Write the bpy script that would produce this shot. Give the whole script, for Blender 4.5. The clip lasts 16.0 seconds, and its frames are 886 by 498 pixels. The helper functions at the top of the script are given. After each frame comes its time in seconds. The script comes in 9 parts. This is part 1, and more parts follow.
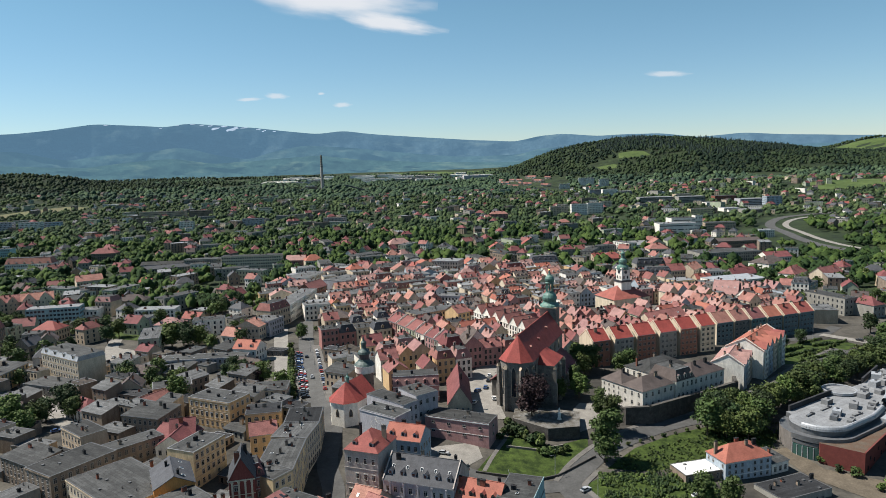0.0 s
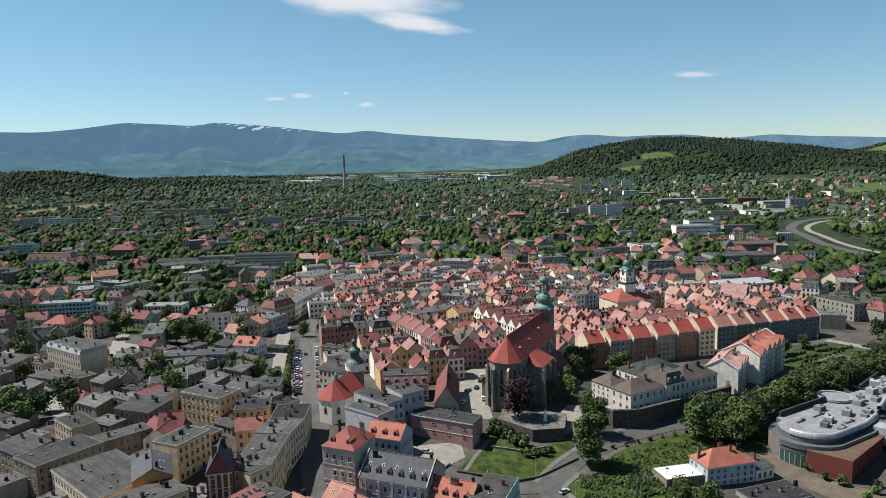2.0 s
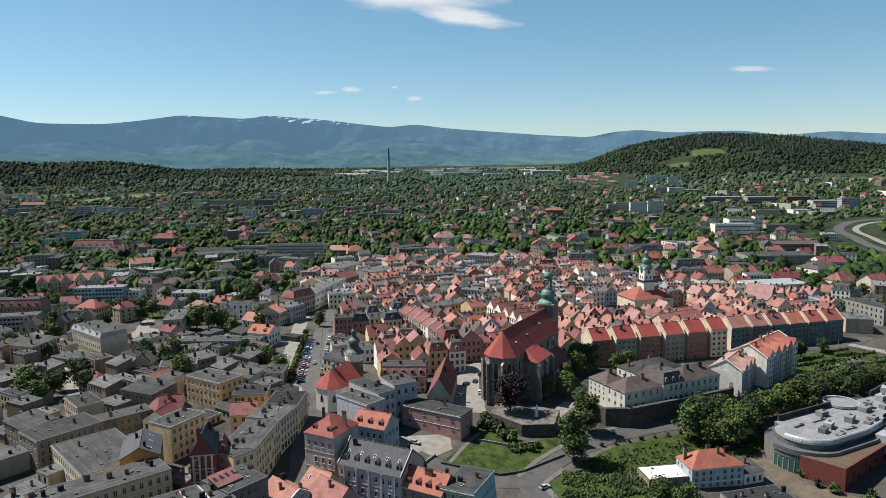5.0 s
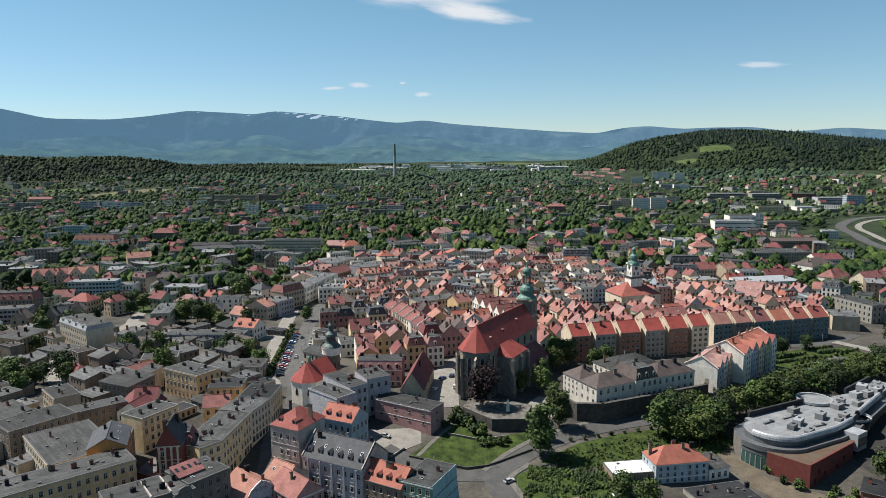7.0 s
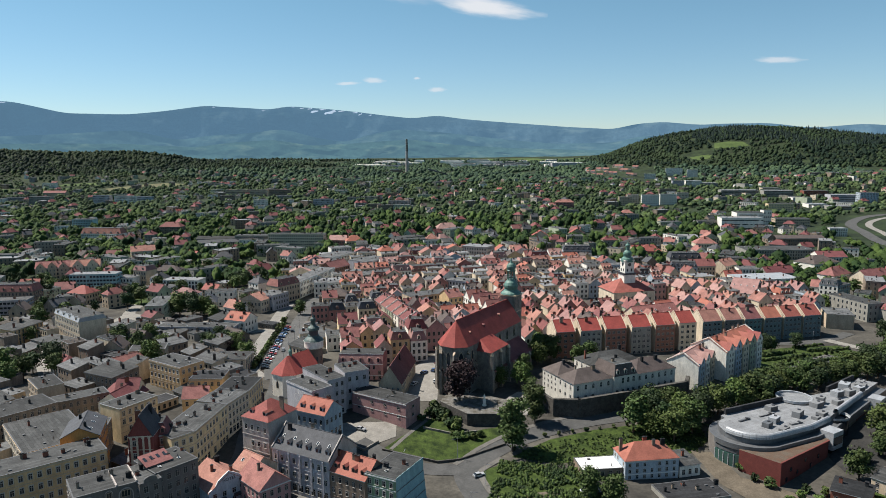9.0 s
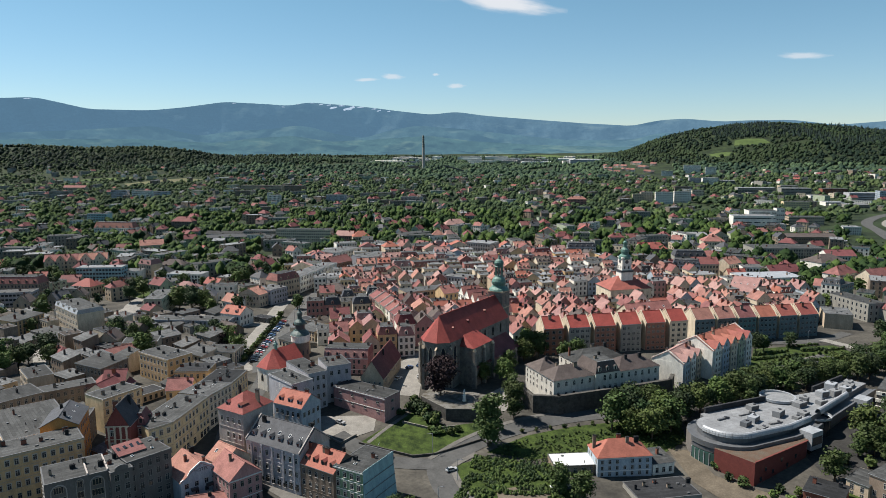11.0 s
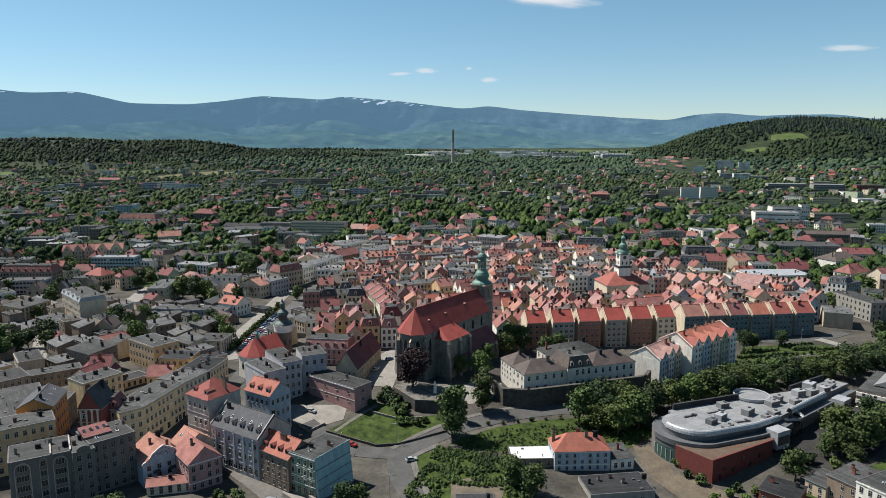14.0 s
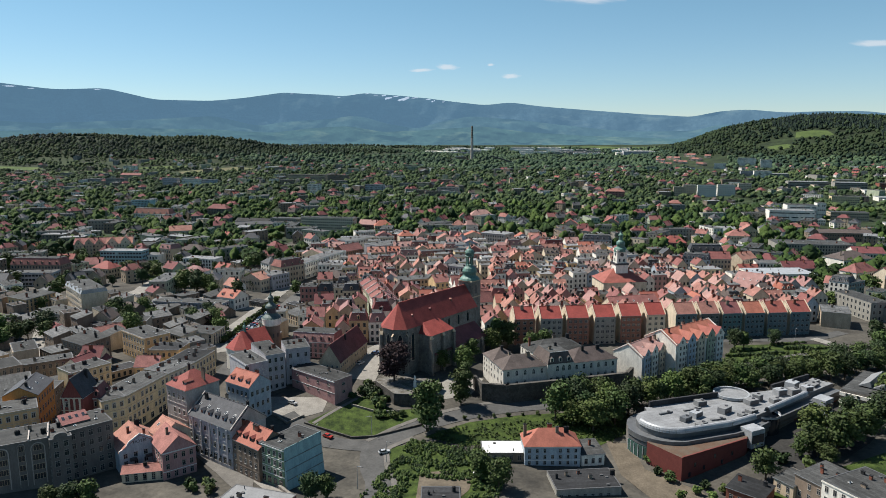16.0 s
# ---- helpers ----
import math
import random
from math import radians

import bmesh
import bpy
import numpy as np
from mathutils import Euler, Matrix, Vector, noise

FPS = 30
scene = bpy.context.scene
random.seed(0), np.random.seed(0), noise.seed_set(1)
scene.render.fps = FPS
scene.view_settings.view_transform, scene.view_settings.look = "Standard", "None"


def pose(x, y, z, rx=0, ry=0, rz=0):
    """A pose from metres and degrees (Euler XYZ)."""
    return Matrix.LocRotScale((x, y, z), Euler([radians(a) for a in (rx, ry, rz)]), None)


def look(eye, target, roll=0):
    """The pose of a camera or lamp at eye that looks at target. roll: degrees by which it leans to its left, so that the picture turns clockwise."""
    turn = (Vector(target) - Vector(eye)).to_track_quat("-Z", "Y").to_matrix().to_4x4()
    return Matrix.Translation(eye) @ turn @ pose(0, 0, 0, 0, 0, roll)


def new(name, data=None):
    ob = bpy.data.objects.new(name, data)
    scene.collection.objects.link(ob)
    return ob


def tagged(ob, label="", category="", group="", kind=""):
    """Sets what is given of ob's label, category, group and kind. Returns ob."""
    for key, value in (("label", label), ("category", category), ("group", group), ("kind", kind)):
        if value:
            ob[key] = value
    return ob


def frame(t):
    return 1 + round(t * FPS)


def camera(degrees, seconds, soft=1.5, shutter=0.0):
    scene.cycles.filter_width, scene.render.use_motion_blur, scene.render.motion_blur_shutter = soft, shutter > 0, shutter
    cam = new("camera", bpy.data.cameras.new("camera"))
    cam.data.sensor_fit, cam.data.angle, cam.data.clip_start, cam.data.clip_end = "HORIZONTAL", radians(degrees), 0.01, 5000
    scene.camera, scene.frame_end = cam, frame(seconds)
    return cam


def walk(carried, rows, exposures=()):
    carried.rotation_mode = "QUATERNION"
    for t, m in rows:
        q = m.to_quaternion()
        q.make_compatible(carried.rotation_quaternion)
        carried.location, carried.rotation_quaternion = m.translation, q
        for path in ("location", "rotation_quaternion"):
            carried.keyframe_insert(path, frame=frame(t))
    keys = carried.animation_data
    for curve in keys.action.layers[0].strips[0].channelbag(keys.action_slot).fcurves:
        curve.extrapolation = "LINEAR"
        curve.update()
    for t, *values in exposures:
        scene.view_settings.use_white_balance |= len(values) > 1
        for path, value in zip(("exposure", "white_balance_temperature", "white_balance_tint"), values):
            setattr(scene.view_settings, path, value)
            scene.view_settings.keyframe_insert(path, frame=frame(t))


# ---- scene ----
cam = camera(65.2, 16.0, soft=0.4)
METRES, EYE, TILT, LEAN, TURN = 130.0, 118.0, -7.3, 1.7, 0.0
ROWS = [
    (0.0, 0.0, 0.0, 0.0, -0.0, 0.0, 0.0),
    (0.5, 0.0281, -0.001, 0.0007, 0.86, 0.03, -0.21),
    (1.0, 0.0596, -0.0026, 0.0007, 1.71, 0.05, -0.44),
    (1.5, 0.0885, -0.0038, 0.0002, 1.93, 0.03, -0.54),
    (2.0, 0.1191, -0.0045, -0.0002, 2.06, -0.01, -0.63),
    (2.5, 0.1468, -0.0052, -0.0004, 2.21, -0.05, -0.73),
    (3.0, 0.176, -0.0055, -0.0005, 2.6, -0.1, -0.87),
    (3.5, 0.2028, -0.0062, -0.0003, 3.55, -0.18, -1.11),
    (4.0, 0.2326, -0.0066, -0.0002, 4.76, -0.31, -1.38),
    (6.5, 0.3796, -0.0037, 0.0003, 6.58, -0.82, -1.85),
    (7.0, 0.4104, -0.0022, 0.0006, 6.86, -0.91, -1.93),
    (7.5, 0.4392, -0.0003, 0.0008, 7.15, -1.04, -2.01),
    (8.0, 0.4708, 0.0023, 0.0015, 7.48, -1.19, -2.09),
    (8.5, 0.4999, 0.0046, 0.002, 7.78, -1.26, -2.16),
    (9.0, 0.5319, 0.0073, 0.0027, 8.16, -1.32, -2.25),
    (11.5, 0.6897, 0.0227, 0.0065, 10.33, -1.79, -2.69),
    (12.0, 0.7237, 0.026, 0.0076, 10.85, -1.89, -2.78),
    (12.5, 0.7557, 0.0291, 0.0086, 11.31, -1.97, -2.87),
    (13.0, 0.7907, 0.0324, 0.0098, 11.79, -2.07, -2.95),
    (13.5, 0.8232, 0.0356, 0.0108, 12.24, -2.17, -3.01),
    (14.0, 0.859, 0.04, 0.0124, 12.77, -2.3, -3.1),
    (14.5, 0.8926, 0.044, 0.0135, 13.26, -2.4, -3.18),
    (15.0, 0.9287, 0.0484, 0.0149, 13.76, -2.49, -3.26),
    (15.5, 0.9612, 0.0524, 0.0158, 14.19, -2.57, -3.34),
    (16.0, 0.9965, 0.057, 0.0172, 14.69, -2.69, -3.42),
]
walk(cam, [(t, pose(0, 0, EYE, TILT, LEAN, TURN) @ pose(METRES * x, METRES * y, METRES * z, 90 + pitch, roll, yaw)) for t, x, y, z, yaw, pitch, roll in ROWS], exposures=[(0.0, 0.8), (16.0, 0.8)])
# ---------- world, sun ----------
SUN_AZ, SUN_EL = math.atan2(-0.97, 0.23), radians(55)      # azimuth from +y towards +x, elevation
world = bpy.data.worlds.new("sky")
scene.world = world
world.use_nodes = True
wn, wl = world.node_tree.nodes, world.node_tree.links
wn.clear()
w_out = wn.new("ShaderNodeOutputWorld")
w_bg = wn.new("ShaderNodeBackground")
w_sky = wn.new("ShaderNodeTexSky")
w_sky.sky_type = "NISHITA"
w_sky.sun_disc = False
w_sky.sun_elevation = SUN_EL
w_sky.sun_rotation = SUN_AZ
w_sky.altitude = 900
w_sky.air_density = 1.0
w_sky.dust_density = 0.05
w_sky.ozone_density = 1.5
w_bg.inputs["Strength"].default_value = 0.06
w_tint = wn.new("ShaderNodeMix")
w_tint.data_type, w_tint.blend_type = "RGBA", "MULTIPLY"
w_tint.inputs["Factor"].default_value = 1.0
w_dir, w_sep, w_low, w_hue = wn.new("ShaderNodeTexCoord"), wn.new("ShaderNodeSeparateXYZ"), wn.new("ShaderNodeMapRange"), wn.new("ShaderNodeMix")
w_hue.data_type = "RGBA"
w_low.inputs["From Max"].default_value = 0.2
wl.new(w_dir.outputs["Generated"], w_sep.inputs[0])
wl.new(w_sep.outputs["Z"], w_low.inputs["Value"])
wl.new(w_low.outputs[0], w_hue.inputs["Factor"])
w_hue.inputs[6].default_value, w_hue.inputs[7].default_value = (0.79, 0.9, 1.06, 1), (0.815, 1.05, 1.02, 1)
wl.new(w_hue.outputs[2], w_tint.inputs[7])
wl.new(w_sky.outputs[0], w_tint.inputs[6])
wl.new(w_tint.outputs[2], w_bg.inputs["Color"])
wl.new(w_bg.outputs[0], w_out.inputs["Surface"])
sun = new("sun", bpy.data.lights.new("sun", "SUN"))
sun.data.energy, sun.data.angle, sun.data.color = 5.0, radians(0.53), (1.0, 0.95, 0.88)
to_sun = Vector((math.sin(SUN_AZ) * math.cos(SUN_EL), math.cos(SUN_AZ) * math.cos(SUN_EL), math.sin(SUN_EL)))
sun.matrix_world = look(to_sun * 900, (0, 0, 0))


# ---------- materials ----------
def material(name, base, rough=0.85, vary=0.2, scale=1.0, bump=0.3, per_thing=0.0, second=None, metal=0.0, stretch=(1, 1, 1), fine=8.0):
    """A surface in two scales of noise: base colour, its darker and lighter stains, grain and relief."""
    m = bpy.data.materials.new(name)
    m.use_nodes = True
    n, l = m.node_tree.nodes, m.node_tree.links
    b = n["Principled BSDF"]
    b.inputs["Roughness"].default_value, b.inputs["Metallic"].default_value = rough, metal
    b.inputs["Specular IOR Level"].default_value = .5 if rough < .65 else .22
    geo = n.new("ShaderNodeNewGeometry")
    mp = n.new("ShaderNodeMapping")
    mp.inputs["Scale"].default_value = stretch
    l.new(geo.outputs["Position"], mp.inputs["Vector"])
    big, small = n.new("ShaderNodeTexNoise"), n.new("ShaderNodeTexNoise")
    for tex, sc, det in ((big, scale, 5.0), (small, scale * fine, 3.0)):
        tex.inputs["Scale"].default_value, tex.inputs["Detail"].default_value, tex.inputs["Roughness"].default_value = sc, det, 0.65
        l.new(mp.outputs[0], tex.inputs["Vector"])
    ramp = n.new("ShaderNodeValToRGB")
    dark = [c * (1 - vary) for c in base]
    light = second or [min(1, c * (1 + vary * 0.8)) for c in base]
    ramp.color_ramp.elements[0].position, ramp.color_ramp.elements[1].position = 0.34, 0.68
    ramp.color_ramp.elements[0].color, ramp.color_ramp.elements[1].color = (*dark, 1), (*light, 1)
    l.new(big.outputs["Fac"], ramp.inputs["Fac"])
    mix = n.new("ShaderNodeMix")
    mix.data_type, mix.blend_type = "RGBA", "MULTIPLY"
    mix.inputs["Factor"].default_value = min(1.0, vary * 2)
    grey = n.new("ShaderNodeMapRange")
    grey.inputs["From Min"].default_value, grey.inputs["From Max"].default_value = 0.3, 0.7
    grey.inputs["To Min"].default_value, grey.inputs["To Max"].default_value = 0.62, 1.25
    l.new(small.outputs["Fac"], grey.inputs["Value"])
    l.new(ramp.outputs["Color"], mix.inputs[6])
    l.new(grey.outputs[0], mix.inputs[7])
    last = mix.outputs[2]
    if per_thing:
        info, hsv = n.new("ShaderNodeObjectInfo"), n.new("ShaderNodeHueSaturation")
        val, hue = n.new("ShaderNodeMapRange"), n.new("ShaderNodeMapRange")
        val.inputs["To Min"].default_value, val.inputs["To Max"].default_value = 1 - per_thing, 1 + per_thing
        hue.inputs["To Min"].default_value, hue.inputs["To Max"].default_value = 0.5 - per_thing * 0.06, 0.5 + per_thing * 0.06
        l.new(info.outputs["Random"], val.inputs["Value"])
        l.new(info.outputs["Random"], hue.inputs["Value"])
        l.new(val.outputs[0], hsv.inputs["Value"])
        l.new(hue.outputs[0], hsv.inputs["Hue"])
        l.new(last, hsv.inputs["Color"])
        last = hsv.outputs["Color"]
    l.new(last, b.inputs["Base Color"])
    if bump:
        bp = n.new("ShaderNodeBump")
        bp.inputs["Strength"].default_value, bp.inputs["Distance"].default_value = bump, 0.15
        l.new(small.outputs["Fac"], bp.inputs["Height"])
        l.new(bp.outputs[0], b.inputs["Normal"])
    return m


def sheeted(m, long, wide, dark=.72, light=1.18):
    """Lays a surface in strips with joints, each strip a little different, along the thing's own axes."""
    n, l = m.node_tree.nodes, m.node_tree.links
    b = n["Principled BSDF"]
    tc, br, mix = n.new("ShaderNodeTexCoord"), n.new("ShaderNodeTexBrick"), n.new("ShaderNodeMix")
    br.inputs["Scale"].default_value, br.inputs["Brick Width"].default_value, br.inputs["Row Height"].default_value = 1.0, long, wide
    br.inputs["Mortar Size"].default_value, br.inputs["Mortar Smooth"].default_value = .05, .3
    br.inputs["Color1"].default_value, br.inputs["Color2"].default_value, br.inputs["Mortar"].default_value = (dark,) * 3 + (1,), (light,) * 3 + (1,), (.5, .5, .5, 1)
    mix.data_type, mix.blend_type = "RGBA", "MULTIPLY"
    mix.inputs["Factor"].default_value = 1.0
    old = b.inputs["Base Color"].links[0].from_socket
    l.new(tc.outputs["Object"], br.inputs["Vector"])
    l.new(old, mix.inputs[6])
    l.new(br.outputs["Color"], mix.inputs[7])
    l.new(mix.outputs[2], b.inputs["Base Color"])
    return m


TILE_RED = material("red_clay_tile", (0.205, 0.090, 0.079), 0.8, 0.25, 0.25, 0.5, 0.22)
TILE_BRIGHT = material("bright_red_tile", (0.25, 0.082, 0.062), 0.75, 0.18, 0.3, 0.4, 0.15)
TILE_ORANGE = material("orange_clay_tile", (0.265, 0.124, 0.102), 0.85, 0.25, 0.25, 0.5, 0.18)
TILE_DARK = material("deep_red_tile", (0.16, 0.058, 0.055), 0.8, 0.22, 0.25, 0.5, 0.15)
TILE_CHURCH = material("glazed_red_tile", (0.235, 0.050, 0.041), 0.7, 0.2, 0.25, 0.4)
TILE_PINK = material("faded_pink_tile", (0.262, 0.15, 0.136), 0.85, 0.2, 0.3, 0.4, 0.15)
TILE_BROWN = material("brown_roofing", (0.079, 0.063, 0.058), 0.85, 0.25, 0.3, 0.4, 0.15)
TILE_SLATE = material("dark_slate", (0.057, 0.059, 0.065), 0.7, 0.25, 0.4, 0.4, 0.15)
FELT = sheeted(material("grey_roofing_felt", (0.05, 0.051, 0.05), 0.9, 0.3, 0.12, 0.2, 0.3), 7.0, 1.1)
FELT_DARK = sheeted(material("dark_roofing_felt", (0.026, 0.027, 0.029), 0.9, 0.3, 0.15, 0.2, 0.3), 7.0, 1.1)
FELT_BROWN = sheeted(material("rusty_roofing_felt", (0.06, 0.05, 0.042), 0.9, 0.35, 0.2, 0.2, 0.25), 7.0, 1.1)
FELT_PALE = sheeted(material("weathered_grey_roofing", (0.094, 0.096, 0.096), 0.85, 0.3, 0.15, 0.2, 0.25), 7.0, 1.1)
FELT_LIGHT = material("pale_roof_sheet", (0.165, 0.168, 0.170), 0.7, 0.15, 0.2, 0.1, 0.1)
MEMBRANE = sheeted(material("pale_roof_membrane", (0.19, 0.195, 0.2), 0.7, 0.2, 0.2, 0.1), 12.0, 2.2, .92, 1.06)
ROOF_EDGE = material("dull_sheet_edging", (0.066, 0.067, 0.068), 0.6, 0.2, 0.5, 0.0)
METAL = material("grey_sheet_metal", (0.300, 0.310, 0.320), 0.5, 0.2, 0.3, 0.1, 0.0, metal=0.15)
ZINC = material("weathered_zinc", (0.12, 0.125, 0.13), 0.5, 0.2, 0.4, 0.1, metal=0.3)
COPPER = material("green_copper", (0.075, 0.160, 0.130), 0.6, 0.3, 0.8, 0.2)
COPPER_DARK = material("dull_dark_copper", (0.045, 0.075, 0.068), 0.6, 0.3, 0.8, 0.2)
GOLD = material("gilded_metal", (0.6, 0.42, 0.12), 0.35, 0.1, 1.0, 0.0, metal=0.9)
STONE = material("weathered_stone", (0.182, 0.166, 0.146), 0.95, 0.35, 0.5, 0.6)
STONE_DARK = material("dark_rubble_stone", (0.072, 0.067, 0.060), 0.95, 0.4, 0.6, 0.8)
BRICK = material("red_brick", (0.2, 0.075, 0.05), 0.9, 0.3, 0.6, 0.4)
BRICK_CLAD = material("brick_red_cladding", (0.13, 0.036, 0.03), 0.75, 0.15, 0.6, 0.1)
ASPHALT = material("asphalt", (0.062, 0.062, 0.06), 0.95, 0.15, 0.15, 0.1, second=(0.082, 0.081, 0.078))
STREET_ASPHALT = material("grey_street_asphalt", (0.085, 0.084, 0.08), 0.95, 0.2, 0.15, 0.1)
# darker asphalt tone stands in for shade behind the shopping centre
SHADE_ASPHALT = material("worn_dark_asphalt", (0.032, 0.031, 0.029), 0.95, 0.35, 0.15, 0.2)
PAVING = material("pale_paving", (0.115, 0.108, 0.098), 0.95, 0.2, 0.3, 0.2)
PAVING_PALE = material("pale_concrete", (0.2, 0.188, 0.168), 0.95, 0.2, 0.25, 0.2)
GRAVEL = material("sandy_gravel", (0.105, 0.087, 0.064), 0.95, 0.25, 0.2, 0.3)
WINDOW_PAINT = material("window_paint", (0.3, 0.285, 0.26), 0.7, 0.1, 1.0, 0.0)
SURROUND = material("stone_surround", (0.4, 0.38, 0.34), 0.85, 0.12, 1.0, 0.0)
WHITE_TRIM = material("white_paint", (0.55, 0.55, 0.53), 0.6, 0.06, 1.0, 0.0)
DARK_METAL = material("dark_metal", (0.04, 0.04, 0.045), 0.5, 0.2, 1.0, 0.0)
RUBBER = material("black_rubber", (0.02, 0.02, 0.02), 0.8, 0.1, 3.0, 0.0)


def plaster(name, base, vary=0.19, per_thing=0.0):
    return material(name, base, 0.9, vary, 0.5, 0.12, per_thing, stretch=(1, 1, .3))


WALL = {
    "cream": plaster("cream_plaster", (0.52, 0.44, 0.33)), "yellow": plaster("yellow_plaster", (0.58, 0.46, 0.28)),
    "ochre": plaster("ochre_plaster", (0.52, 0.36, 0.195)), "orange": plaster("orange_plaster", (0.420, 0.210, 0.070)),
    "white": plaster("white_plaster", (0.660, 0.630, 0.560)), "grey": plaster("grey_plaster", (0.244, 0.234, 0.205)),
    "bluegrey": plaster("blue_grey_plaster", (0.36, 0.35, 0.365)), "paleblue": plaster("pale_blue_plaster", (0.323, 0.372, 0.413)),
    "pink": plaster("pink_plaster", (0.360, 0.210, 0.200)), "rose": plaster("rose_plaster", (0.310, 0.149, 0.130)),
    "green": plaster("green_plaster", (0.174, 0.261, 0.165)), "cyan": plaster("pale_cyan_plaster", (0.261, 0.386, 0.400)),
    "teal": plaster("teal_plaster", (0.099, 0.168, 0.165)), "brown": plaster("brown_plaster", (0.190, 0.145, 0.110)),
    "sand": plaster("sand_plaster", (0.42, 0.335, 0.24)), "dirty": plaster("sooty_plaster", (0.21, 0.165, 0.125), 0.3),
    "mauve": plaster("mauve_plaster", (0.37, 0.33, 0.30)), "lime": plaster("pale_green_plaster", (0.310, 0.341, 0.248)),
    "slate": plaster("dark_grey_plaster", (0.145, 0.132, 0.12)), "brick": BRICK, "steel": plaster("steel_blue_plaster", (0.120, 0.162, 0.170)),
    "palace": plaster("pale_weathered_plaster", (0.5, 0.475, 0.42)), "russet": plaster("russet_plaster", (0.24, 0.115, 0.08)), "ruby": plaster("dark_red_plaster", (0.186, 0.055, 0.047)),
}

GLASS = bpy.data.materials.new("window_glass")
GLASS.use_nodes = True
_g = GLASS.node_tree.nodes["Principled BSDF"]
_g.inputs["Base Color"].default_value, _g.inputs["Roughness"].default_value = (0.02, 0.025, 0.03, 1), 0.08
GREEN_GLASS = GLASS.copy()
GREEN_GLASS.name = "greenish_glass"
GREEN_GLASS.node_tree.nodes["Principled BSDF"].inputs["Base Color"].default_value = (0.03, 0.07, 0.06, 1)


def foliage(name, base, vary=0.45, scale=0.35):
    m = material(name, base, 0.75, vary, scale, 0.0, 0.22, fine=6.0)
    b = m.node_tree.nodes["Principled BSDF"]
    b.inputs["Specular IOR Level"].default_value = 0.25
    b.inputs["Subsurface Weight"].default_value = 0.0
    return m


LEAF = [foliage("leaf_green", (0.046, 0.07, 0.017)), foliage("leaf_light", (0.07, 0.1, 0.023)), foliage("leaf_dark", (0.025, 0.044, 0.013))]
LEAF_RED = foliage("copper_beech_leaf", (0.026, 0.013, 0.014))
BARK = material("bark", (0.09, 0.07, 0.05), 0.95, 0.3, 2.0, 0.5)
GRASS = material("grass", (0.026, 0.052, 0.007), 0.95, 0.6, 0.28, 0.9, second=(0.056, 0.084, 0.016), fine=9)


# ---------- building helpers ----------
class Geo:
    """Collects faces with material slots for one mesh."""

    def __init__(self):
        self.v, self.f, self.m = [], [], []

    def poly(self, pts, m=0):
        k = len(self.v)
        self.v.extend(pts)
        self.f.append(tuple(range(k, k + len(pts))))
        self.m.append(m)

    def box(self, x0, x1, y0, y1, z0, z1, m=0, top=None, bottom=False):
        k = len(self.v)
        self.v.extend([(x0, y0, z0), (x1, y0, z0), (x1, y1, z0), (x0, y1, z0), (x0, y0, z1), (x1, y0, z1), (x1, y1, z1), (x0, y1, z1)])
        fs = [(0, 1, 5, 4), (1, 2, 6, 5), (2, 3, 7, 6), (3, 0, 4, 7), (4, 5, 6, 7)]
        ms = [m, m, m, m, m if top is None else top]
        if bottom:
            fs.append((3, 2, 1, 0))
            ms.append(m)
        self.f.extend(tuple(k + i for i in f) for f in fs)
        self.m.extend(ms)

    def ring(self, prof, n=16, m=0, cx=0.0, cy=0.0, a0=0.0, a1=2 * math.pi, close=True):
        """A turned shape from (radius, height) pairs; m may be one slot or one per band."""
        k = len(self.v)
        full = abs(a1 - a0 - 2 * math.pi) < 1e-6
        c = n if full else n + 1
        for r, z in prof:
            for i in range(c):
                a = a0 + (a1 - a0) * i / n
                self.v.append((cx + r * math.cos(a), cy + r * math.sin(a), z))
        for j in range(len(prof) - 1):
            for i in range(n):
                b = (i + 1) % c
                self.f.append((k + j * c + i, k + j * c + b, k + (j + 1) * c + b, k + (j + 1) * c + i))
                self.m.append(m[j] if isinstance(m, (list, tuple)) else m)
        if close:
            self.f.append(tuple(k + (len(prof) - 1) * c + i for i in range(c)))
            self.m.append(m[-1] if isinstance(m, (list, tuple)) else m)

    def prism(self, pts, z0, z1, m=0, top=None):
        """An upright prism over a plan of points given counter-clockwise."""
        k, c = len(self.v), len(pts)
        self.v.extend([(p[0], p[1], z0) for p in pts] + [(p[0], p[1], z1) for p in pts])
        for i in range(c):
            j = (i + 1) % c
            self.f.append((k + i, k + j, k + c + j, k + c + i))
            self.m.append(m)
        self.f.append(tuple(k + c + i for i in range(c)))
        self.m.append(m if top is None else top)

    def mesh(self, name, mats):
        """Joins corners that meet, and makes the mesh."""
        seen, at, v = {}, [], []
        for p in self.v:
            key = (round(p[0], 4), round(p[1], 4), round(p[2], 4))
            if key not in seen:
                seen[key] = len(v)
                v.append(key)
            at.append(seen[key])
        fs, ms = [], []
        for f, m in zip(self.f, self.m):
            q = [at[i] for i in f]
            q = [a for i, a in enumerate(q) if a != q[i - 1]]
            if len(set(q)) == len(q) > 2:
                fs.append(q)
                ms.append(m)
        me = bpy.data.meshes.new(name)
        me.from_pydata(v, [], fs)
        for x in mats:
            me.materials.append(x)
        me.polygons.foreach_set("material_index", ms)
        me.update()
        return me


KIDS = {}


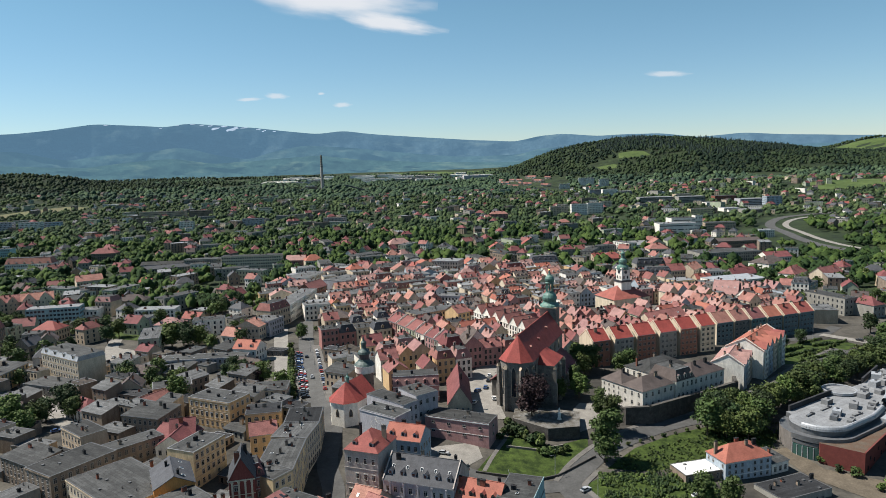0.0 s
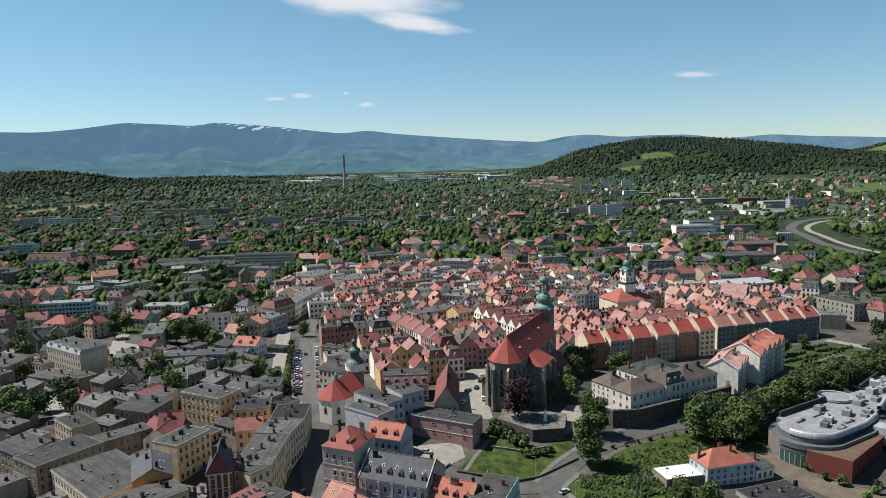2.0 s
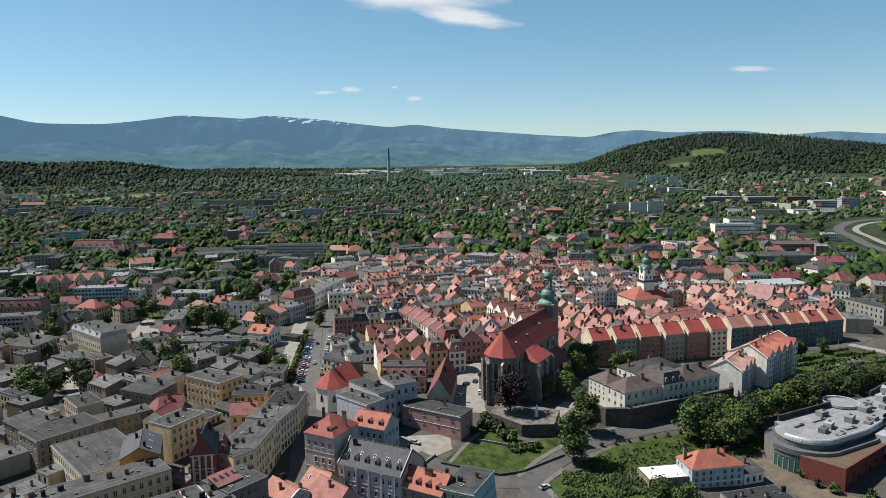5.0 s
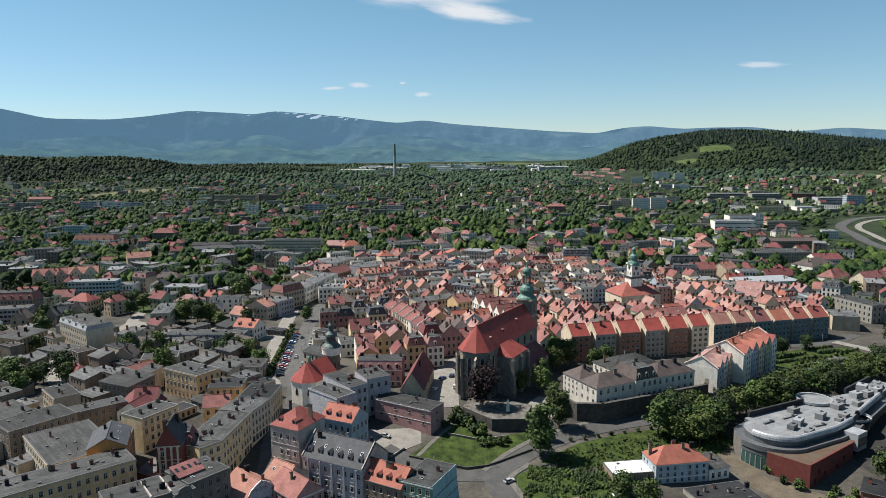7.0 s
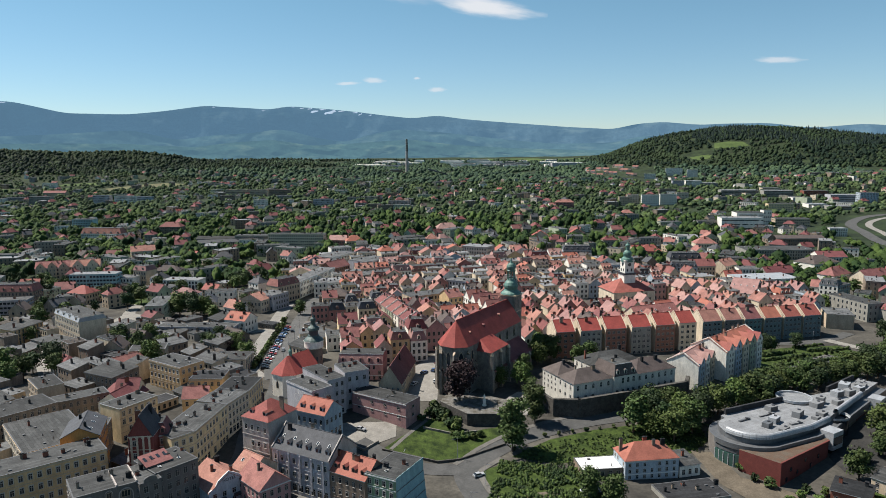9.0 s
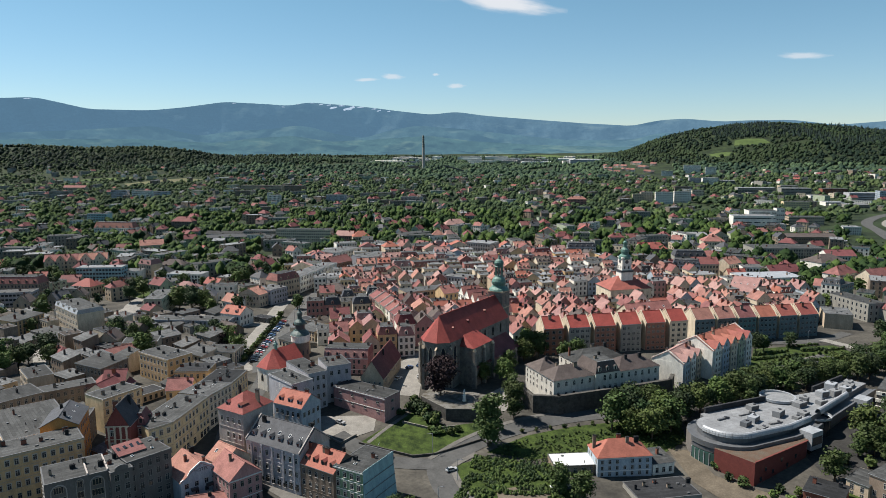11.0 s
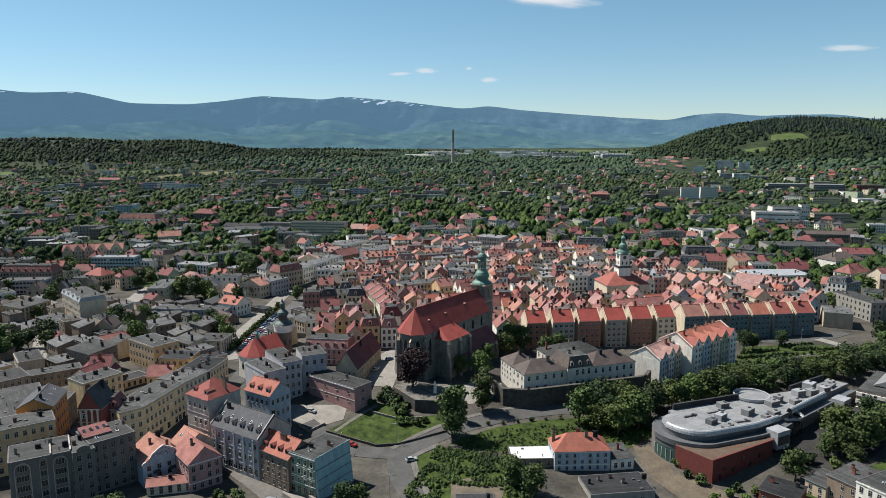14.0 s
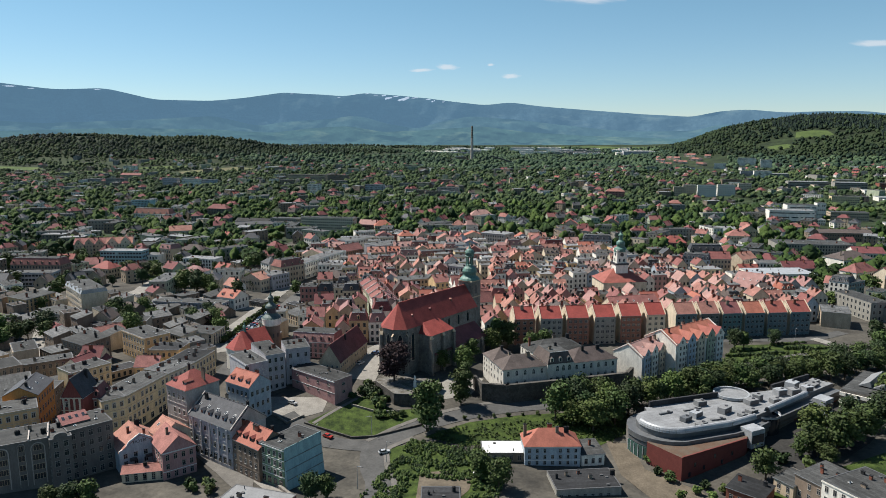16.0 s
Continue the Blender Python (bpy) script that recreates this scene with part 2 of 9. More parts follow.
def part(name, geo, mats, parent, label="", m=None):
    """Links a Geo, or a mesh, as one object under a thing or a part."""
    me = geo if isinstance(geo, bpy.types.Mesh) else geo.mesh(name, mats if isinstance(mats, (list, tuple)) else [mats])
    ob = new(name, me)
    ob.parent = parent
    KIDS.setdefault(parent, []).append(ob)
    if m is not None:
        ob.matrix_basis = m
    if label:
        ob["label"] = label
    return ob


def thing(name, x, y, rot=0.0, z=None, label="", category="", group="", kind=""):
    ob = new(name)
    ob.matrix_basis = pose(x, y, ground(x, y) if z is None else z, 0, 0, rot)
    return tagged(ob, label, category, group, kind)


def bump2(x, y, cx, cy, sx, sy=None):
    return np.exp(-((x - cx) ** 2 / (2 * sx * sx) + (y - cy) ** 2 / (2 * (sy or sx) ** 2)))


HILL_X = (-200, 100, 220, 300, 385, 470, 560, 680, 830, 1000, 1200, 1380, 1540, 1720, 1920, 2150, 2600)
HILL_Z = (0, 6, 22, 46, 80, 116, 146, 172, 186, 193, 177, 156, 135, 110, 88, 72, 50)


def ground(x, y):
    """The height of the land: the old town's mound, the river side, the plain, the wooded hills."""
    z = 3.0 - 3.0 * np.clip((np.hypot(x, y - 300) - 350) / 400, 0, 1)
    z = z + 6.5 * bump2(x, y, 15, 325, 60) - 5.0 * bump2(x, y, 140, 225, 45) - 3.5 * bump2(x, y, 36, 228, 30)
    z = z + 4.0 * bump2(x, y, -150, 260, 90) + 4.0 * bump2(x, y, 150, 345, 50) - 5.0 * bump2(x, y, -40, 215, 45)
    z = z + 10 * np.clip((y - 1200) / 1500, 0, 1) + 62 * np.clip((np.hypot(x, y) - 2900) / 1700, 0, 1.1) ** 2
    hill = (np.interp(x, HILL_X, HILL_Z) - 14 * np.clip(x / 400, 0, 1)) * np.exp(-((y - 3320) / 470) ** 2 / 2)
    hill = hill + 84 * bump2(x, y, 2430, 3830, 210, 250) + 28 * bump2(x, y, 1080, 1900, 330, 230)
    hill = hill + 80 * bump2(x, y, -2150, 2250, 300, 260) + 50 * bump2(x, y, -1600, 2250, 400, 230) + 48 * bump2(x, y, -1540, 2640, 150, 200) + 36 * bump2(x, y, -1850, 2600, 220, 200) + 42 * bump2(x, y, -1080, 2800, 380, 250)
    return z + hill


def leaf_blob(rng, quads, rx, rz, z0, lobes, leaf, loose=.45):
    """Vertices of many small leaf sprays that make up an uneven crown."""
    cen = []
    for i in range(lobes):
        a, u = rng.uniform(0, 2 * math.pi), rng.uniform(0.05, 0.62)
        h = rng.uniform(0.15, 0.85)
        wide = math.sin(math.pi * (0.15 + 0.75 * h)) ** 0.7
        cen.append((math.cos(a) * u * rx * wide, math.sin(a) * u * rx * wide, z0 + h * rz, rng.uniform(0.33, 0.55) * rx))
    cen = np.array(cen)
    k = rng.integers(0, lobes, quads)
    d = rng.normal(size=(quads, 3))
    d /= np.linalg.norm(d, axis=1)[:, None]
    d[:, 2] = np.abs(d[:, 2]) * 0.9 - 0.25 * (rng.random(quads) < 0.5)
    p = cen[k, :3] + d * (cen[k, 3] * rng.uniform(0.55, 1.08, quads))[:, None]
    nrm = d + rng.normal(size=(quads, 3)) * loose + (0, 0, .25)
    nrm /= np.linalg.norm(nrm, axis=1)[:, None]
    ref = np.where(np.abs(nrm[:, 2:3]) > 0.9, (1.0, 0, 0), (0, 0, 1.0))
    u = np.cross(nrm, ref)
    u /= np.linalg.norm(u, axis=1)[:, None]
    w = np.cross(nrm, u)
    s = leaf * rng.uniform(0.6, 1.4, quads)[:, None]
    return p, u * s, w * s


def sprays(p, u, w):
    """Two-triangle leaf sprays as vertices and faces."""
    n = len(p)
    v = np.empty((n, 4, 3))
    v[:, 0], v[:, 1], v[:, 2], v[:, 3] = p - u, p - w * 0.7, p + u, p + w * 0.9
    return v.reshape(-1, 3), np.arange(4 * n).reshape(n, 4)


def quads_mesh(name, v, f, mats, slot=None):
    me = bpy.data.meshes.new(name)
    me.vertices.add(len(v))
    me.vertices.foreach_set("co", np.ascontiguousarray(v, dtype=np.float32).ravel())
    me.loops.add(f.size)
    me.loops.foreach_set("vertex_index", np.ascontiguousarray(f, dtype=np.int32).ravel())
    me.polygons.add(len(f))
    me.polygons.foreach_set("loop_start", np.arange(0, f.size, f.shape[1], dtype=np.int32))
    for x in mats:
        me.materials.append(x)
    if slot is not None:
        me.polygons.foreach_set("material_index", np.ascontiguousarray(slot, dtype=np.int32))
    me.update(calc_edges=True)
    return me


# ---------- land ----------
def axis(stops):
    out = []
    for a, b, step in stops:
        out.extend(np.arange(a, b, step))
    return np.array(out + [stops[-1][1]])


gx = axis([(-4700, -1500, 160), (-1500, -400, 50), (-400, 420, 6), (420, 1500, 45), (1500, 4700, 160)])
gy = axis([(-2500, 60, 160), (60, 520, 6), (520, 1200, 34), (1200, 4700, 90)])
GX, GY = np.meshgrid(gx, gy)
GZ = ground(GX, GY)
nx, ny = len(gx), len(gy)
idx = np.arange(nx * ny).reshape(ny, nx)
LAND = material("town_ground", (0.05, 0.047, 0.041), 0.95, 0.35, 0.05, 0.3, second=(0.095, 0.087, 0.072), fine=12)
# tree shade is put into this green so gaps between far crowns stay dark
MEADOW = material("scrub_and_undergrowth", (0.013, 0.023, 0.009), 0.95, 0.45, 0.02, 0.5, second=(0.03, 0.046, 0.016), fine=9)
cells = np.stack([idx[:-1, :-1], idx[:-1, 1:], idx[1:, 1:], idx[1:, :-1]], -1).reshape(-1, 4)
ccx, ccy = GX[:-1, :-1].ravel(), GY[:-1, :-1].ravel()
in_town = ((ccx - 20) / 330) ** 2 + ((ccy - 430) / 330) ** 2 < 1
land = new("ground", quads_mesh("ground", np.stack([GX.ravel(), GY.ravel(), GZ.ravel()], -1), cells, [LAND, MEADOW], np.where(in_town, 0, 1)))
tagged(land, "town ground running out to meadows and wooded hills", "ground", kind="structure")
land.data.polygons.foreach_set("use_smooth", [True] * len(cells))


# ---------- houses ----------
WINDOWS = {}
PLOTS = []      # centre, half sizes and turn of every house


def window_mesh(w, h, style):
    """A window: a frame standing proud of the wall, mullion, transom, sill and two panes set back in it."""
    key = (w, h, style)
    if key not in WINDOWS:
        g = Geo()
        t, out = 0.075, 0.06
        xs, zs = (-w / 2, -w / 2 + t, -0.035, 0.035, w / 2 - t, w / 2), (0, t, h * 0.66, h * 0.66 + 0.07, h - t, h)
        if style == "trim":
            xs, zs = (-w / 2 - .14, -w / 2 + t, -.035, .035, w / 2 - t, w / 2 + .14), (0, t, h * .66, h * .66 + .07, h - t, h + .24)
        deep = [[-0.012 if i in (1, 3) and j in (1, 3) else -0.16 if j == 0 else -0.14 if style == "trim" and j == 4 else -out for i in range(5)] for j in range(5)]
        for j in range(5):
            for i in range(5):
                y, slot = deep[j][i], 1 if i in (1, 3) and j in (1, 3) else 0
                p, q, r, s = xs[i], xs[i + 1], zs[j], zs[j + 1]
                g.poly([(p, y, r), (q, y, r), (q, y, s), (p, y, s)], slot)
                y2 = deep[j][i + 1] if i < 4 else 0.0
                if y2 != y:
                    g.poly([(q, y, r), (q, y2, r), (q, y2, s), (q, y, s)], 0)
                y2 = deep[j + 1][i] if j < 4 else 0.0
                if y2 != y:
                    g.poly([(p, y, s), (q, y, s), (q, y2, s), (p, y2, s)], 0)
                if i == 0:
                    g.poly([(p, 0, r), (p, y, r), (p, y, s), (p, 0, s)], 0)
                if j == 0:
                    g.poly([(p, 0, r), (q, 0, r), (q, y, r), (p, y, r)], 0)
        if style == "arch":
            for a0, a1 in zip(np.linspace(0, math.pi, 9)[:-1], np.linspace(0, math.pi, 9)[1:]):
                c0, s0, c1, s1, k = math.cos(a0), math.sin(a0), math.cos(a1), math.sin(a1), w / 2 - t
                g.poly([(w / 2 * c0, -out, h + w / 2 * s0), (w / 2 * c1, -out, h + w / 2 * s1), (k * c1, -out, h + k * s1), (k * c0, -out, h + k * s0)], 0)
                g.poly([(w / 2 * c0, 0, h + w / 2 * s0), (w / 2 * c1, 0, h + w / 2 * s1), (w / 2 * c1, -out, h + w / 2 * s1), (w / 2 * c0, -out, h + w / 2 * s0)], 0)
                g.poly([(k * c0, -out, h + k * s0), (k * c1, -out, h + k * s1), (0, -.012, h)], 1)
        WINDOWS[key] = g.mesh("window", [SURROUND if style in ("trim", "arch") else WINDOW_PAINT, GLASS])
    return WINDOWS[key]


def chimney(parent, x, y, z0, z1, wx=0.9, wy=0.6, mat=None):
    g = Geo()
    g.box(-wx / 2, wx / 2, -wy / 2, wy / 2, z0, z1, 0)
    g.box(-wx / 2 - 0.09, wx / 2 + 0.09, -wy / 2 - 0.09, wy / 2 + 0.09, z1, z1 + 0.16, 1, bottom=True)
    for i in range(max(1, int(wx / 0.45))):
        px = -wx / 2 + 0.25 + i * 0.45
        if px < wx / 2:
            g.ring([(0.1, z1 + 0.16), (0.09, z1 + 0.45)], 6, 1, px, 0)
    return part("chimney", g, [mat or BRICK, FELT_DARK], parent, m=pose(x, y, 0))


def dormer(parent, x, y, z, w, h, depth, wall, roofm, face=0):
    """A roof window house: face 0 looks to the front, 180 to the back."""
    g = Geo()
    g.box(-w / 2, w / 2, 0, depth, -0.8, h, 0)
    e = 0.2
    g.poly([(-w / 2 - e, -e, h - 0.1), (0, -e, h + w * 0.42), (0, depth, h + w * 0.42), (-w / 2 - e, depth, h - 0.1)][::-1], 1)
    g.poly([(w / 2 + e, -e, h - 0.1), (w / 2 + e, depth, h - 0.1), (0, depth, h + w * 0.42), (0, -e, h + w * 0.42)][::-1], 1)
    g.poly([(-w / 2, -0.01, h), (w / 2, -0.01, h), (0, -0.01, h + w * 0.4)], 0)
    g.poly([(-w * 0.3, -0.03, 0.15), (w * 0.3, -0.03, 0.15), (w * 0.3, -0.03, h - 0.1), (-w * 0.3, -0.03, h - 0.1)], 2)
    return part("dormer", g, [wall, roofm, GLASS], parent, m=pose(x, y, z, 0, 0, face))


def skylight(parent, x, y, z, pitch, w=0.9, h=1.3, face=0):
    g = Geo()
    g.box(-w / 2, w / 2, -h / 2, h / 2, 0, 0.1, 0)
    g.poly([(-w / 2 + .1, -h / 2 + .1, .11), (w / 2 - .1, -h / 2 + .1, .11), (w / 2 - .1, h / 2 - .1, .11), (-w / 2 + .1, h / 2 - .1, .11)], 1)
    return part("skylight", g, [WHITE_TRIM, GLASS], parent, m=pose(x, y, z, 0, 0, face) @ pose(0, 0, 0, math.degrees(pitch)))


def house(x, y, rot, w, d, h, roof="flat", wall="cream", cover=None, rh=None, floors=None, faces="flr", style="plain", label="", name="house",
          category="house", group="", chimneys=2, dormers=0, lights=0, win=(1.2, 1.95), step=2.5, low=2.2, base=None, singles=True, over=0.35, shop=False,
          z=None, trim=True, seed=0, rim=0.14, bays=0, bay_walls=None, fire=None, pilasters=0):
    """A house whose front runs through (x, y), w wide, and that reaches d back from there; rot turns it; h is the eaves' height.
    roof: flat, gable (ridge along the front), cross (gable to the front), hip, mansard or shed."""
    rng = random.Random(round(x * 7 + y * 13) + seed)
    mat = WALL[wall] if isinstance(wall, str) else wall
    cover = cover or (FELT if roof in ("flat", "shed") else TILE_RED)
    floors = floors or max(1, round((h - 0.6) / 3.5))
    rh = rh if rh is not None else {"flat": 0.5, "shed": 1.4, "mansard": 4.2}.get(roof, min(w, d) * 0.42)
    ob = thing(name, x, y, rot, z, label or "", category, group)
    PLOTS.append((x - math.sin(radians(rot)) * d / 2, y + math.cos(radians(rot)) * d / 2, w / 2, d / 2, radians(rot)))
    x0, x1 = -w / 2, w / 2
    g = Geo()
    r = Geo()
    o = over
    if roof == "flat":
        t = rim
        i = .26
        up = h + t
        rings = [[(x0 + q, q, z), (x1 - q, q, z), (x1 - q, d - q, z), (x0 + q, d - q, z)] for q, z in ((0, -4), (0, up), (i, up), (i, h))]
        for lo, hi in zip(rings, rings[1:]):
            for k in range(4):
                g.poly([lo[k], lo[(k + 1) % 4], hi[(k + 1) % 4], hi[k]], 0)
    else:
        g.box(x0, x1, 0, d, -4, h, 0)
    if roof == "flat":
        r.poly([(x0 + i, i, h + .1), (x1 - i, i, h + .1), (x1 - i, d - i, h + .16), (x0 + i, d - i, h + .16)], 0)
        for a in ((x0 - .12, x1 + .12, -.14, i + .03), (x0 - .12, x1 + .12, d - i - .03, d + .14)):
            r.box(a[0], a[1], a[2], a[3], h + t, h + t + .06, 1, bottom=True)
        for a in ((x0 - .12, x0 + i + .03), (x1 - i - .03, x1 + .12)):
            r.box(a[0], a[1], i + .03, d - i - .03, h + t, h + t + .07, 1, bottom=True)
        for k in range(int(w / 5)):
            sx, sy = rng.uniform(x0 + 1.5, x1 - 1.5), rng.uniform(1.5, d - 1.5)
            if rng.random() < .5:
                r.ring([(.14, h + .1), (.14, h + .9), (.22, h + .9), (.05, h + 1.15)], 6, 1, sx, sy)
            else:
                r.box(sx - .5, sx + .5, sy - .4, sy + .4, h + .1, h + .5, 1)
    elif roof == "shed":
        r.poly([(x0 - o, -o, h + .1), (x1 + o, -o, h + .1), (x1 + o, d + o, h + rh), (x0 - o, d + o, h + rh)], 0)
        r.poly([(x0 - o, -o, h - .1), (x1 + o, -o, h - .1), (x1 + o, -o, h + .1), (x0 - o, -o, h + .1)], 1)
        g.poly([(x1, 0, h), (x1, d, h), (x1, d, h + rh)], 0)
        g.poly([(x0, d, h), (x0, 0, h), (x0, d, h + rh)], 0)
        g.poly([(x1, d, h), (x0, d, h), (x0, d, h + rh), (x1, d, h + rh)], 0)
    elif roof in ("gable", "cross"):
        if roof == "gable":
            g.poly([(x1, 0, h), (x1, d, h), (x1, d / 2, h + rh)], 0)
            g.poly([(x0, d, h), (x0, 0, h), (x0, d / 2, h + rh)], 0)
            k = o * rh / (d / 2)
            slopes = [[(x0 - o, -o, h - k), (x1 + o, -o, h - k), (x1 + o, d / 2, h + rh), (x0 - o, d / 2, h + rh)],
                      [(x1 + o, d + o, h - k), (x0 - o, d + o, h - k), (x0 - o, d / 2, h + rh), (x1 + o, d / 2, h + rh)]]
            r.box(x0 - o, x1 + o, d / 2 - .14, d / 2 + .14, h + rh + .1, h + rh + .3, 0)
        else:
            g.poly([(x0, 0, h), (x1, 0, h), (0, 0, h + rh)], 0)
            g.poly([(x1, d, h), (x0, d, h), (0, d, h + rh)], 0)
            k = o * rh / (w / 2)
            slopes = [[(x1 + o, -o, h - k), (x1 + o, d + o, h - k), (0, d + o, h + rh), (0, -o, h + rh)],
                      [(x0 - o, d + o, h - k), (x0 - o, -o, h - k), (0, -o, h + rh), (0, d + o, h + rh)]]
            r.box(-.14, .14, -o, d + o, h + rh + .1, h + rh + .3, 0)
        for s in slopes:
            up = [(a, b, c + .2) for a, b, c in s]
            r.poly(up, 0)
            r.poly(s[::-1], 1)
            for i in range(4):
                j = (i + 1) % 4
                r.poly([s[i], s[j], up[j], up[i]], 1 if i == 0 else 0)
    elif roof == "hip":
        q = min(w, d) / 2
        if w >= d:
            a, b = (x0 + q, d / 2, h + rh), (x1 - q, d / 2, h + rh)
        else:
            a, b = (0, q, h + rh), (0, d - q, h + rh)
        A, B, C, D = (x0 - o, -o, h - .1), (x1 + o, -o, h - .1), (x1 + o, d + o, h - .1), (x0 - o, d + o, h - .1)
        r.poly([A, D, C, B], 1)
        if w >= d:
            for s in ([A, B, b, a], [B, C, b], [C, D, a, b], [D, A, a]):
                r.poly([(p, q2, c + .12) for p, q2, c in s], 0)
        else:
            for s in ([A, B, a], [B, C, b, a], [C, D, b], [D, A, a, b]):
                r.poly([(p, q2, c + .12) for p, q2, c in s], 0)
    elif roof == "mansard":
        i = rh * .38
        A, B, C, D = (x0 - .2, -.25, h), (x1 + .2, -.25, h), (x1 + .2, d + .25, h), (x0 - .2, d + .25, h)
        sides = 0 if "p" in faces else i
        a, b, c, e = (x0 + sides, i, h + rh), (x1 - sides, i, h + rh), (x1 - sides, d - i, h + rh), (x0 + sides, d - i, h + rh)
        for s in ([A, B, b, a], [B, C, c, b], [C, D, e, c], [D, A, a, e]):
            r.poly(s, 0)
        r.poly([A, D, C, B], 1)
        r.poly([a, b, c, e], 2)
        r.box(a[0] - .1, b[0] + .1, i - .15, i, h + rh - .05, h + rh + .12, 1)
    if trim and h > 6:
        tm = WALL["cream"] if wall == "ruby" else mat if wall in ("dirty", "slate", "brown") else WALL["sand"] if wall in ("yellow", "ochre", "cream") else WHITE_TRIM if wall in ("paleblue", "pink", "rose", "green") else mat
        for nm, q in (("cornice", (x0 - .18, x1 + .18, -.22, 0, h - .5, h - .12)), ("string_course", (x0 - .06, x1 + .06, -.08, 0, h * .3 - .12, h * .3 + .12))):
            c = Geo()
            c.box(*q, 0, bottom=True)
            part(nm, c, [tm], ob)
        for fl in range(2, floors if style == "trim" else 0):
            c = Geo()
            c.box(x0 - .05, x1 + .05, -.1, 0, fl * (h - .5) / floors - .14, fl * (h - .5) / floors + .1, 0, bottom=True)
            part("string_course", c, [tm], ob)
        for k in range(pilasters):
            c = Geo()
            px = x0 + w * (k + .5) / pilasters
            c.box(px - .3, px + .3, -.32, 0, h * .2, h - .6, 0, bottom=True)
            c.box(px - .42, px + .42, -.42, 0, h - .95, h - .52, 0, bottom=True)
            part("pilaster", c, [tm], ob)
    part("wall", g, [mat], ob)
    part("roof", r, [cover, METAL if roof != "flat" else FELT_LIGHT if rng.random() < .14 else ROOF_EDGE, FELT], ob)
    # windows, storey by storey
    fh = (h - 0.5) / floors
    sheet = Geo()
    wall_runs = {"f": (w, pose(0, 0, 0)), "r": (d, pose(x1, d / 2, 0, 0, 0, 90)), "l": (d, pose(x0, d / 2, 0, 0, 0, -90)), "b": (w, pose(0, d, 0, 0, 0, 180))}
    for side, (run, turn) in wall_runs.items():
        if side not in faces:
            continue
        n = max(1, int((run - 0.8) / step))
        for fl in range(floors):
            zz = fl * fh + (fh - win[1]) * 0.5
            for i in range(n):
                cx = (i - (n - 1) / 2) * (run - 0.6) / n
                ww, hh = (win[0] * 1.5, win[1] * 1.25) if shop and fl == 0 and side == "f" else win
                if rng.random() < 0.04:
                    continue
                if singles and side in "flr":
                    part("window", window_mesh(round(ww, 2), round(hh, 2), style if fl else "plain"), None, ob, m=turn @ pose(cx, 0, max(zz, .5)))
                else:
                    c = turn.to_3x3()
                    pts = [turn @ Vector((cx + sx * ww / 2, -.03, zz + sz * hh)) for sx, sz in ((-1, 0), (1, 0), (1, 1), (-1, 1))]
                    sheet.poly([tuple(p) for p in pts], 0)
                    pts = [turn @ Vector((cx + sx * (ww / 2 + .09), -.015, zz - .09 + sz * (hh + .18))) for sx, sz in ((-1, 0), (1, 0), (1, 1), (-1, 1))]
                    sheet.poly([tuple(p) for p in pts], 1)
    if sheet.f:
        tagged(part("glazing", sheet, [GLASS, WINDOW_PAINT], ob), kind="stuff")
    top = h + (0.1 if roof == "flat" else 0)
    for k in range(chimneys):
        cx = x0 + w * (k + .5) / chimneys + rng.uniform(-.12, .12) * w
        if roof in ("gable", "hip"):
            cy = d / 2 + rng.choice((-1, 1)) * d * .12
            z0, z1 = h, h + rh + .9
        elif roof == "cross":
            cx, cy = rng.choice((-1, 1)) * w * .15, d * (k + .5) / chimneys
            z0, z1 = h, h + rh + .8
        elif roof == "mansard":
            cy, z0, z1 = d * rng.uniform(.35, .7), h, h + rh + 1.3
        else:
            cy, z0, z1 = d * rng.uniform(.3, .8), h - .5, h + (rh if roof == "shed" else 0) + rng.uniform(1.0, 1.8)
        chimney(ob, cx, cy, z0, z1, rng.choice((.8, 1.1, 1.6)), rng.choice((.6, .8)), rng.choice((BRICK, WALL["dirty"], FELT_DARK)))
    for k in range(dormers):
        cx = x0 + w * (k + .5) / dormers
        if roof == "mansard":
            dormer(ob, cx, .1, h + .7, 1.5, 1.7, 1.6, mat, cover)
        elif roof in ("gable", "hip"):
            dormer(ob, cx, d * .1, h + rh * .22, 1.5, 1.3, d * .25, mat, cover)
    for k in range(bays):
        bw = w / bays * .72
        cx, bh = x0 + w * (k + .5) / bays, h + 1.0 + .5 * (k % 2)
        bm = WALL[(bay_walls or [wall])[k % len(bay_walls or [wall])]]
        b = Geo()
        b.box(-bw / 2, bw / 2, -.7, 3, -3, bh, 0)
        b.poly([(-bw / 2, -.7, bh), (bw / 2, -.7, bh), (0, -.7, bh + bw * .55)], 0)
        for sx in (-1, 1):
            q = [(0, -.95, bh + bw * .55 + .2), (sx * (bw / 2 + .3), -.95, bh - .15), (sx * (bw / 2 + .3), d * .45, bh - .15), (0, d * .45, bh + bw * .55 + .2)]
            b.poly(q if sx < 0 else q[::-1], 1)
        bay = part("gable_bay", b, [bm, cover], ob, m=pose(cx, 0, 0))
        for fl in range(floors + 1):
            for sx in ((-bw * .24, bw * .24) if fl < floors else (0,)):
                part("window", window_mesh(round(min(1.0, bw * .28), 2), 1.5, "plain"), None, bay, m=pose(sx, -.7, fl * fh + .8))
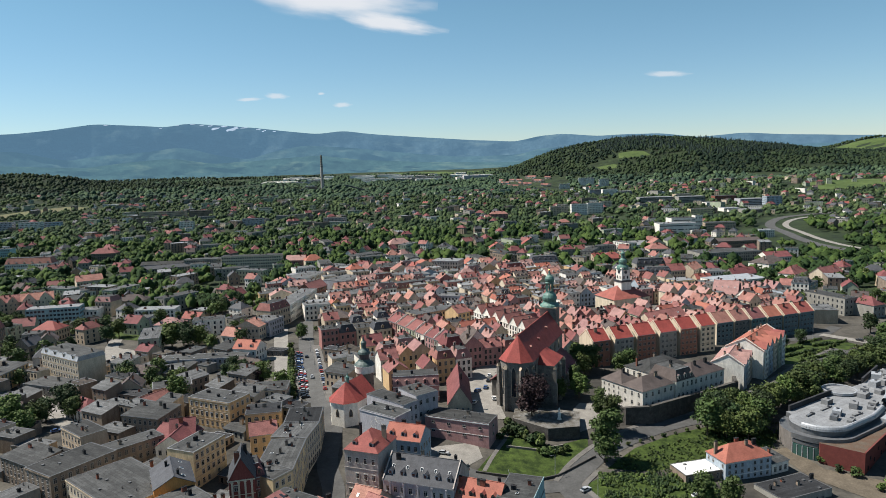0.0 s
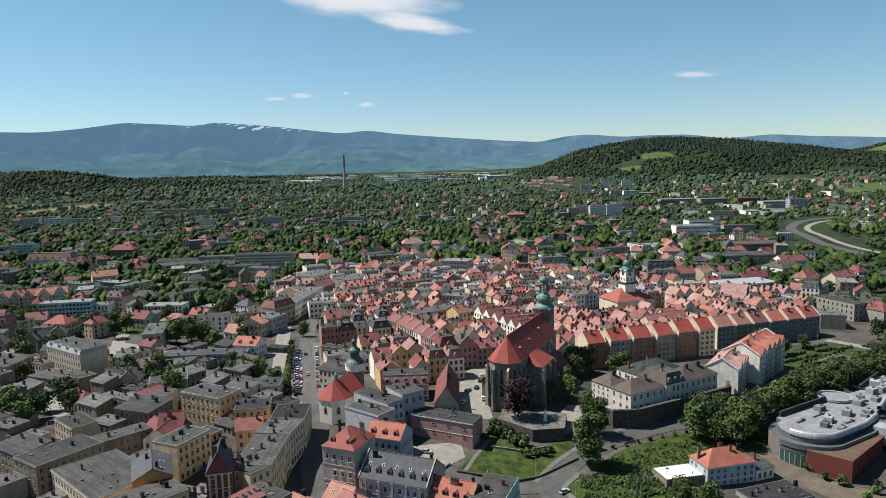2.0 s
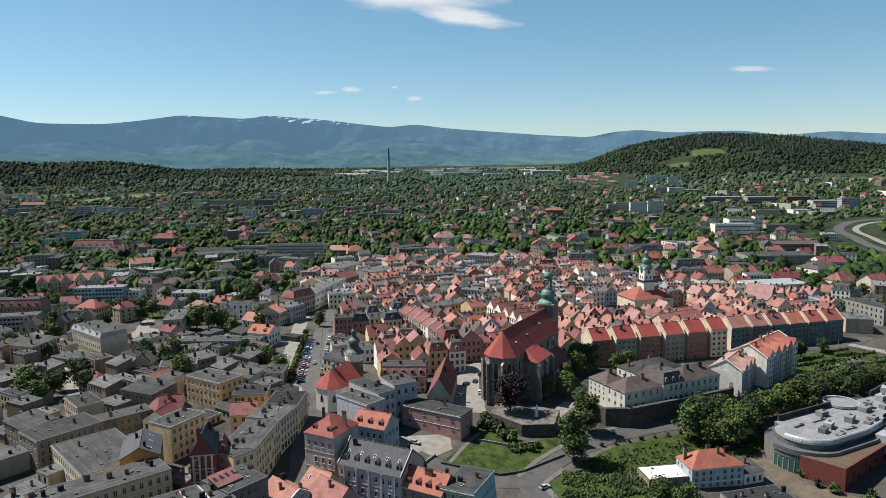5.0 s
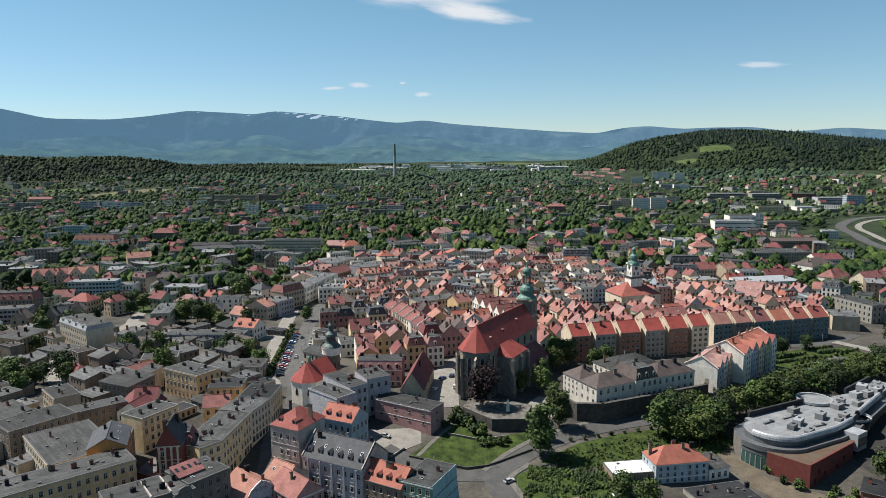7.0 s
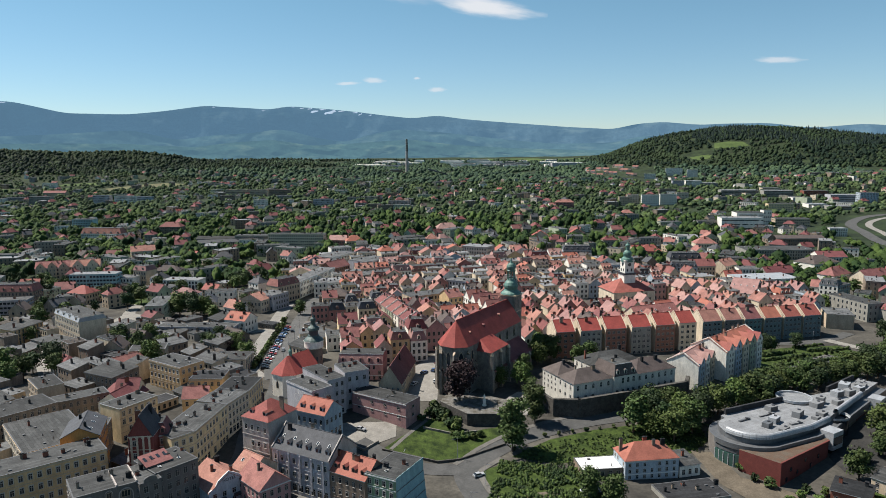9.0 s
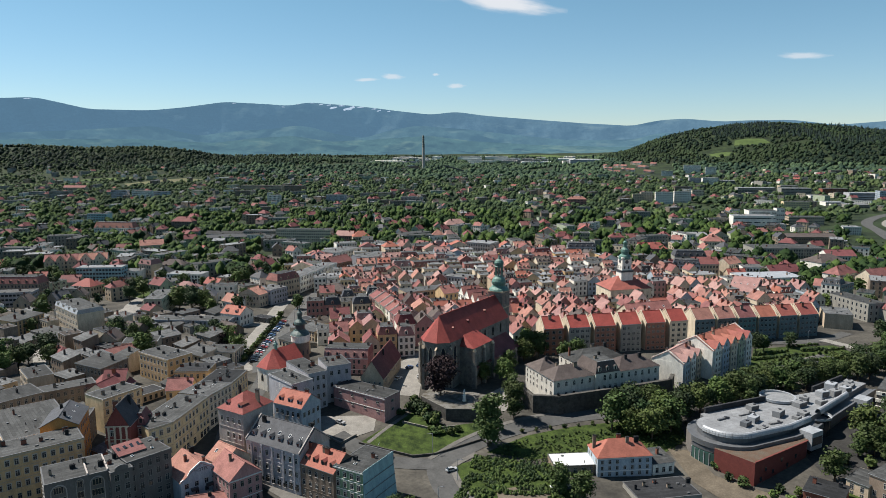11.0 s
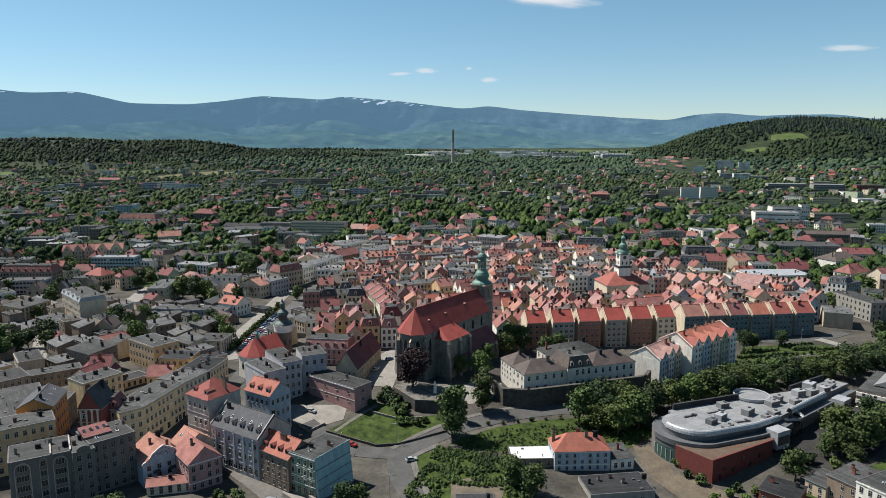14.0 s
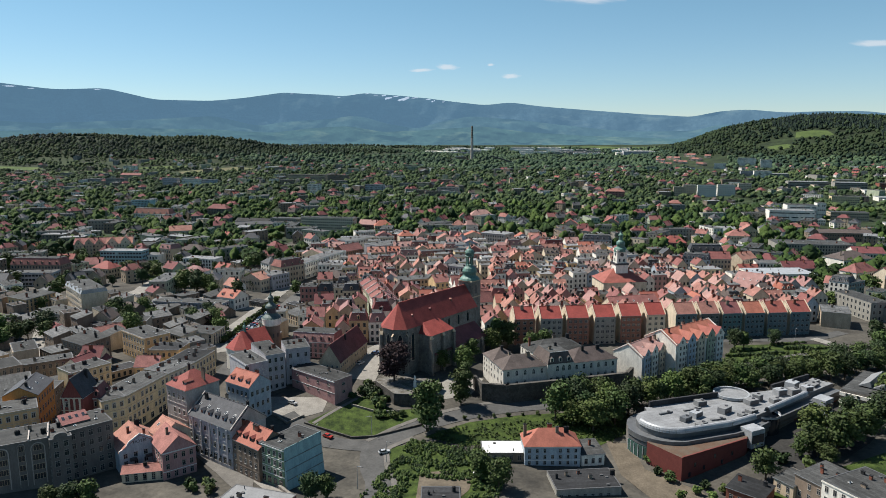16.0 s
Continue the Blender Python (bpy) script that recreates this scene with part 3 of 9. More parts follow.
    if fire and roof == "gable":
        for sx in (x0 - .1, x1 - .25):
            b = Geo()
            side = [(-.35, h - .5), (d + .35, h - .5), (d + .35, h + .35), (d / 2, h + rh + .75), (-.35, h + .35)]
            for i in range(5):
                p, q = side[i], side[(i + 1) % 5]
                b.poly([(sx, p[0], p[1]), (sx, q[0], q[1]), (sx + .35, q[0], q[1]), (sx + .35, p[0], p[1])][::-1], 0)
            b.poly([(sx + .35, p[0], p[1]) for p in side], 0)
            b.poly([(sx, p[0], p[1]) for p in side][::-1], 0)
            b.box(sx - .06, sx, 0, d, -3, h, 0)
            part("gable_wall", b, [WALL[fire]], ob)
    for k in range(lights):
        cx = x0 + w * (k + .5) / lights + rng.uniform(-.4, .4)
        if roof == "gable":
            skylight(ob, cx, d * .25, h + rh * .5 + .25, math.atan2(rh, d / 2))
        elif roof == "flat":
            skylight(ob, cx, d * rng.uniform(.2, .8), h + .3, 0)
    return ob


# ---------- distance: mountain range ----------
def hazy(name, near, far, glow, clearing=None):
    """Far land, haze painted on as a blue emission; forest broken by paler clearings."""
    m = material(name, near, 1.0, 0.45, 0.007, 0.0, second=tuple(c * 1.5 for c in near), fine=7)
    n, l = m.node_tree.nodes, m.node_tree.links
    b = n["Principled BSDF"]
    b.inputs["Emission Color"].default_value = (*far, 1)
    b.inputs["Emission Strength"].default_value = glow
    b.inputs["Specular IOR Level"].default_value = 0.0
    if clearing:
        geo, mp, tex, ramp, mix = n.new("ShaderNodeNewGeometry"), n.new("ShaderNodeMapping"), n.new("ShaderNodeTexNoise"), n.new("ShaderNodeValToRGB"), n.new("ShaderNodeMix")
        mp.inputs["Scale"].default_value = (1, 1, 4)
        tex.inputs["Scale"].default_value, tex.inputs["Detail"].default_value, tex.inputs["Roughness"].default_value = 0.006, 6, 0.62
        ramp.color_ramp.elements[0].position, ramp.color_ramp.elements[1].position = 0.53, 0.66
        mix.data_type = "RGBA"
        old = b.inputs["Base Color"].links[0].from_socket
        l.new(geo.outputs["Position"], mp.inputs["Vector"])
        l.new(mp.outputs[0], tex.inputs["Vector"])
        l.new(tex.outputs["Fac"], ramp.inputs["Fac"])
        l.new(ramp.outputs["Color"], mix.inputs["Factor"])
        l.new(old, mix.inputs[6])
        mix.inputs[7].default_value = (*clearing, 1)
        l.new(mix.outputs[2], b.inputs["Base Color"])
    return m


def ridge(name, line, r_top, r_foot, foot, mat, rough, label, seed, rows=24, spur=34.0):
    """A range along a skyline of (azimuth, elevation) in degrees round the middle of the flight, its slopes cut by spurs and gullies."""
    az = np.arange(line[0][0], line[-1][0], 0.2)
    el = np.interp(az, [p[0] for p in line], [p[1] for p in line])
    el = np.convolve(np.pad(el, 3, mode="edge"), np.ones(7) / 7, "valid")
    v = []
    for j in range(rows + 1):
        u = j / rows
        r = r_foot + (r_top - r_foot) * u
        for a, e in zip(az.tolist(), el.tolist()):
            top = 117 + r_top * math.tan(radians(e))
            n3 = noise.fractal(Vector((a * 0.42, u * 3.0, seed)), 1.0, 2.1, 5)
            cut = noise.ridged_multi_fractal(Vector((a * 0.33 + u * .35, u * 1.1, seed + 5)), 0.9, 2.1, 5, 1.0, 2.0) - 1.1
            z = foot + (top - foot) * (u ** 1.15 + rough * n3 * u * (1 - u) * 2.2) + (n3 * 5 * rough if j == rows else 0)
            rr = r - cut * spur * (u * (1 - u)) ** .5 * 2.6 + n3 * 40 * (1 - u)
            v.append((65 + rr * math.sin(radians(a)), rr * math.cos(radians(a)), z))
    n = len(az)
    f = np.array([(j * n + i, j * n + i + 1, (j + 1) * n + i + 1, (j + 1) * n + i) for j in range(rows) for i in range(n - 1)])
    me = quads_mesh(name, np.array(v), f, [mat])
    me.polygons.foreach_set("use_smooth", [True] * len(f))
    return tagged(new(name, me), label, "mountains", kind="structure")


SKYLINE = [(-62, 3.1), (-54, 3.8), (-46.9, 3.67), (-45.3, 3.5), (-43.2, 3.29), (-41.8, 3.33), (-39.9, 3.46), (-38.4, 3.13), (-36.5, 2.68), (-32.4, 2.65),
           (-30.2, 2.88), (-26.9, 3.35), (-23.5, 3.19), (-22.2, 3.09), (-20.6, 3.37), (-19.3, 3.27), (-17.3, 3.12), (-15.8, 2.97), (-13.2, 2.66),
           (-10.8, 2.38), (-8.8, 2.61), (-6.5, 2.28), (-2.9, 1.96), (2.2, 1.54), (5.2, 1.35), (7.2, 1.74), (9, 1.86), (11.7, 1.58), (13.9, 1.63),
           (16.5, 1.62), (19.2, 1.21), (22.6, 1.41), (25.3, 1.18), (29, 0.98), (32.3, 0.83), (40, 0.9), (60, 0.8)]
FOOTHILLS = [(-62, 1.0), (-50, 1.2), (-44, .9), (-38, 1.15), (-32.3, 1.5), (-29, .75), (-26.7, 1.1), (-23.3, 1.3), (-21.7, 1.56), (-20.5, 1.45), (-18.9, 0.95), (-16.4, .5), (-14.2, 1.13), (-12, 1.52),
             (-8.4, 1.25), (-3.9, 0.7), (0.8, 0.25), (5.4, 0.3), (7.2, 0.75), (10, .8), (20, 0.5), (40, 0.3), (60, 0.3)]
LOW_HILLS = [(-62, .6), (-48, .3), (-40, .55), (-33, .5), (-28, .2), (-25, .55), (-22, .75), (-19, .25), (-15, .45), (-11, .7), (-7, .2), (-2, -.1), (4, -.3), (12, -.2), (30, -.3), (60, -.3)]
# the blue emission of these slopes imitates the haze in front of them
FAR_HAZE = hazy("far_blue_slopes", (0.03, 0.045, 0.05), (0.125, 0.25, 0.38), 0.42, (.06, .078, .07))
MID_HAZE = hazy("blue_green_slopes", (0.018, 0.032, 0.029), (0.12, 0.24, 0.35), 0.43, (.042, .058, .045))
LOW_HAZE = hazy("hazy_green_slopes", (0.018, 0.034, 0.027), (0.118, 0.235, 0.325), 0.40, (.052, .07, .046))
ridge("mountain_range", SKYLINE, 4880, 4700, 0, FAR_HAZE, 0.22, "long mountain range in painted blue haze with last snow patches", 3.1, spur=22)
ridge("foothills", FOOTHILLS, 4680, 4480, 20, MID_HAZE, 0.3, "hazy wooded foothills below the mountains", 8.7)
ridge("low_hills", LOW_HILLS, 4500, 4330, 40, LOW_HAZE, 0.3, "low hazy hills with clearings before the mountains", 5.2, spur=24)
# snow carries the same painted haze glow
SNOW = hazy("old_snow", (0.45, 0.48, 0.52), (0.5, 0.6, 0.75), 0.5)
rs = random.Random(4)
for az0, el0, wd, ht in ((-18.6, 2.95, .6, .27), (-17.4, 2.88, .8, .33), (-17.1, 3.02, .3, .12), (-15.4, 2.86, .5, .1), (-14.2, 2.66, .3, .08), (-19.6, 3.2, .35, .07),
                         (-21.4, 3.22, .3, .06), (-20.3, 3.3, .5, .05), (-26.3, 3.25, .3, .06), (-45.8, 3.42, .9, .1), (-44.5, 3.3, .4, .07), (-40.3, 3.35, .5, .07), (-18.0, 3.1, .5, .1), (-16.5, 2.98, .55, .1), (-19.0, 3.16, .4, .1), (-15.0, 2.72, .25, .16), (-22.6, 3.0, .3, .05)):
    g = Geo()
    pts, r = [], 4690
    for i in range(14):
        a = 2 * math.pi * i / 14
        q = rs.uniform(.55, 1.1)
        aa, ee = radians(az0 + wd * .5 * q * math.cos(a) + ht * .8 * math.sin(a)), radians(el0 + ht * .5 * q * math.sin(a))
        pts.append((65 + r * math.sin(aa), r * math.cos(aa), 117 + r * math.tan(ee)))
    g.poly(pts)
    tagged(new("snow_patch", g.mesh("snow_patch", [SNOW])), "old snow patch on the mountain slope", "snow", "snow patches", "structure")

# ---------- clouds ----------
CLOUD = bpy.data.materials.new("cloud")
CLOUD.use_nodes = True
cn, cl = CLOUD.node_tree.nodes, CLOUD.node_tree.links
cn.clear()
c_out, c_mix, c_tr, c_em = cn.new("ShaderNodeOutputMaterial"), cn.new("ShaderNodeMixShader"), cn.new("ShaderNodeBsdfTransparent"), cn.new("ShaderNodeEmission")
c_em.inputs["Color"].default_value, c_em.inputs["Strength"].default_value = (0.92, 0.95, 1.0, 1), 0.5
c_uv, c_len, c_no, c_mr, c_ad = cn.new("ShaderNodeTexCoord"), cn.new("ShaderNodeVectorMath"), cn.new("ShaderNodeTexNoise"), cn.new("ShaderNodeMapRange"), cn.new("ShaderNodeMath")
c_len.operation, c_ad.operation = "LENGTH", "MULTIPLY_ADD"
cl.new(c_uv.outputs["Object"], c_len.inputs[0])
cl.new(c_uv.outputs["Object"], c_no.inputs["Vector"])
c_no.inputs["Scale"].default_value, c_no.inputs["Detail"].default_value = 1.6, 5
cl.new(c_no.outputs["Fac"], c_ad.inputs[0])
c_ad.inputs[1].default_value = -0.9
cl.new(c_len.outputs["Value"], c_ad.inputs[2])
cl.new(c_ad.outputs[0], c_mr.inputs["Value"])
c_mr.inputs["From Min"].default_value, c_mr.inputs["From Max"].default_value = 0.5, -0.2
c_mr.inputs["To Min"].default_value, c_mr.inputs["To Max"].default_value = 0.0, 0.95
c_mr.interpolation_type = "SMOOTHSTEP"
cl.new(c_mr.outputs[0], c_mix.inputs["Fac"])
cl.new(c_tr.outputs[0], c_mix.inputs[1])
cl.new(c_em.outputs[0], c_mix.inputs[2])
cl.new(c_mix.outputs[0], c_out.inputs["Surface"])


CLOUD_THIN = CLOUD.copy()
CLOUD_THIN.name = "thin_cloud"
for nd in CLOUD_THIN.node_tree.nodes:
    if nd.bl_idname == "ShaderNodeMapRange":
        nd.inputs["To Max"].default_value = 0.6


def cloud(az, el, wide, high, lean):
    """A thin far cloud: a bowed sheet, opaque in its middle."""
    g = Geo()
    n = 6
    for j in range(n):
        for i in range(2 * n):
            q = [(-1 + i / n, -0.12 * (-1 + i / n) ** 2, -1 + 2 * j / n), (-1 + (i + 1) / n, -0.12 * (-1 + (i + 1) / n) ** 2, -1 + 2 * j / n),
                 (-1 + (i + 1) / n, -0.12 * (-1 + (i + 1) / n) ** 2, -1 + 2 * (j + 1) / n), (-1 + i / n, -0.12 * (-1 + i / n) ** 2, -1 + 2 * (j + 1) / n)]
            g.poly(q)
    r = 4800
    ob = new("cloud", g.mesh("cloud", [CLOUD if wide > 4 else CLOUD_THIN]))
    k = math.tan(radians(1))
    ob.matrix_basis = pose(65 + r * math.sin(radians(az)), r * math.cos(radians(az)), 117 + r * math.tan(radians(el)), 0, lean, -az) @ Matrix.Diagonal((r * k * wide, r * k * wide * .5, r * k * high, 1))
    ob.visible_shadow = False
    return tagged(ob, "thin white fair-weather cloud", "cloud", "clouds", "structure")


# ---------- trees ----------
def tree_meshes(seed, rx, rz, trunk, quads, lobes, leaf, mat):
    rng = np.random.default_rng(seed)
    v, f = sprays(*leaf_blob(rng, quads, rx, rz, trunk * .75, lobes, leaf))
    crown = quads_mesh("crown", v, f, [mat])
    g = Geo()
    g.ring([(.34, -1.5), (.27, trunk * .5), (.2, trunk), (.06, trunk + rz * .55)], 7)
    for i in range(6):
        a, z0 = rng.uniform(0, 6.28), trunk * rng.uniform(.6, 1.1)
        L = rx * rng.uniform(.45, .75)
        p, q = Vector((0, 0, z0)), Vector((math.cos(a) * L, math.sin(a) * L, z0 + L * rng.uniform(.5, 1.0)))
        s = Vector((-math.sin(a), math.cos(a), 0))
        for e in (s, Vector((0, 0, 1))):
            g.poly([tuple(p - e * .13), tuple(p + e * .13), tuple(q + e * .03), tuple(q - e * .03)])
    return g.mesh("trunk", [BARK]), crown


TREES = {
    "round": [tree_meshes(11 + i, 5.2, 9.0, 2.4, 2300, 36, .38, LEAF[i % 3]) for i in range(4)],
    "yard": [tree_meshes(81 + i, 5.2, 9.0, 2.4, 900, 28, .56, LEAF[i % 3]) for i in range(4)],
    "tall": [tree_meshes(31 + i, 5.3, 15.5, 1.0, 4000, 42, .38, LEAF[(2, 0, 1)[i]]) for i in range(3)],
    "bush": [tree_meshes(51 + i, 2.0, 2.4, .3, 420, 10, .32, LEAF[i]) for i in range(3)],
    "red": [tree_meshes(61, 6.0, 10.5, 2.2, 4000, 40, .38, LEAF_RED)],
    "conifer": [tree_meshes(71, 2.0, 8.5, 1.0, 1500, 18, .3, LEAF[2])],
}
TREE_LABEL = {"yard": "green deciduous tree between the houses", "round": "broad deciduous tree in full green leaf", "tall": "tall green tree with an uneven crown", "bush": "green shrub on the ground",
              "red": "broad copper beech with dark red leaves", "conifer": "dark narrow conifer beside the road"}
tree_rng = random.Random(12)


def tree(x, y, kind="round", size=1.0, z=None, stretch=1.0):
    pick = tree_rng.choice(TREES[kind])
    ob = thing("shrub" if kind == "bush" else "tree", x, y, tree_rng.uniform(0, 360), z, TREE_LABEL[kind], "shrub" if kind == "bush" else "tree", "trees of the town")
    k = size * tree_rng.uniform(.9, 1.1)
    sc = Matrix.Diagonal((k, k, k * stretch, 1))
    part("trunk", pick[0], None, ob, m=sc)
    part("crown", pick[1], None, ob, m=sc)
    return ob


def trees(pairs, kind="round", size=1.0):
    for x, y in pairs:
        tree(x, y, kind, size * tree_rng.uniform(.85, 1.15))


def spruce(rng, seg):
    """A far spruce: a ragged cone on a wide skirt."""
    v, f = [], []
    for r, z in ((2.6, .5), (2.0, 5.5), (1.0, 10.5), (.1, 15)):
        v.extend((math.cos(6.283 * k / seg) * r * q, math.sin(6.283 * k / seg) * r * q, z) for k, q in ((k, rng.uniform(.75, 1.2)) for k in range(seg)))
    for j in range(3):
        f.extend((j * seg + k, j * seg + (k + 1) % seg, (j + 1) * seg + (k + 1) % seg, (j + 1) * seg + k) for k in range(seg))
    return np.array(v), np.array(f)


def clump(rng, lobes, seg, rows, rx, rz, loose):
    """One far crown: a few uneven rounded clumps, with loose sprays at the outline."""
    v, f = [], []
    for i in range(lobes):
        a, u = rng.uniform(0, 6.28), (rng.uniform(.3, .6) if lobes > 1 else 0)
        k = rng.uniform(.55, .8) if lobes > 1 else 1.0
        cx, cy, cz = math.cos(a) * u * rx, math.sin(a) * u * rx, rz * (rng.uniform(.42, .68) if lobes > 1 else .5)
        base = len(v)
        for j in range(rows + 1):
            t = -.9 + (math.pi / 2 + .75) * j / rows
            for s in range(seg):
                b, q = 6.283 * (s + .5 * (j % 2)) / seg, rng.uniform(.74, 1.16)
                c = max(.08, math.cos(t))
                v.append((cx + math.cos(b) * c * rx * k * q, cy + math.sin(b) * c * rx * k * q, cz + math.sin(t) * rz * .5 * k * q))
        for j in range(rows):
            for s in range(seg):
                s2 = (s + 1) % seg
                f.append((base + j * seg + s, base + j * seg + s2, base + (j + 1) * seg + s2, base + (j + 1) * seg + s))
    v, f = np.array(v), np.array(f)
    if loose:
        p, u, w = leaf_blob(rng, loose, rx, rz, rz * .05, 7, .75, .3)
        v2, f2 = sprays(p, u, w)
        f = np.concatenate([f, f2 + len(v)])
        v = np.concatenate([v, v2])
    return v, f


def woods(name, pts, size, lobes, seg, rows, loose, mats, label, seed, grain=.006, spire=False, wide=4.2):
    """Many trees in one mesh: every crown a cluster of rounded clumps; kinds change from stand to stand."""
    rng = np.random.default_rng(seed)
    protos = [spruce(rng, seg) if spire else clump(rng, lobes, seg, rows, wide, 7.0, loose) for k in range(8)]
    pts = np.asarray(pts)
    n = len(pts)
    nv, f0 = len(protos[0][0]), len(protos[0][1])
    sc = size * rng.uniform(.55, 1.35, n)
    zz = ground(pts[:, 0], pts[:, 1])
    which = rng.integers(0, 8, n)
    ang = rng.uniform(0, 6.28, n)
    out = np.empty((n, nv, 3), np.float32)
    faces = np.empty((n, f0, 4), np.int64)
    for k in range(8):
        s = np.where(which == k)[0]
        c, si = np.cos(ang[s])[:, None], np.sin(ang[s])[:, None]
        P = protos[k][0][None]
        X, Y = P[..., 0] * c - P[..., 1] * si, P[..., 0] * si + P[..., 1] * c
        out[s, :, 0] = X * sc[s, None] + pts[s, 0:1]
        out[s, :, 1] = Y * sc[s, None] + pts[s, 1:2]
        out[s, :, 2] = P[..., 2] * sc[s, None] * rng.uniform(.8, 1.35, len(s))[:, None] + zz[s, None]
        faces[s] = protos[k][1][None] + (s * nv)[:, None, None]
    stand = np.array([noise.noise(Vector((a * grain, b * grain, seed))) for a, b in pts.tolist()]) + rng.normal(size=n) * .34
    slot = np.repeat(np.clip(np.digitize(stand, [-.16, .2]), 0, len(mats) - 1), f0)
    me = quads_mesh(name, out.reshape(-1, 3), faces.reshape(-1, 4), mats, slot)
    me.polygons.foreach_set("use_smooth", [True] * (n * f0))
    return tagged(new(name, me), label, "trees", kind="stuff")


for c in ((-9.4, 12.8, 8.6, 1.9, 6), (-4.9, 10.9, 5.0, .9, 10), (-13.9, 5.4, 1.1, .3, 4), (-16.0, 5.15, 1.2, .18, -2), (-8.8, 4.65, .9, .26, 0), (16.9, 6.1, 2.0, .3, 4), (-10.4, 5.55, .35, .14, 0)):
    cloud(*c)


# ---------- parish church ----------
def lancet(g, x, y, z0, z1, w, turn, mg, mf):
    """A pointed window in a plane turned about z, as frame and glass."""
    c, s = math.cos(turn), math.sin(turn)
    for k, m, off in ((1.0, mf, .03), (.78, mg, .06)):
        hw = w / 2 * k
        pts = [(-hw, z0 + (1 - k)), (hw, z0 + (1 - k)), (hw, z1 - w), (hw * .6, z1 - w * .45), (0, z1 - (1 - k)), (-hw * .6, z1 - w * .45), (-hw, z1 - w)]
        g.poly([(x + u * c + off * s, y + u * s - off * c, z) for u, z in pts], m)


church = thing("church", 50.7, 344.0, -113.5, 9.5, "gothic stone church with steep red roof and copper spire", "church")
NL, NW, EZ, RZ = 50.5, 7.4, 21.0, 31.0      # nave length, half width, eaves and ridge above the yard
g = Geo()
apse = [(NL + 6.6, -3.2), (NL + 6.6, 3.2), (NL + 2.6, NW), (0, NW), (0, -NW), (NL + 2.6, -NW)]
g.prism(apse, -4, EZ, 0)
g.poly([(0, -NW, EZ), (0, NW, EZ), (0, 0, RZ)][::-1], 0)
part("nave_wall", g, [STONE], church)
g = Geo()
o = .6
A = [(NL + 7.2, -3.5), (NL + 7.2, 3.5), (NL + 2.9, NW + o), (-.3, NW + o), (-.3, -NW - o), (NL + 2.9, -NW - o)]
E3 = [(x, y, EZ - .4) for x, y in A]
top_e, top_w = (NL, 0, RZ), (-.3, 0, RZ)
for s in ([E3[0], E3[1], top_e], [E3[1], E3[2], top_e], [E3[2], E3[3], top_w, top_e], [E3[4], E3[5], top_e, top_w], [E3[5], E3[0], top_e]):
    g.poly(s, 0)
g.poly(E3[::-1], 1)
g.box(-.3, NL, -.18, .18, RZ - .1, RZ + .2, 0)
part("nave_roof", g, [TILE_CHURCH, STONE_DARK], church)
for side in (-1, 1):
    g = Geo()
    y0, y1 = sorted((side * NW, side * 14.6))
    g.box(2, 42 if side > 0 else NL - 6, y0, y1, -4, 7.6, 0)
    part("aisle_wall", g, [STONE], church)
    g = Geo()
    X1 = 42.4 if side > 0 else NL - 5.6
    q = [(1.7, side * 15.1, 7.5), (X1, side * 15.1, 7.5), (X1, side * NW, 13.6), (1.7, side * NW, 13.6)]
    g.poly(q if side < 0 else q[::-1], 0)
    g.box(1.7, X1, side * 15.1 - .2, side * 15.1 + .2, 7.2, 7.75, 1)
    part("aisle_roof", g, [TILE_DARK, TILE_RED], church)
g = Geo()
g.box(28.4, 44.6, NW, 14.4, -4, 17, 0)
part("chapel_wall", g, [STONE], church)
g = Geo()
for s in ([(28, 14.9, 16.8), (45, 14.9, 16.8), (42, NW + .1, 21.4), (31, NW + .1, 21.4)], [(28, 14.9, 16.8), (31, NW + .1, 21.4), (28, NW, 16.8)], [(45, 14.9, 16.8), (45, NW, 16.8), (42, NW + .1, 21.4)]):
    g.poly(s[::-1], 0)
part("chapel_roof", g, [TILE_CHURCH], church)
for i in range(7):
    for side in (-1, 1):
        x = 4 + i * 7.6
        if side > 0 and 27 < x < 46:
            continue
        g = Geo()
        lancet(g, x + 3.2, side * NW, 14.6, 19.8, 1.9, 0 if side < 0 else math.pi, 1, 0)
        part("window", g, [STONE, GLASS], church)
for a, b in (((NL + 6.6, -3.2), (NL + 6.6, 3.2)), ((NL + 6.6, 3.2), (NL + 2.6, NW)), ((NL + 2.6, -NW), (NL + 6.6, -3.2)), ((NL + 2.6, NW), (NL - 6, NW)), ((NL - 6, -NW), (NL + 2.6, -NW))):
    g = Geo()
    lancet(g, (a[0] + b[0]) / 2, (a[1] + b[1]) / 2, 5, 18.5, 2.4, math.atan2(b[1] - a[1], b[0] - a[0]), 1, 0)
    part("window", g, [WALL["sand"], GLASS], church)
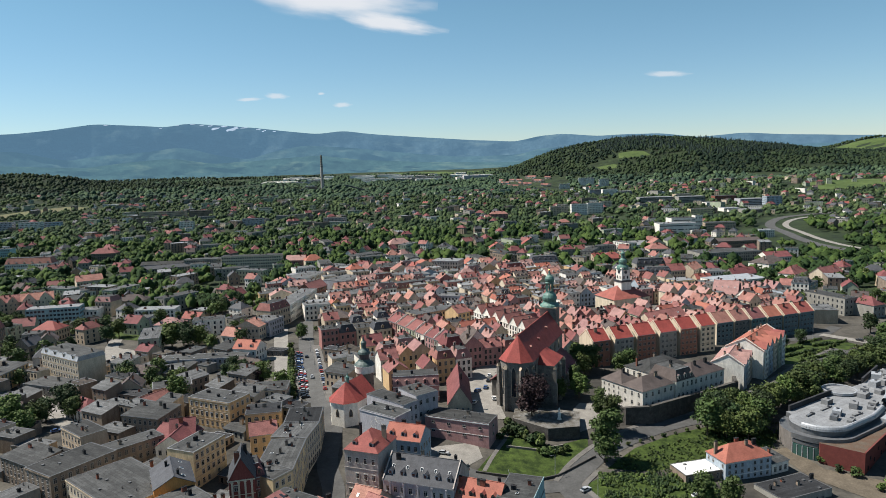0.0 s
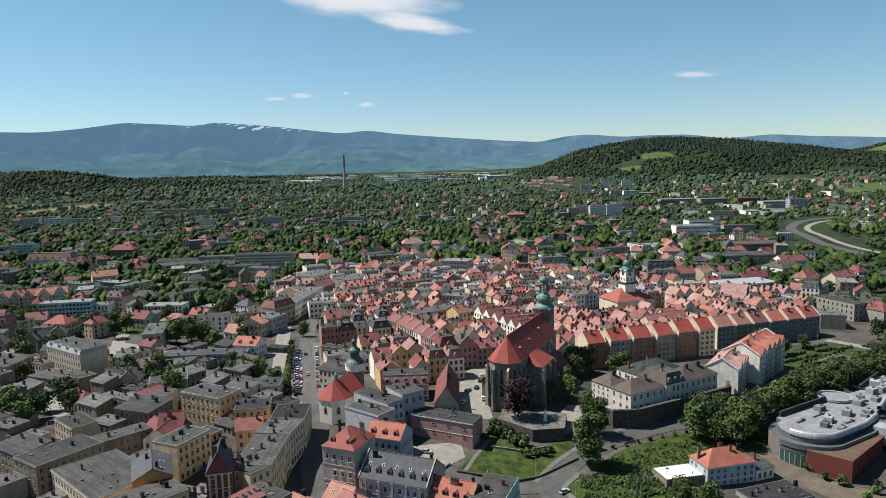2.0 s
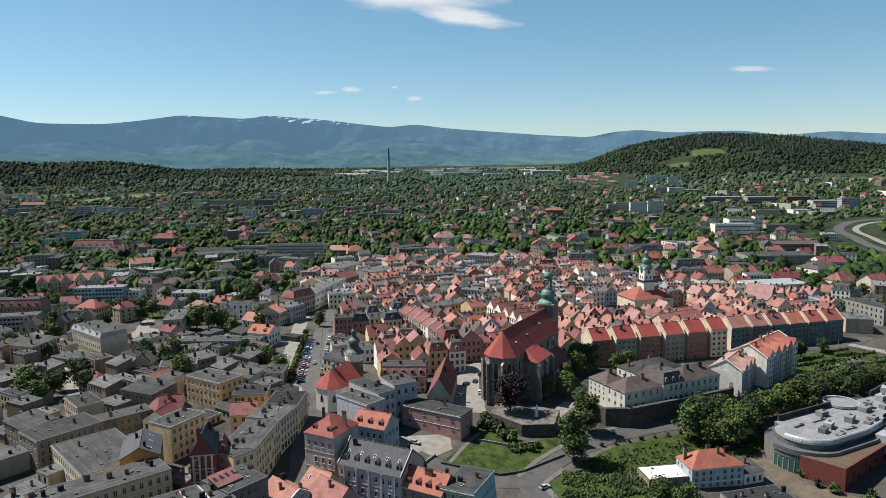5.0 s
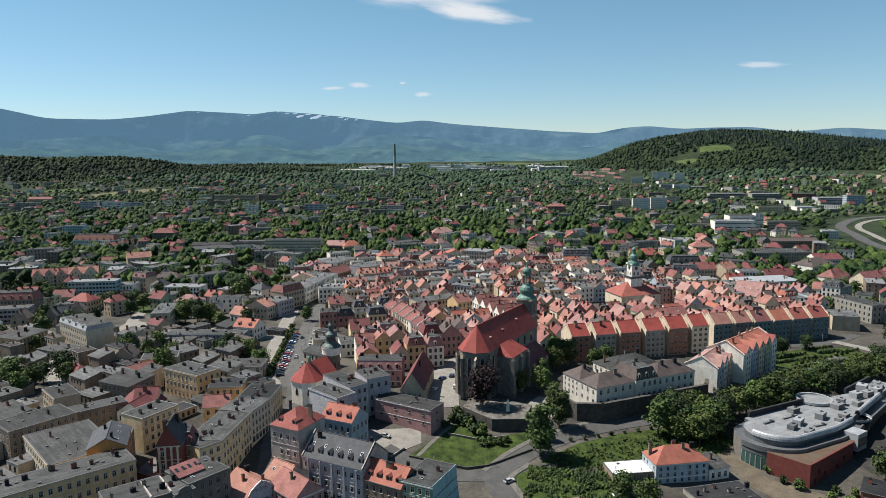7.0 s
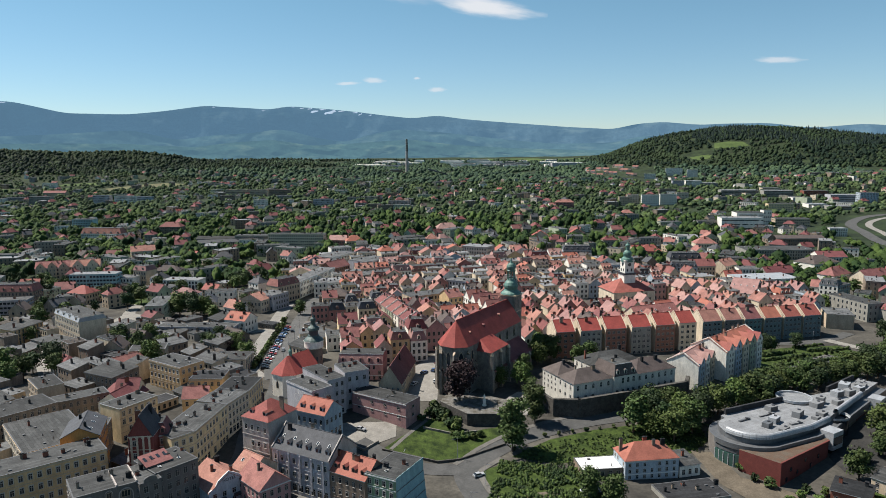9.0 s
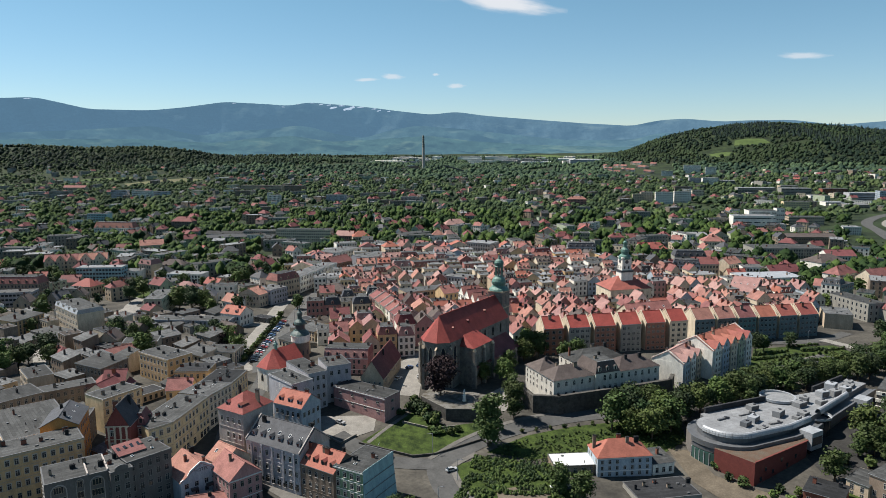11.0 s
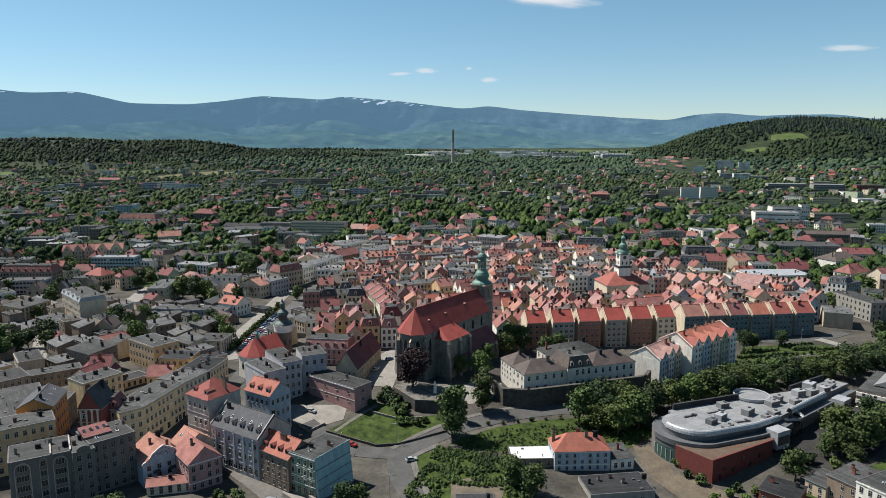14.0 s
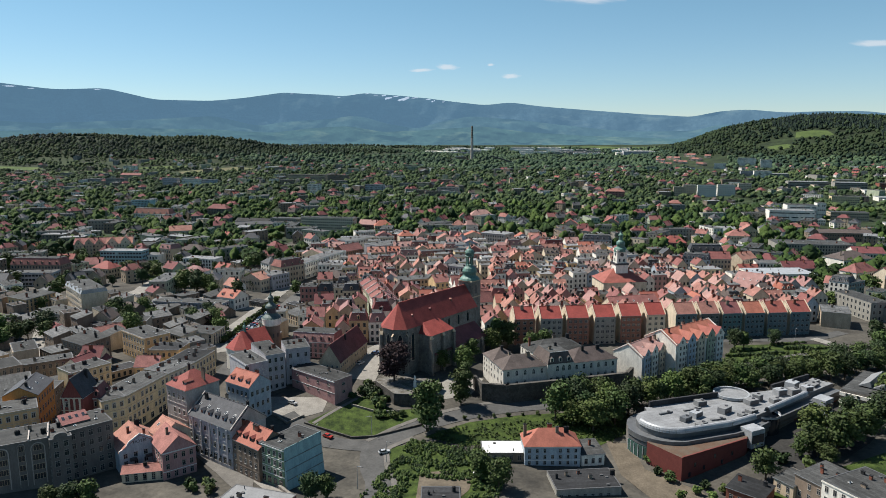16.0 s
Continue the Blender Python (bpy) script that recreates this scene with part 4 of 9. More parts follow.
for bx, by, br in ((NL + 7.2, -3.6, 28), (NL + 7.2, 3.6, -28), (NL + 3.2, -NW - .6, 62), (NL + 3.2, NW + .6, -62), (NL - 5, -NW - .9, 90), (NL - 12, -NW - .9, 90), (45, 15.2, 90), (28.8, 15.2, 90), (36.5, 15.2, 90), (22, 15.2, 90), (14, 15.2, 90), (6, 15.2, 90),
                   (40, -15.2, 90), (31, -15.2, 90), (22, -15.2, 90), (13, -15.2, 90)):
    low = abs(by) > 15
    tall = 6.4 if low and not (bx > 28) else 15.5 if low else 17.5
    if low and by < 0:
        tall = 6.4
    g = Geo()
    g.box(-1.0, 1.0, -.65, .65, -4, tall * .55, 0)
    g.box(-.7, .7, -.55, .55, tall * .55, tall, 0)
    g.poly([(-.8, -.65, tall), (.8, -.65, tall), (0, -.65, tall + 1.4)], 1)
    g.poly([(-.8, -.65, tall), (0, -.65, tall + 1.4), (0, .65, tall + 1.4), (-.8, .65, tall)], 1)
    g.poly([(.8, .65, tall), (0, .65, tall + 1.4), (0, -.65, tall + 1.4), (.8, -.65, tall)], 1)
    part("buttress", g, [STONE, WALL["sand"]], church, m=pose(bx, by, 0, 0, 0, br))
for dx, dy, z in ((16, 2.6, 26.2), (33, 3.5, 25.0), (46, 3.6, 24.5), (20, -3, 25.5), (38, -3, 25.5)):
    dormer(church, dx, dy + (1.4 if dy > 0 else -1.4), z, .9, .9, 1.6, TILE_DARK, TILE_RED, 180 if dy > 0 else 0)
# tower at the west end
g = Geo()
g.box(-8.3, -.3, -4, 4, -4, 33, 0)
g.box(-8.55, -.05, -4.25, 4.25, 32.4, 33.1, 1)
g.box(-8.45, -.15, -4.15, 4.15, 24.2, 24.7, 1)
part("tower", g, [STONE, WALL["sand"]], church)
for tx, ty, tr in ((-4.3, -4, 0), (-4.3, 4, 180), (-8.3, 0, -90), (-.3, 0, 90)):
    g = Geo()
    lancet(g, 0, 0, 26.0, 31.2, 1.7, 0, 1, 0)
    part("window", g, [STONE, DARK_METAL], church, m=pose(tx, ty, 0, 0, 0, tr))
g = Geo()
g.ring([(5.2, 33.1), (4.8, 33.9), (3.5, 34.9), (3.2, 35.6), (3.65, 36.6), (3.7, 37.6), (3.1, 39.0), (2.1, 40.0), (1.8, 40.6)], 16, 0, -4.3, 0)
g.ring([(2.3, 44.8), (2.4, 45.2), (2.0, 45.5), (2.35, 46.3), (2.4, 47.2), (1.8, 48.3), (.8, 49.0), (.35, 50.2), (.12, 52.5), (.02, 53.2)], 14, 0, -4.3, 0)
part("copper_helm", g, [COPPER], church, "green copper onion helm with an open lantern")
for i in range(8):
    a = 2 * math.pi * (i + .5) / 8
    g = Geo()
    g.box(-.2, .2, -.2, .2, 40.4, 44.9, 0)
    part("lantern_post", g, [COPPER], church, m=pose(-4.3 + 1.75 * math.cos(a), 1.75 * math.sin(a), 0, 0, 0, math.degrees(a)))
g = Geo()
g.ring([(.02, 51.1), (.4, 51.4), (.42, 51.7), (.02, 52.1)], 8, 0, -4.3, 0)
part("gilt_ball", g, [GOLD], church)

# ---------- round gate tower and chapel ----------
gate = thing("gate_tower", -38.6, 307.0, 0, 8.5, "round brick gate tower with a white gallery and copper helm", "tower")
g = Geo()
g.ring([(4.0, -4), (3.9, 14.6)], 24, 0)
part("shaft", g, [WALL["brown"]], gate)
for i in range(5):
    a = radians(200 + i * 36)
    g = Geo()
    g.box(-.35, .35, -.15, .15, 9.0, 11.0, 0, bottom=True)
    part("loophole", g, [DARK_METAL], gate, m=pose(3.95 * math.cos(a), 3.95 * math.sin(a), 0, 0, 0, math.degrees(a) + 90))
g = Geo()
g.ring([(4.0, 14.6), (4.45, 15.1), (4.45, 17.6), (4.7, 17.9), (4.7, 18.2)], 24, 0)
part("gallery", g, [WALL["white"]], gate)
g = Geo()
g.ring([(4.7, 18.2), (4.1, 19.0), (2.7, 20.2), (2.5, 20.8)], 16, 0)
g.ring([(2.6, 23.0), (2.9, 23.4), (2.6, 24.4), (1.5, 25.4), (1.1, 25.9), (1.1, 27.4), (1.4, 27.7), (1.25, 28.6), (.55, 29.4), (.15, 31.0), (.03, 33.0)], 14, 0)
part("copper_helm", g, [COPPER_DARK], gate)
g = Geo()
g.ring([(2.2, 20.8), (2.2, 23.0)], 12, 0)
part("lantern", g, [DARK_METAL], gate)

chap = thing("chapel", -43.6, 292.6, 62, 8.0, "small white chapel with a red hipped roof and an arched window", "chapel")
g = Geo()
plan = [(9, -7.2), (9, 7.2), (-5, 7.2), (-9.6, 3.4), (-9.6, -3.4), (-5, -7.2)]
g.prism(plan, -4, 9, 0)
part("wall", g, [WALL["white"]], chap)
g = Geo()
P3 = [(x * 1.05, y * 1.06, 8.8) for x, y in plan]
ra, rb = (-3.5, 0, 16), (9.4, 0, 16)
for s in ([P3[0], P3[1], rb], [P3[1], P3[2], ra, rb], [P3[2], P3[3], ra], [P3[3], P3[4], ra], [P3[4], P3[5], ra], [P3[5], P3[0], rb, ra]):
    g.poly(s, 0)
g.poly(P3[::-1], 1)
part("roof", g, [TILE_CHURCH, METAL], chap)
for a, b in zip(plan, plan[1:] + plan[:1]):
    g = Geo()
    lancet(g, (a[0] + b[0]) / 2, (a[1] + b[1]) / 2, 2.6, 6.4, 1.8, math.atan2(b[1] - a[1], b[0] - a[0]), 1, 0)
    part("window", g, [WALL["sand"], GLASS], chap)
g = Geo()
g.ring([(.75, 15.2), (.7, 17.4), (.95, 17.6), (.8, 18.2), (.3, 18.7), (.05, 20.2)], 8, 0, -1.5, 0)
part("ridge_turret", g, [COPPER], chap)

# ---------- town hall ----------
hall = thing("town_hall", 125.7, 487.4, 22, 7.5, "town hall with a white clock tower and a red hipped roof", "town hall")
g = Geo()
g.box(-15, 15, -11, 12, -3, 11, 0)
part("wall", g, [WALL["cream"]], hall)
g = Geo()
B4 = [(-15.6, -11.6, 10.8), (15.6, -11.6, 10.8), (15.6, 12.6, 10.8), (-15.6, 12.6, 10.8)]
a, b = (-4, .5, 18.5), (4, .5, 18.5)
for s in ([B4[0], B4[1], b, a], [B4[1], B4[2], b], [B4[2], B4[3], a, b], [B4[3], B4[0], a]):
    g.poly(s, 0)
part("roof", g, [TILE_BRIGHT], hall)
g = Geo()
g.box(-4.2, 4.2, -4.2, 4.2, 10, 22, 0)
g.box(-3.4, 3.4, -3.4, 3.4, 22, 31, 0)
g.box(-3.8, 3.8, -3.8, 3.8, 30.6, 31.4, 0)
part("tower", g, [WALL["white"]], hall)
g = Geo()
g.box(-4.6, 4.6, -4.6, 4.6, 21.2, 22.4, 0, bottom=True)
part("gallery", g, [DARK_METAL], hall)
for tr in (0, 90, 180, 270):
    g = Geo()
    m = pose(0, 0, 0, 0, 0, tr)
    g.ring([(1.25, 0), (1.25, .1)], 14, 0)
    part("clock_face", g, [DARK_METAL], hall, m=m @ pose(0, -3.4, 28.2, 90))
    for wx in (-1.5, 1.5):
        g = Geo()
        g.box(wx - .5, wx + .5, -3.46, -3.3, 23.4, 25.4, 0)
        part("tower_window", g, [GLASS], hall, m=m)
g = Geo()
g.ring([(4.4, 29.9), (4.3, 31.4), (3.9, 32.4), (2.7, 33.0), (2.6, 34.0), (3.0, 35.2), (2.7, 36.6), (1.6, 37.6), (1.3, 38.0), (1.3, 40.4), (1.7, 40.7), (1.5, 41.6), (.6, 42.4), (.1, 44.3)], 12, 0)
part("copper_helm", g, [COPPER], hall)
for i in range(9):
    for s in (-1, 1):
        part("window", window_mesh(1.2, 1.8, "plain"), None, hall, m=pose(-12 + i * 3, -11 if s < 0 else 12, 4.5, 0, 0, 0 if s < 0 else 180))

# ---------- shopping centre ----------
mall = thing("shopping_centre", 132.6, 260.0, 33.0, -3.0, "shopping centre of grey metal and red brick with white roof", "shopping centre")
# local x runs along the first wing, y away from the river side; the second wing bends off


def bow(cx, cy, r, a0, a1, n):
    return [(cx + r * math.cos(radians(a0 + (a1 - a0) * i / n)), cy + r * math.sin(radians(a0 + (a1 - a0) * i / n))) for i in range(n + 1)]


def strip(pts, wide):
    """The outline of a band along a line, wide to its left."""
    out = []
    for i, p in enumerate(pts):
        a, b = Vector(pts[max(0, i - 1)]), Vector(pts[min(len(pts) - 1, i + 1)])
        d = (b - a).normalized()
        out.append((p[0] - d.y * wide, p[1] + d.x * wide))
    return list(pts) + out[::-1]


SOUTH = bow(14, -3.5, 14, 170, 265, 18) + [(34, -17.3), (46, -15.2), (52, -13), (86, -2), (107, 4.5)]
body = SOUTH + [(103, 15.5), (75, 9.8), (60, 10.5), (14, 10.5)] + bow(14, -3.5, 14, 95, 165, 5)
g = Geo()
g.prism(body, -4, 11.4, 0, 1)
part("body", g, [WALL["slate"], ZINC], mall)
g = Geo()
g.prism(strip(SOUTH, 3.4)[len(SOUTH):][::-1] + [(102, 14.6), (75, 9.2), (60, 9.9), (14, 9.9)] + bow(14, -3.5, 10.6, 95, 165, 5), 11.4, 13.6, 0, 1)
part("upper_storey", g, [ZINC, MEMBRANE], mall)
for z0, z1, off, mat in ((9.9, 11.9, -.7, ZINC), (8.1, 9.4, -.35, ZINC)):
    g = Geo()
    g.prism(strip(SOUTH, off)[::-1], z0, z1, 0)
    part("facade_band", g, [mat], mall)
g = Geo()
g.prism(strip(bow(14, -3.5, 14, 172, 250, 18), -.6)[::-1], 3.0, 7.8, 0)
part("glass_band", g, [GREEN_GLASS], mall)
for i in range(11):
    a = radians(172 + 78 * i / 10)
    g = Geo()
    g.box(-.08, .08, -.14, .14, 3.0, 7.8, 0)
    part("mullion", g, [METAL], mall, m=pose(14 + 14.65 * math.cos(a), -3.5 + 14.65 * math.sin(a), 0, 0, 0, math.degrees(a)))
g = Geo()
g.prism([(4, -9), (0.7, -11.5), (4.7, -26), (36, -20.5), (42, -16)], -6, 10.6, 0, 1)
g.prism([(4.3, -26.4), (36.4, -20.8), (36.3, -20.2), (4.6, -25.8)], 10.6, 11.0, 0)
part("brick_wing", g, [BRICK_CLAD, material("rusty_gravel_roof", (0.16, 0.13, 0.1), .95, .4, .3, .2, second=(.09, .05, .032))], mall, "red brick wing with a gravel roof")
for t, bz in ((.12, 4), (.2, 7), (.34, 5), (.5, 8), (.62, 5), (.78, 7), (.9, 3.5), (.3, 1.5), (.7, 2)):
    g = Geo()
    g.box(-.5, .5, -.1, .15, bz - 1, bz + .5, 0, bottom=True)
    part("window", g, [GLASS], mall, m=pose(4.7 + 31.3 * t, -26 + 5.5 * t, 0, 0, 0, 10))
g = Geo()
g.box(-2.6, 2.6, -.12, .3, -3.5, 1.2, 0)
part("gate", g, [DARK_METAL], mall, m=pose(4.2, -22.5, 0, 0, 0, -80))
for line, r in ((bow(15, -3.5, 11, 175, 265, 16) + [(34, -14.5), (47, -12)], 1.0), ([(56, -8.5), (84, .5)], 1.1)):
    g = Geo()
    n = 7
    for i in range(len(line) - 1):
        a, b = Vector(line[i]), Vector(line[i + 1])
        for k2 in range(n):
            t0, t1 = math.pi * k2 / n, math.pi * (k2 + 1) / n
            d = (b - a).normalized()
            q = []
            for p, t in ((a, t0), (b, t0), (b, t1), (a, t1)):
                q.append((p.x + d.y * r * math.cos(t), p.y - d.x * r * math.cos(t), 13.6 + 1.9 * math.sin(t)))
            g.poly(q)
    part("curved_parapet", g, [METAL], mall)
g = Geo()
g.box(16, 48, 9.4, 10.3, 13.6, 15.8, 0)
part("dark_screen", g, [FELT_DARK], mall)
g = Geo()
g.prism(strip([(75, 10.2), (100, 15.6)], -.8)[::-1], 13.6, 15.8, 0)
part("dark_screen", g, [FELT_DARK], mall)
g = Geo()
g.ring([(6.8, -4), (6.8, 13.8), (7.1, 14), (7.1, 15), (6.4, 15), (6.4, 14.3)], 28, [0, 1, 1, 1, 1, 2], 54.7, 9.6)
part("rotunda", g, [WALL["slate"], METAL, MEMBRANE], mall)
mr = random.Random(5)
for ux, uy, ul, uw, uh in ((21, -6, 4, 2.6, 1.8), (27, -4, 4.5, 3, 2.2), (24, -11, 5, 2, 1), (36, 5, 4, 3, 2), (40, -4, 5, 3, 2.4), (44, -9, 3, 2.5, 1.2), (33, -9, 6, 1, .6), (56, 0, 5, 3.5, 2.0), (61, 2, 3, 3, 2.6), (66, -2, 4, 2.6, 1.8),
                           (74, 4, 4.5, 3.4, 2.6), (80, 3, 4.5, 3.2, 2.4), (84, 8, 5, 4, 3.2), (88, 4, 4, 3, 2.2), (95, 8, 5, 4, 1.2), (99, 11, 4, 3, 1.2), (18, 2, 6, .8, .6), (50, -7, 4, 3, 1.2), (30, 2, 8, .8, .5)):
    g = Geo()
    g.box(-ul / 2, ul / 2, -uw / 2, uw / 2, 0, uh, 0)
    g.box(-ul / 2 + .4, ul / 2 - .4, -uw / 2 - .06, -uw / 2 + .02, .3, uh - .3, 1, bottom=True)
    g.ring([(.6, uh), (.6, uh + .3)], 8, 1, ul * .22, 0)
    part("roof_unit", g, [mr.choice((METAL, FELT_LIGHT, ZINC, FELT_LIGHT)), DARK_METAL], mall, m=pose(ux, uy, 13.6, 0, 0, mr.uniform(-4, 24)))
for bx, by, br in ((41, -17.2, 8), (89, -2.6, 18)):
    g = Geo()
    g.box(-3.4, 3.4, -3.2, 2, 6.5, 13.2, 0, bottom=True)
    g.box(-3, 3, -3.3, -3.1, 8.2, 11.4, 1, bottom=True)
    g.box(-2.2, 2.2, -2, 2, -4, 6.5, 1)
    part("bay", g, [METAL, GLASS], mall, m=pose(bx, by, 0, 0, 0, br))
g = Geo()
g.ring([(5, -4), (5, 12.4), (5.4, 12.6), (5.4, 13.4)], 18, [0, 1, 1, 1], 55.5, -8.5, -2.6, .5, close=False)
part("glass_drum", g, [GLASS, METAL], mall)
for i in range(11):
    for k2 in range(3):
        g = Geo()
        g.box(-.6, .6, -.14, .1, k2 * 3.6 - 1, k2 * 3.6 + .9, 0, bottom=True)
        t = i / 10
        if 8 < i < 10:
            continue
        part("window", g, [GLASS], mall, m=pose(62 + 43 * t, -9.4 + 13.2 * t, 0, 0, 0, 17.5))
for t0, t1 in ((.24, .55), (.78, 1.0)):
    g = Geo()
    g.box(0, 46 * (t1 - t0), -.3, .2, -4, 9, 0)
    part("brick_panel", g, [BRICK_CLAD], mall, m=pose(61 + 44 * t0, -9.6 + 13.5 * t0, 0, 0, 0, 17.2))

# ---------- multi-storey car park beside it ----------
deck = thing("car_park_building", 217.5, 313.7, -31, -0.5, "white panelled multi-storey car park with a saw-tooth roof", "car park")
g = Geo()
g.box(0, 40, 0, 32, -4, 12.5, 0, 1)
part("body", g, [WALL["slate"], FELT], deck)
for k2 in range(4):
    g = Geo()
    g.box(-.3, 40, -.5, .1, k2 * 3.2 + .2, k2 * 3.2 + 1.7, 0, bottom=True)
    part("white_panel", g, [WALL["white"]], deck)
for i in range(9):
    g = Geo()
    g.box(2 + i * 4.2, 3 + i * 4.2, -.6, -.45, 10.2, 11.2, 0, bottom=True)
    part("window", g, [GLASS], deck)
for i in range(6):
    g = Geo()
    x = 4 + i * 5.2
    for p, q in (((x, 13), (x + 4.2, 15.4)), ((x + 4.2, 15.4), (x + 5.0, 13))):
        g.poly([(p[0], 8, p[1]), (q[0], 8, q[1]), (q[0], 28, q[1]), (p[0], 28, p[1])][::-1], 0)
    g.poly([(x, 8, 13), (x + 5, 8, 13), (x + 4.2, 8, 15.4)], 0)
    part("roof_tooth", g, [FELT_LIGHT], deck)

# ---------- factory chimney far off ----------
stack = thing("factory_chimney", -463, 2655, 0, 10, "tall banded factory chimney", "chimney")
g = Geo()
g.ring([(7.0, 0), (4.7, 95)], 14, 0)
part("shaft", g, [WALL["mauve"]], stack)
for k in range(10):
    g = Geo()
    z = 95 + k * 4.6
    r0, r1 = 4.7 - k * .1, 4.6 - k * .1
    g.ring([(r0, z), (r1, z + 4.6)], 14, 0)
    part("band", g, [WALL["grey"] if k % 2 else WALL["slate"]], stack)
works = thing("boiler_house", -492, 2640, 4, 12, "dark brick boiler house beside the tall chimney", "factory")
for nm, q, mt in (("hall", (-34, 10, -14, 14, -4, 22), WALL["brown"]), ("hall", (10, 26, -10, 12, -4, 13), WALL["ruby"]), ("turbine_hall", (-50, -34, -12, 12, -4, 14), WALL["slate"])):
    g = Geo()
    g.box(*q, 0, 1)
    part(nm, g, [mt, FELT], works)
for x in (-26, -16, -6):
    g = Geo()
    g.box(x - 3, x + 3, -6, 6, 22, 25.5, 0)
    part("roof_monitor", g, [METAL], works)
conveyor = thing("coal_conveyor", -330, 2560, 8, None, "dark sloping coal conveyor of the works", "conveyor")
g = Geo()
for sx, z0, z1 in ((-30, 0, 24), (0, 0, 15), (30, 0, 6)):
    g.box(sx - 1, sx + 1, -3, 3, z0 - 3, z1, 0)
part("trestle", g, [DARK_METAL], conveyor)
g = Geo()
g.poly([(-34, -4, 28), (-34, -4, 23), (40, -4, 2), (40, -4, 7)], 0)
g.poly([(-34, -4, 28), (40, -4, 7), (40, 4, 7), (-34, 4, 28)], 0)
part("belt_housing", g, [DARK_METAL], conveyor)
ir = random.Random(9)
for i in range(34):
    x, y = ir.uniform(-860, 230), ir.uniform(3380, 3980)
    hall2 = thing("factory_hall", x, y, ir.uniform(-8, 8), None, "long pale factory hall on the plain", "factory", "factory halls")
    g = Geo()
    a, b2, c2 = ir.uniform(25, 75), ir.uniform(15, 38), ir.uniform(9, 16)
    g.box(-a, a, -b2, b2, -6, c2, 0, 1)
    part("hall", g, [ir.choice((WALL["white"], WALL["white"], WALL["grey"], WALL["bluegrey"])), ir.choice((WHITE_TRIM, WALL["white"], FELT_LIGHT))], hall2)
    g = Geo()
    g.box(-a * .8, a * .8, -b2 * .2, b2 * .2, c2, c2 + 2.5, 0)
    part("roof_monitor", g, [ir.choice((FELT_LIGHT, WALL["white"]))], hall2)


# ---------- hotel ----------
def lettering(word, size, mat, parent, m, name="lettering"):
    """A word in raised letters."""
    cu = bpy.data.curves.new(name, "FONT")
    cu.body, cu.size, cu.align_x, cu.extrude = word, size, "CENTER", .03
    cu.materials.append(mat)
    ob = new(name, cu)
    ob.parent, ob.matrix_basis = parent, m
    return ob


def hotel(x, y, rot, w, d, h):
    ob = house(x, y, rot, w, d, h, roof="cross", wall="paleblue", cover=TILE_ORANGE, rh=4.6, floors=3, faces="f", chimneys=3, win=(1.3, 1.7), step=2.9, name="hotel", category="hotel", label="pale blue hotel with a curved gable and orange roof")
    g = Geo()
    prof = [(-w / 2 - .2, h - .8), (-w / 2 - .1, h + .5), (-w * .36, h + 1.2), (-w * .27, h + 3.2), (-w * .12, h + 4.5), (0, h + 5.4), (w * .12, h + 4.5), (w * .27, h + 3.2), (w * .36, h + 1.2), (w / 2 + .1, h + .5), (w / 2 + .2, h - .8)]
    g.poly([(a, -.3, b) for a, b in prof][::-1], 0)
    g.poly([(a, .1, b) for a, b in prof], 0)
    for (a, b), (c, e) in zip(prof, prof[1:]):
        g.poly([(a, -.3, b), (a, .1, b), (c, .1, e), (c, -.3, e)], 1)
    part("curved_gable", g, [WALL["paleblue"], WHITE_TRIM], ob)
    lettering("HOTEL", 1.5, DARK_METAL, ob, pose(0, -.36, h + 2.2, 90))
    for sx in (-2.6, 2.6):
        g = Geo()
        g.box(sx - 1.1, sx + 1.1, -1.0, .1, h * .55, h * .55 + .9, 0, bottom=True)
        part("balcony", g, [DARK_METAL], ob)
    return ob


def green_house(x, y, rot, w, d, h):
    """The green tenement whose free gable is painted pale blue."""
    ob = house(x, y, rot, w, d, h, roof="flat", wall="green", floors=4, style="trim", faces="f", chimneys=2, lights=1, shop=True, label="green tenement with a pale blue blind gable wall")
    g = Geo()
    g.box(0, .12, .2, d, -3, h + .5, 0)
    part("blind_wall", g, [WALL["cyan"]], ob, "pale blue blind gable wall", pose(w / 2, 0, 0))
    g = Geo()
    g.poly([(0, .2, -3), (1.6, .2, -3), (.1, .2, h * .72)], 0)
    g.poly([(1.6, .2, -3), (1.6, d, -3), (.1, d, h * .72), (.1, .2, h * .72)], 0)
    part("sloped_buttress", g, [WALL["cyan"]], ob, m=pose(w / 2 + .1, 0, 0))
    for k in (.25, .48, .72):
        g = Geo()
        e = 1.62 - 1.5 * (k * h + 3) / (h * .72 + 3)
        g.box(e, e + .12, .2, d, k * h - .12, k * h + .06, 0, bottom=True)
        part("wall_joint", g, [WALL["slate"]], ob, m=pose(w / 2 + .1, 0, 0))
    return ob


def mural_house(x, y, rot, w, d, h, **more):
    """The grey house with a drawing in white lines on its blind wall."""
    ob = house(x, y, rot, w, d, h, label="grey house with a white line mural on its wall", **more)
    mm = random.Random(2)
    for side, run in ((0, d), (1, w)):
        for i in range(9):
            g = Geo()
            r = mm.uniform(.7, 1.6)
            g.ring([(r, 0), (r - .13, 0)], 18, 0, 0, 0, mm.uniform(0, 3), mm.uniform(4, 6.2), close=False)
            t, z = mm.uniform(.15, .85), mm.uniform(h * .3, h * .9)
            m = pose(w / 2 + .03, run * t, z, 90, 0, 90) if side == 0 else pose(-w / 2 + run * t, -.03, z, 90, 0, 0)
            part("mural_line", g, [WALL["white"]], ob, m=m)
    return ob


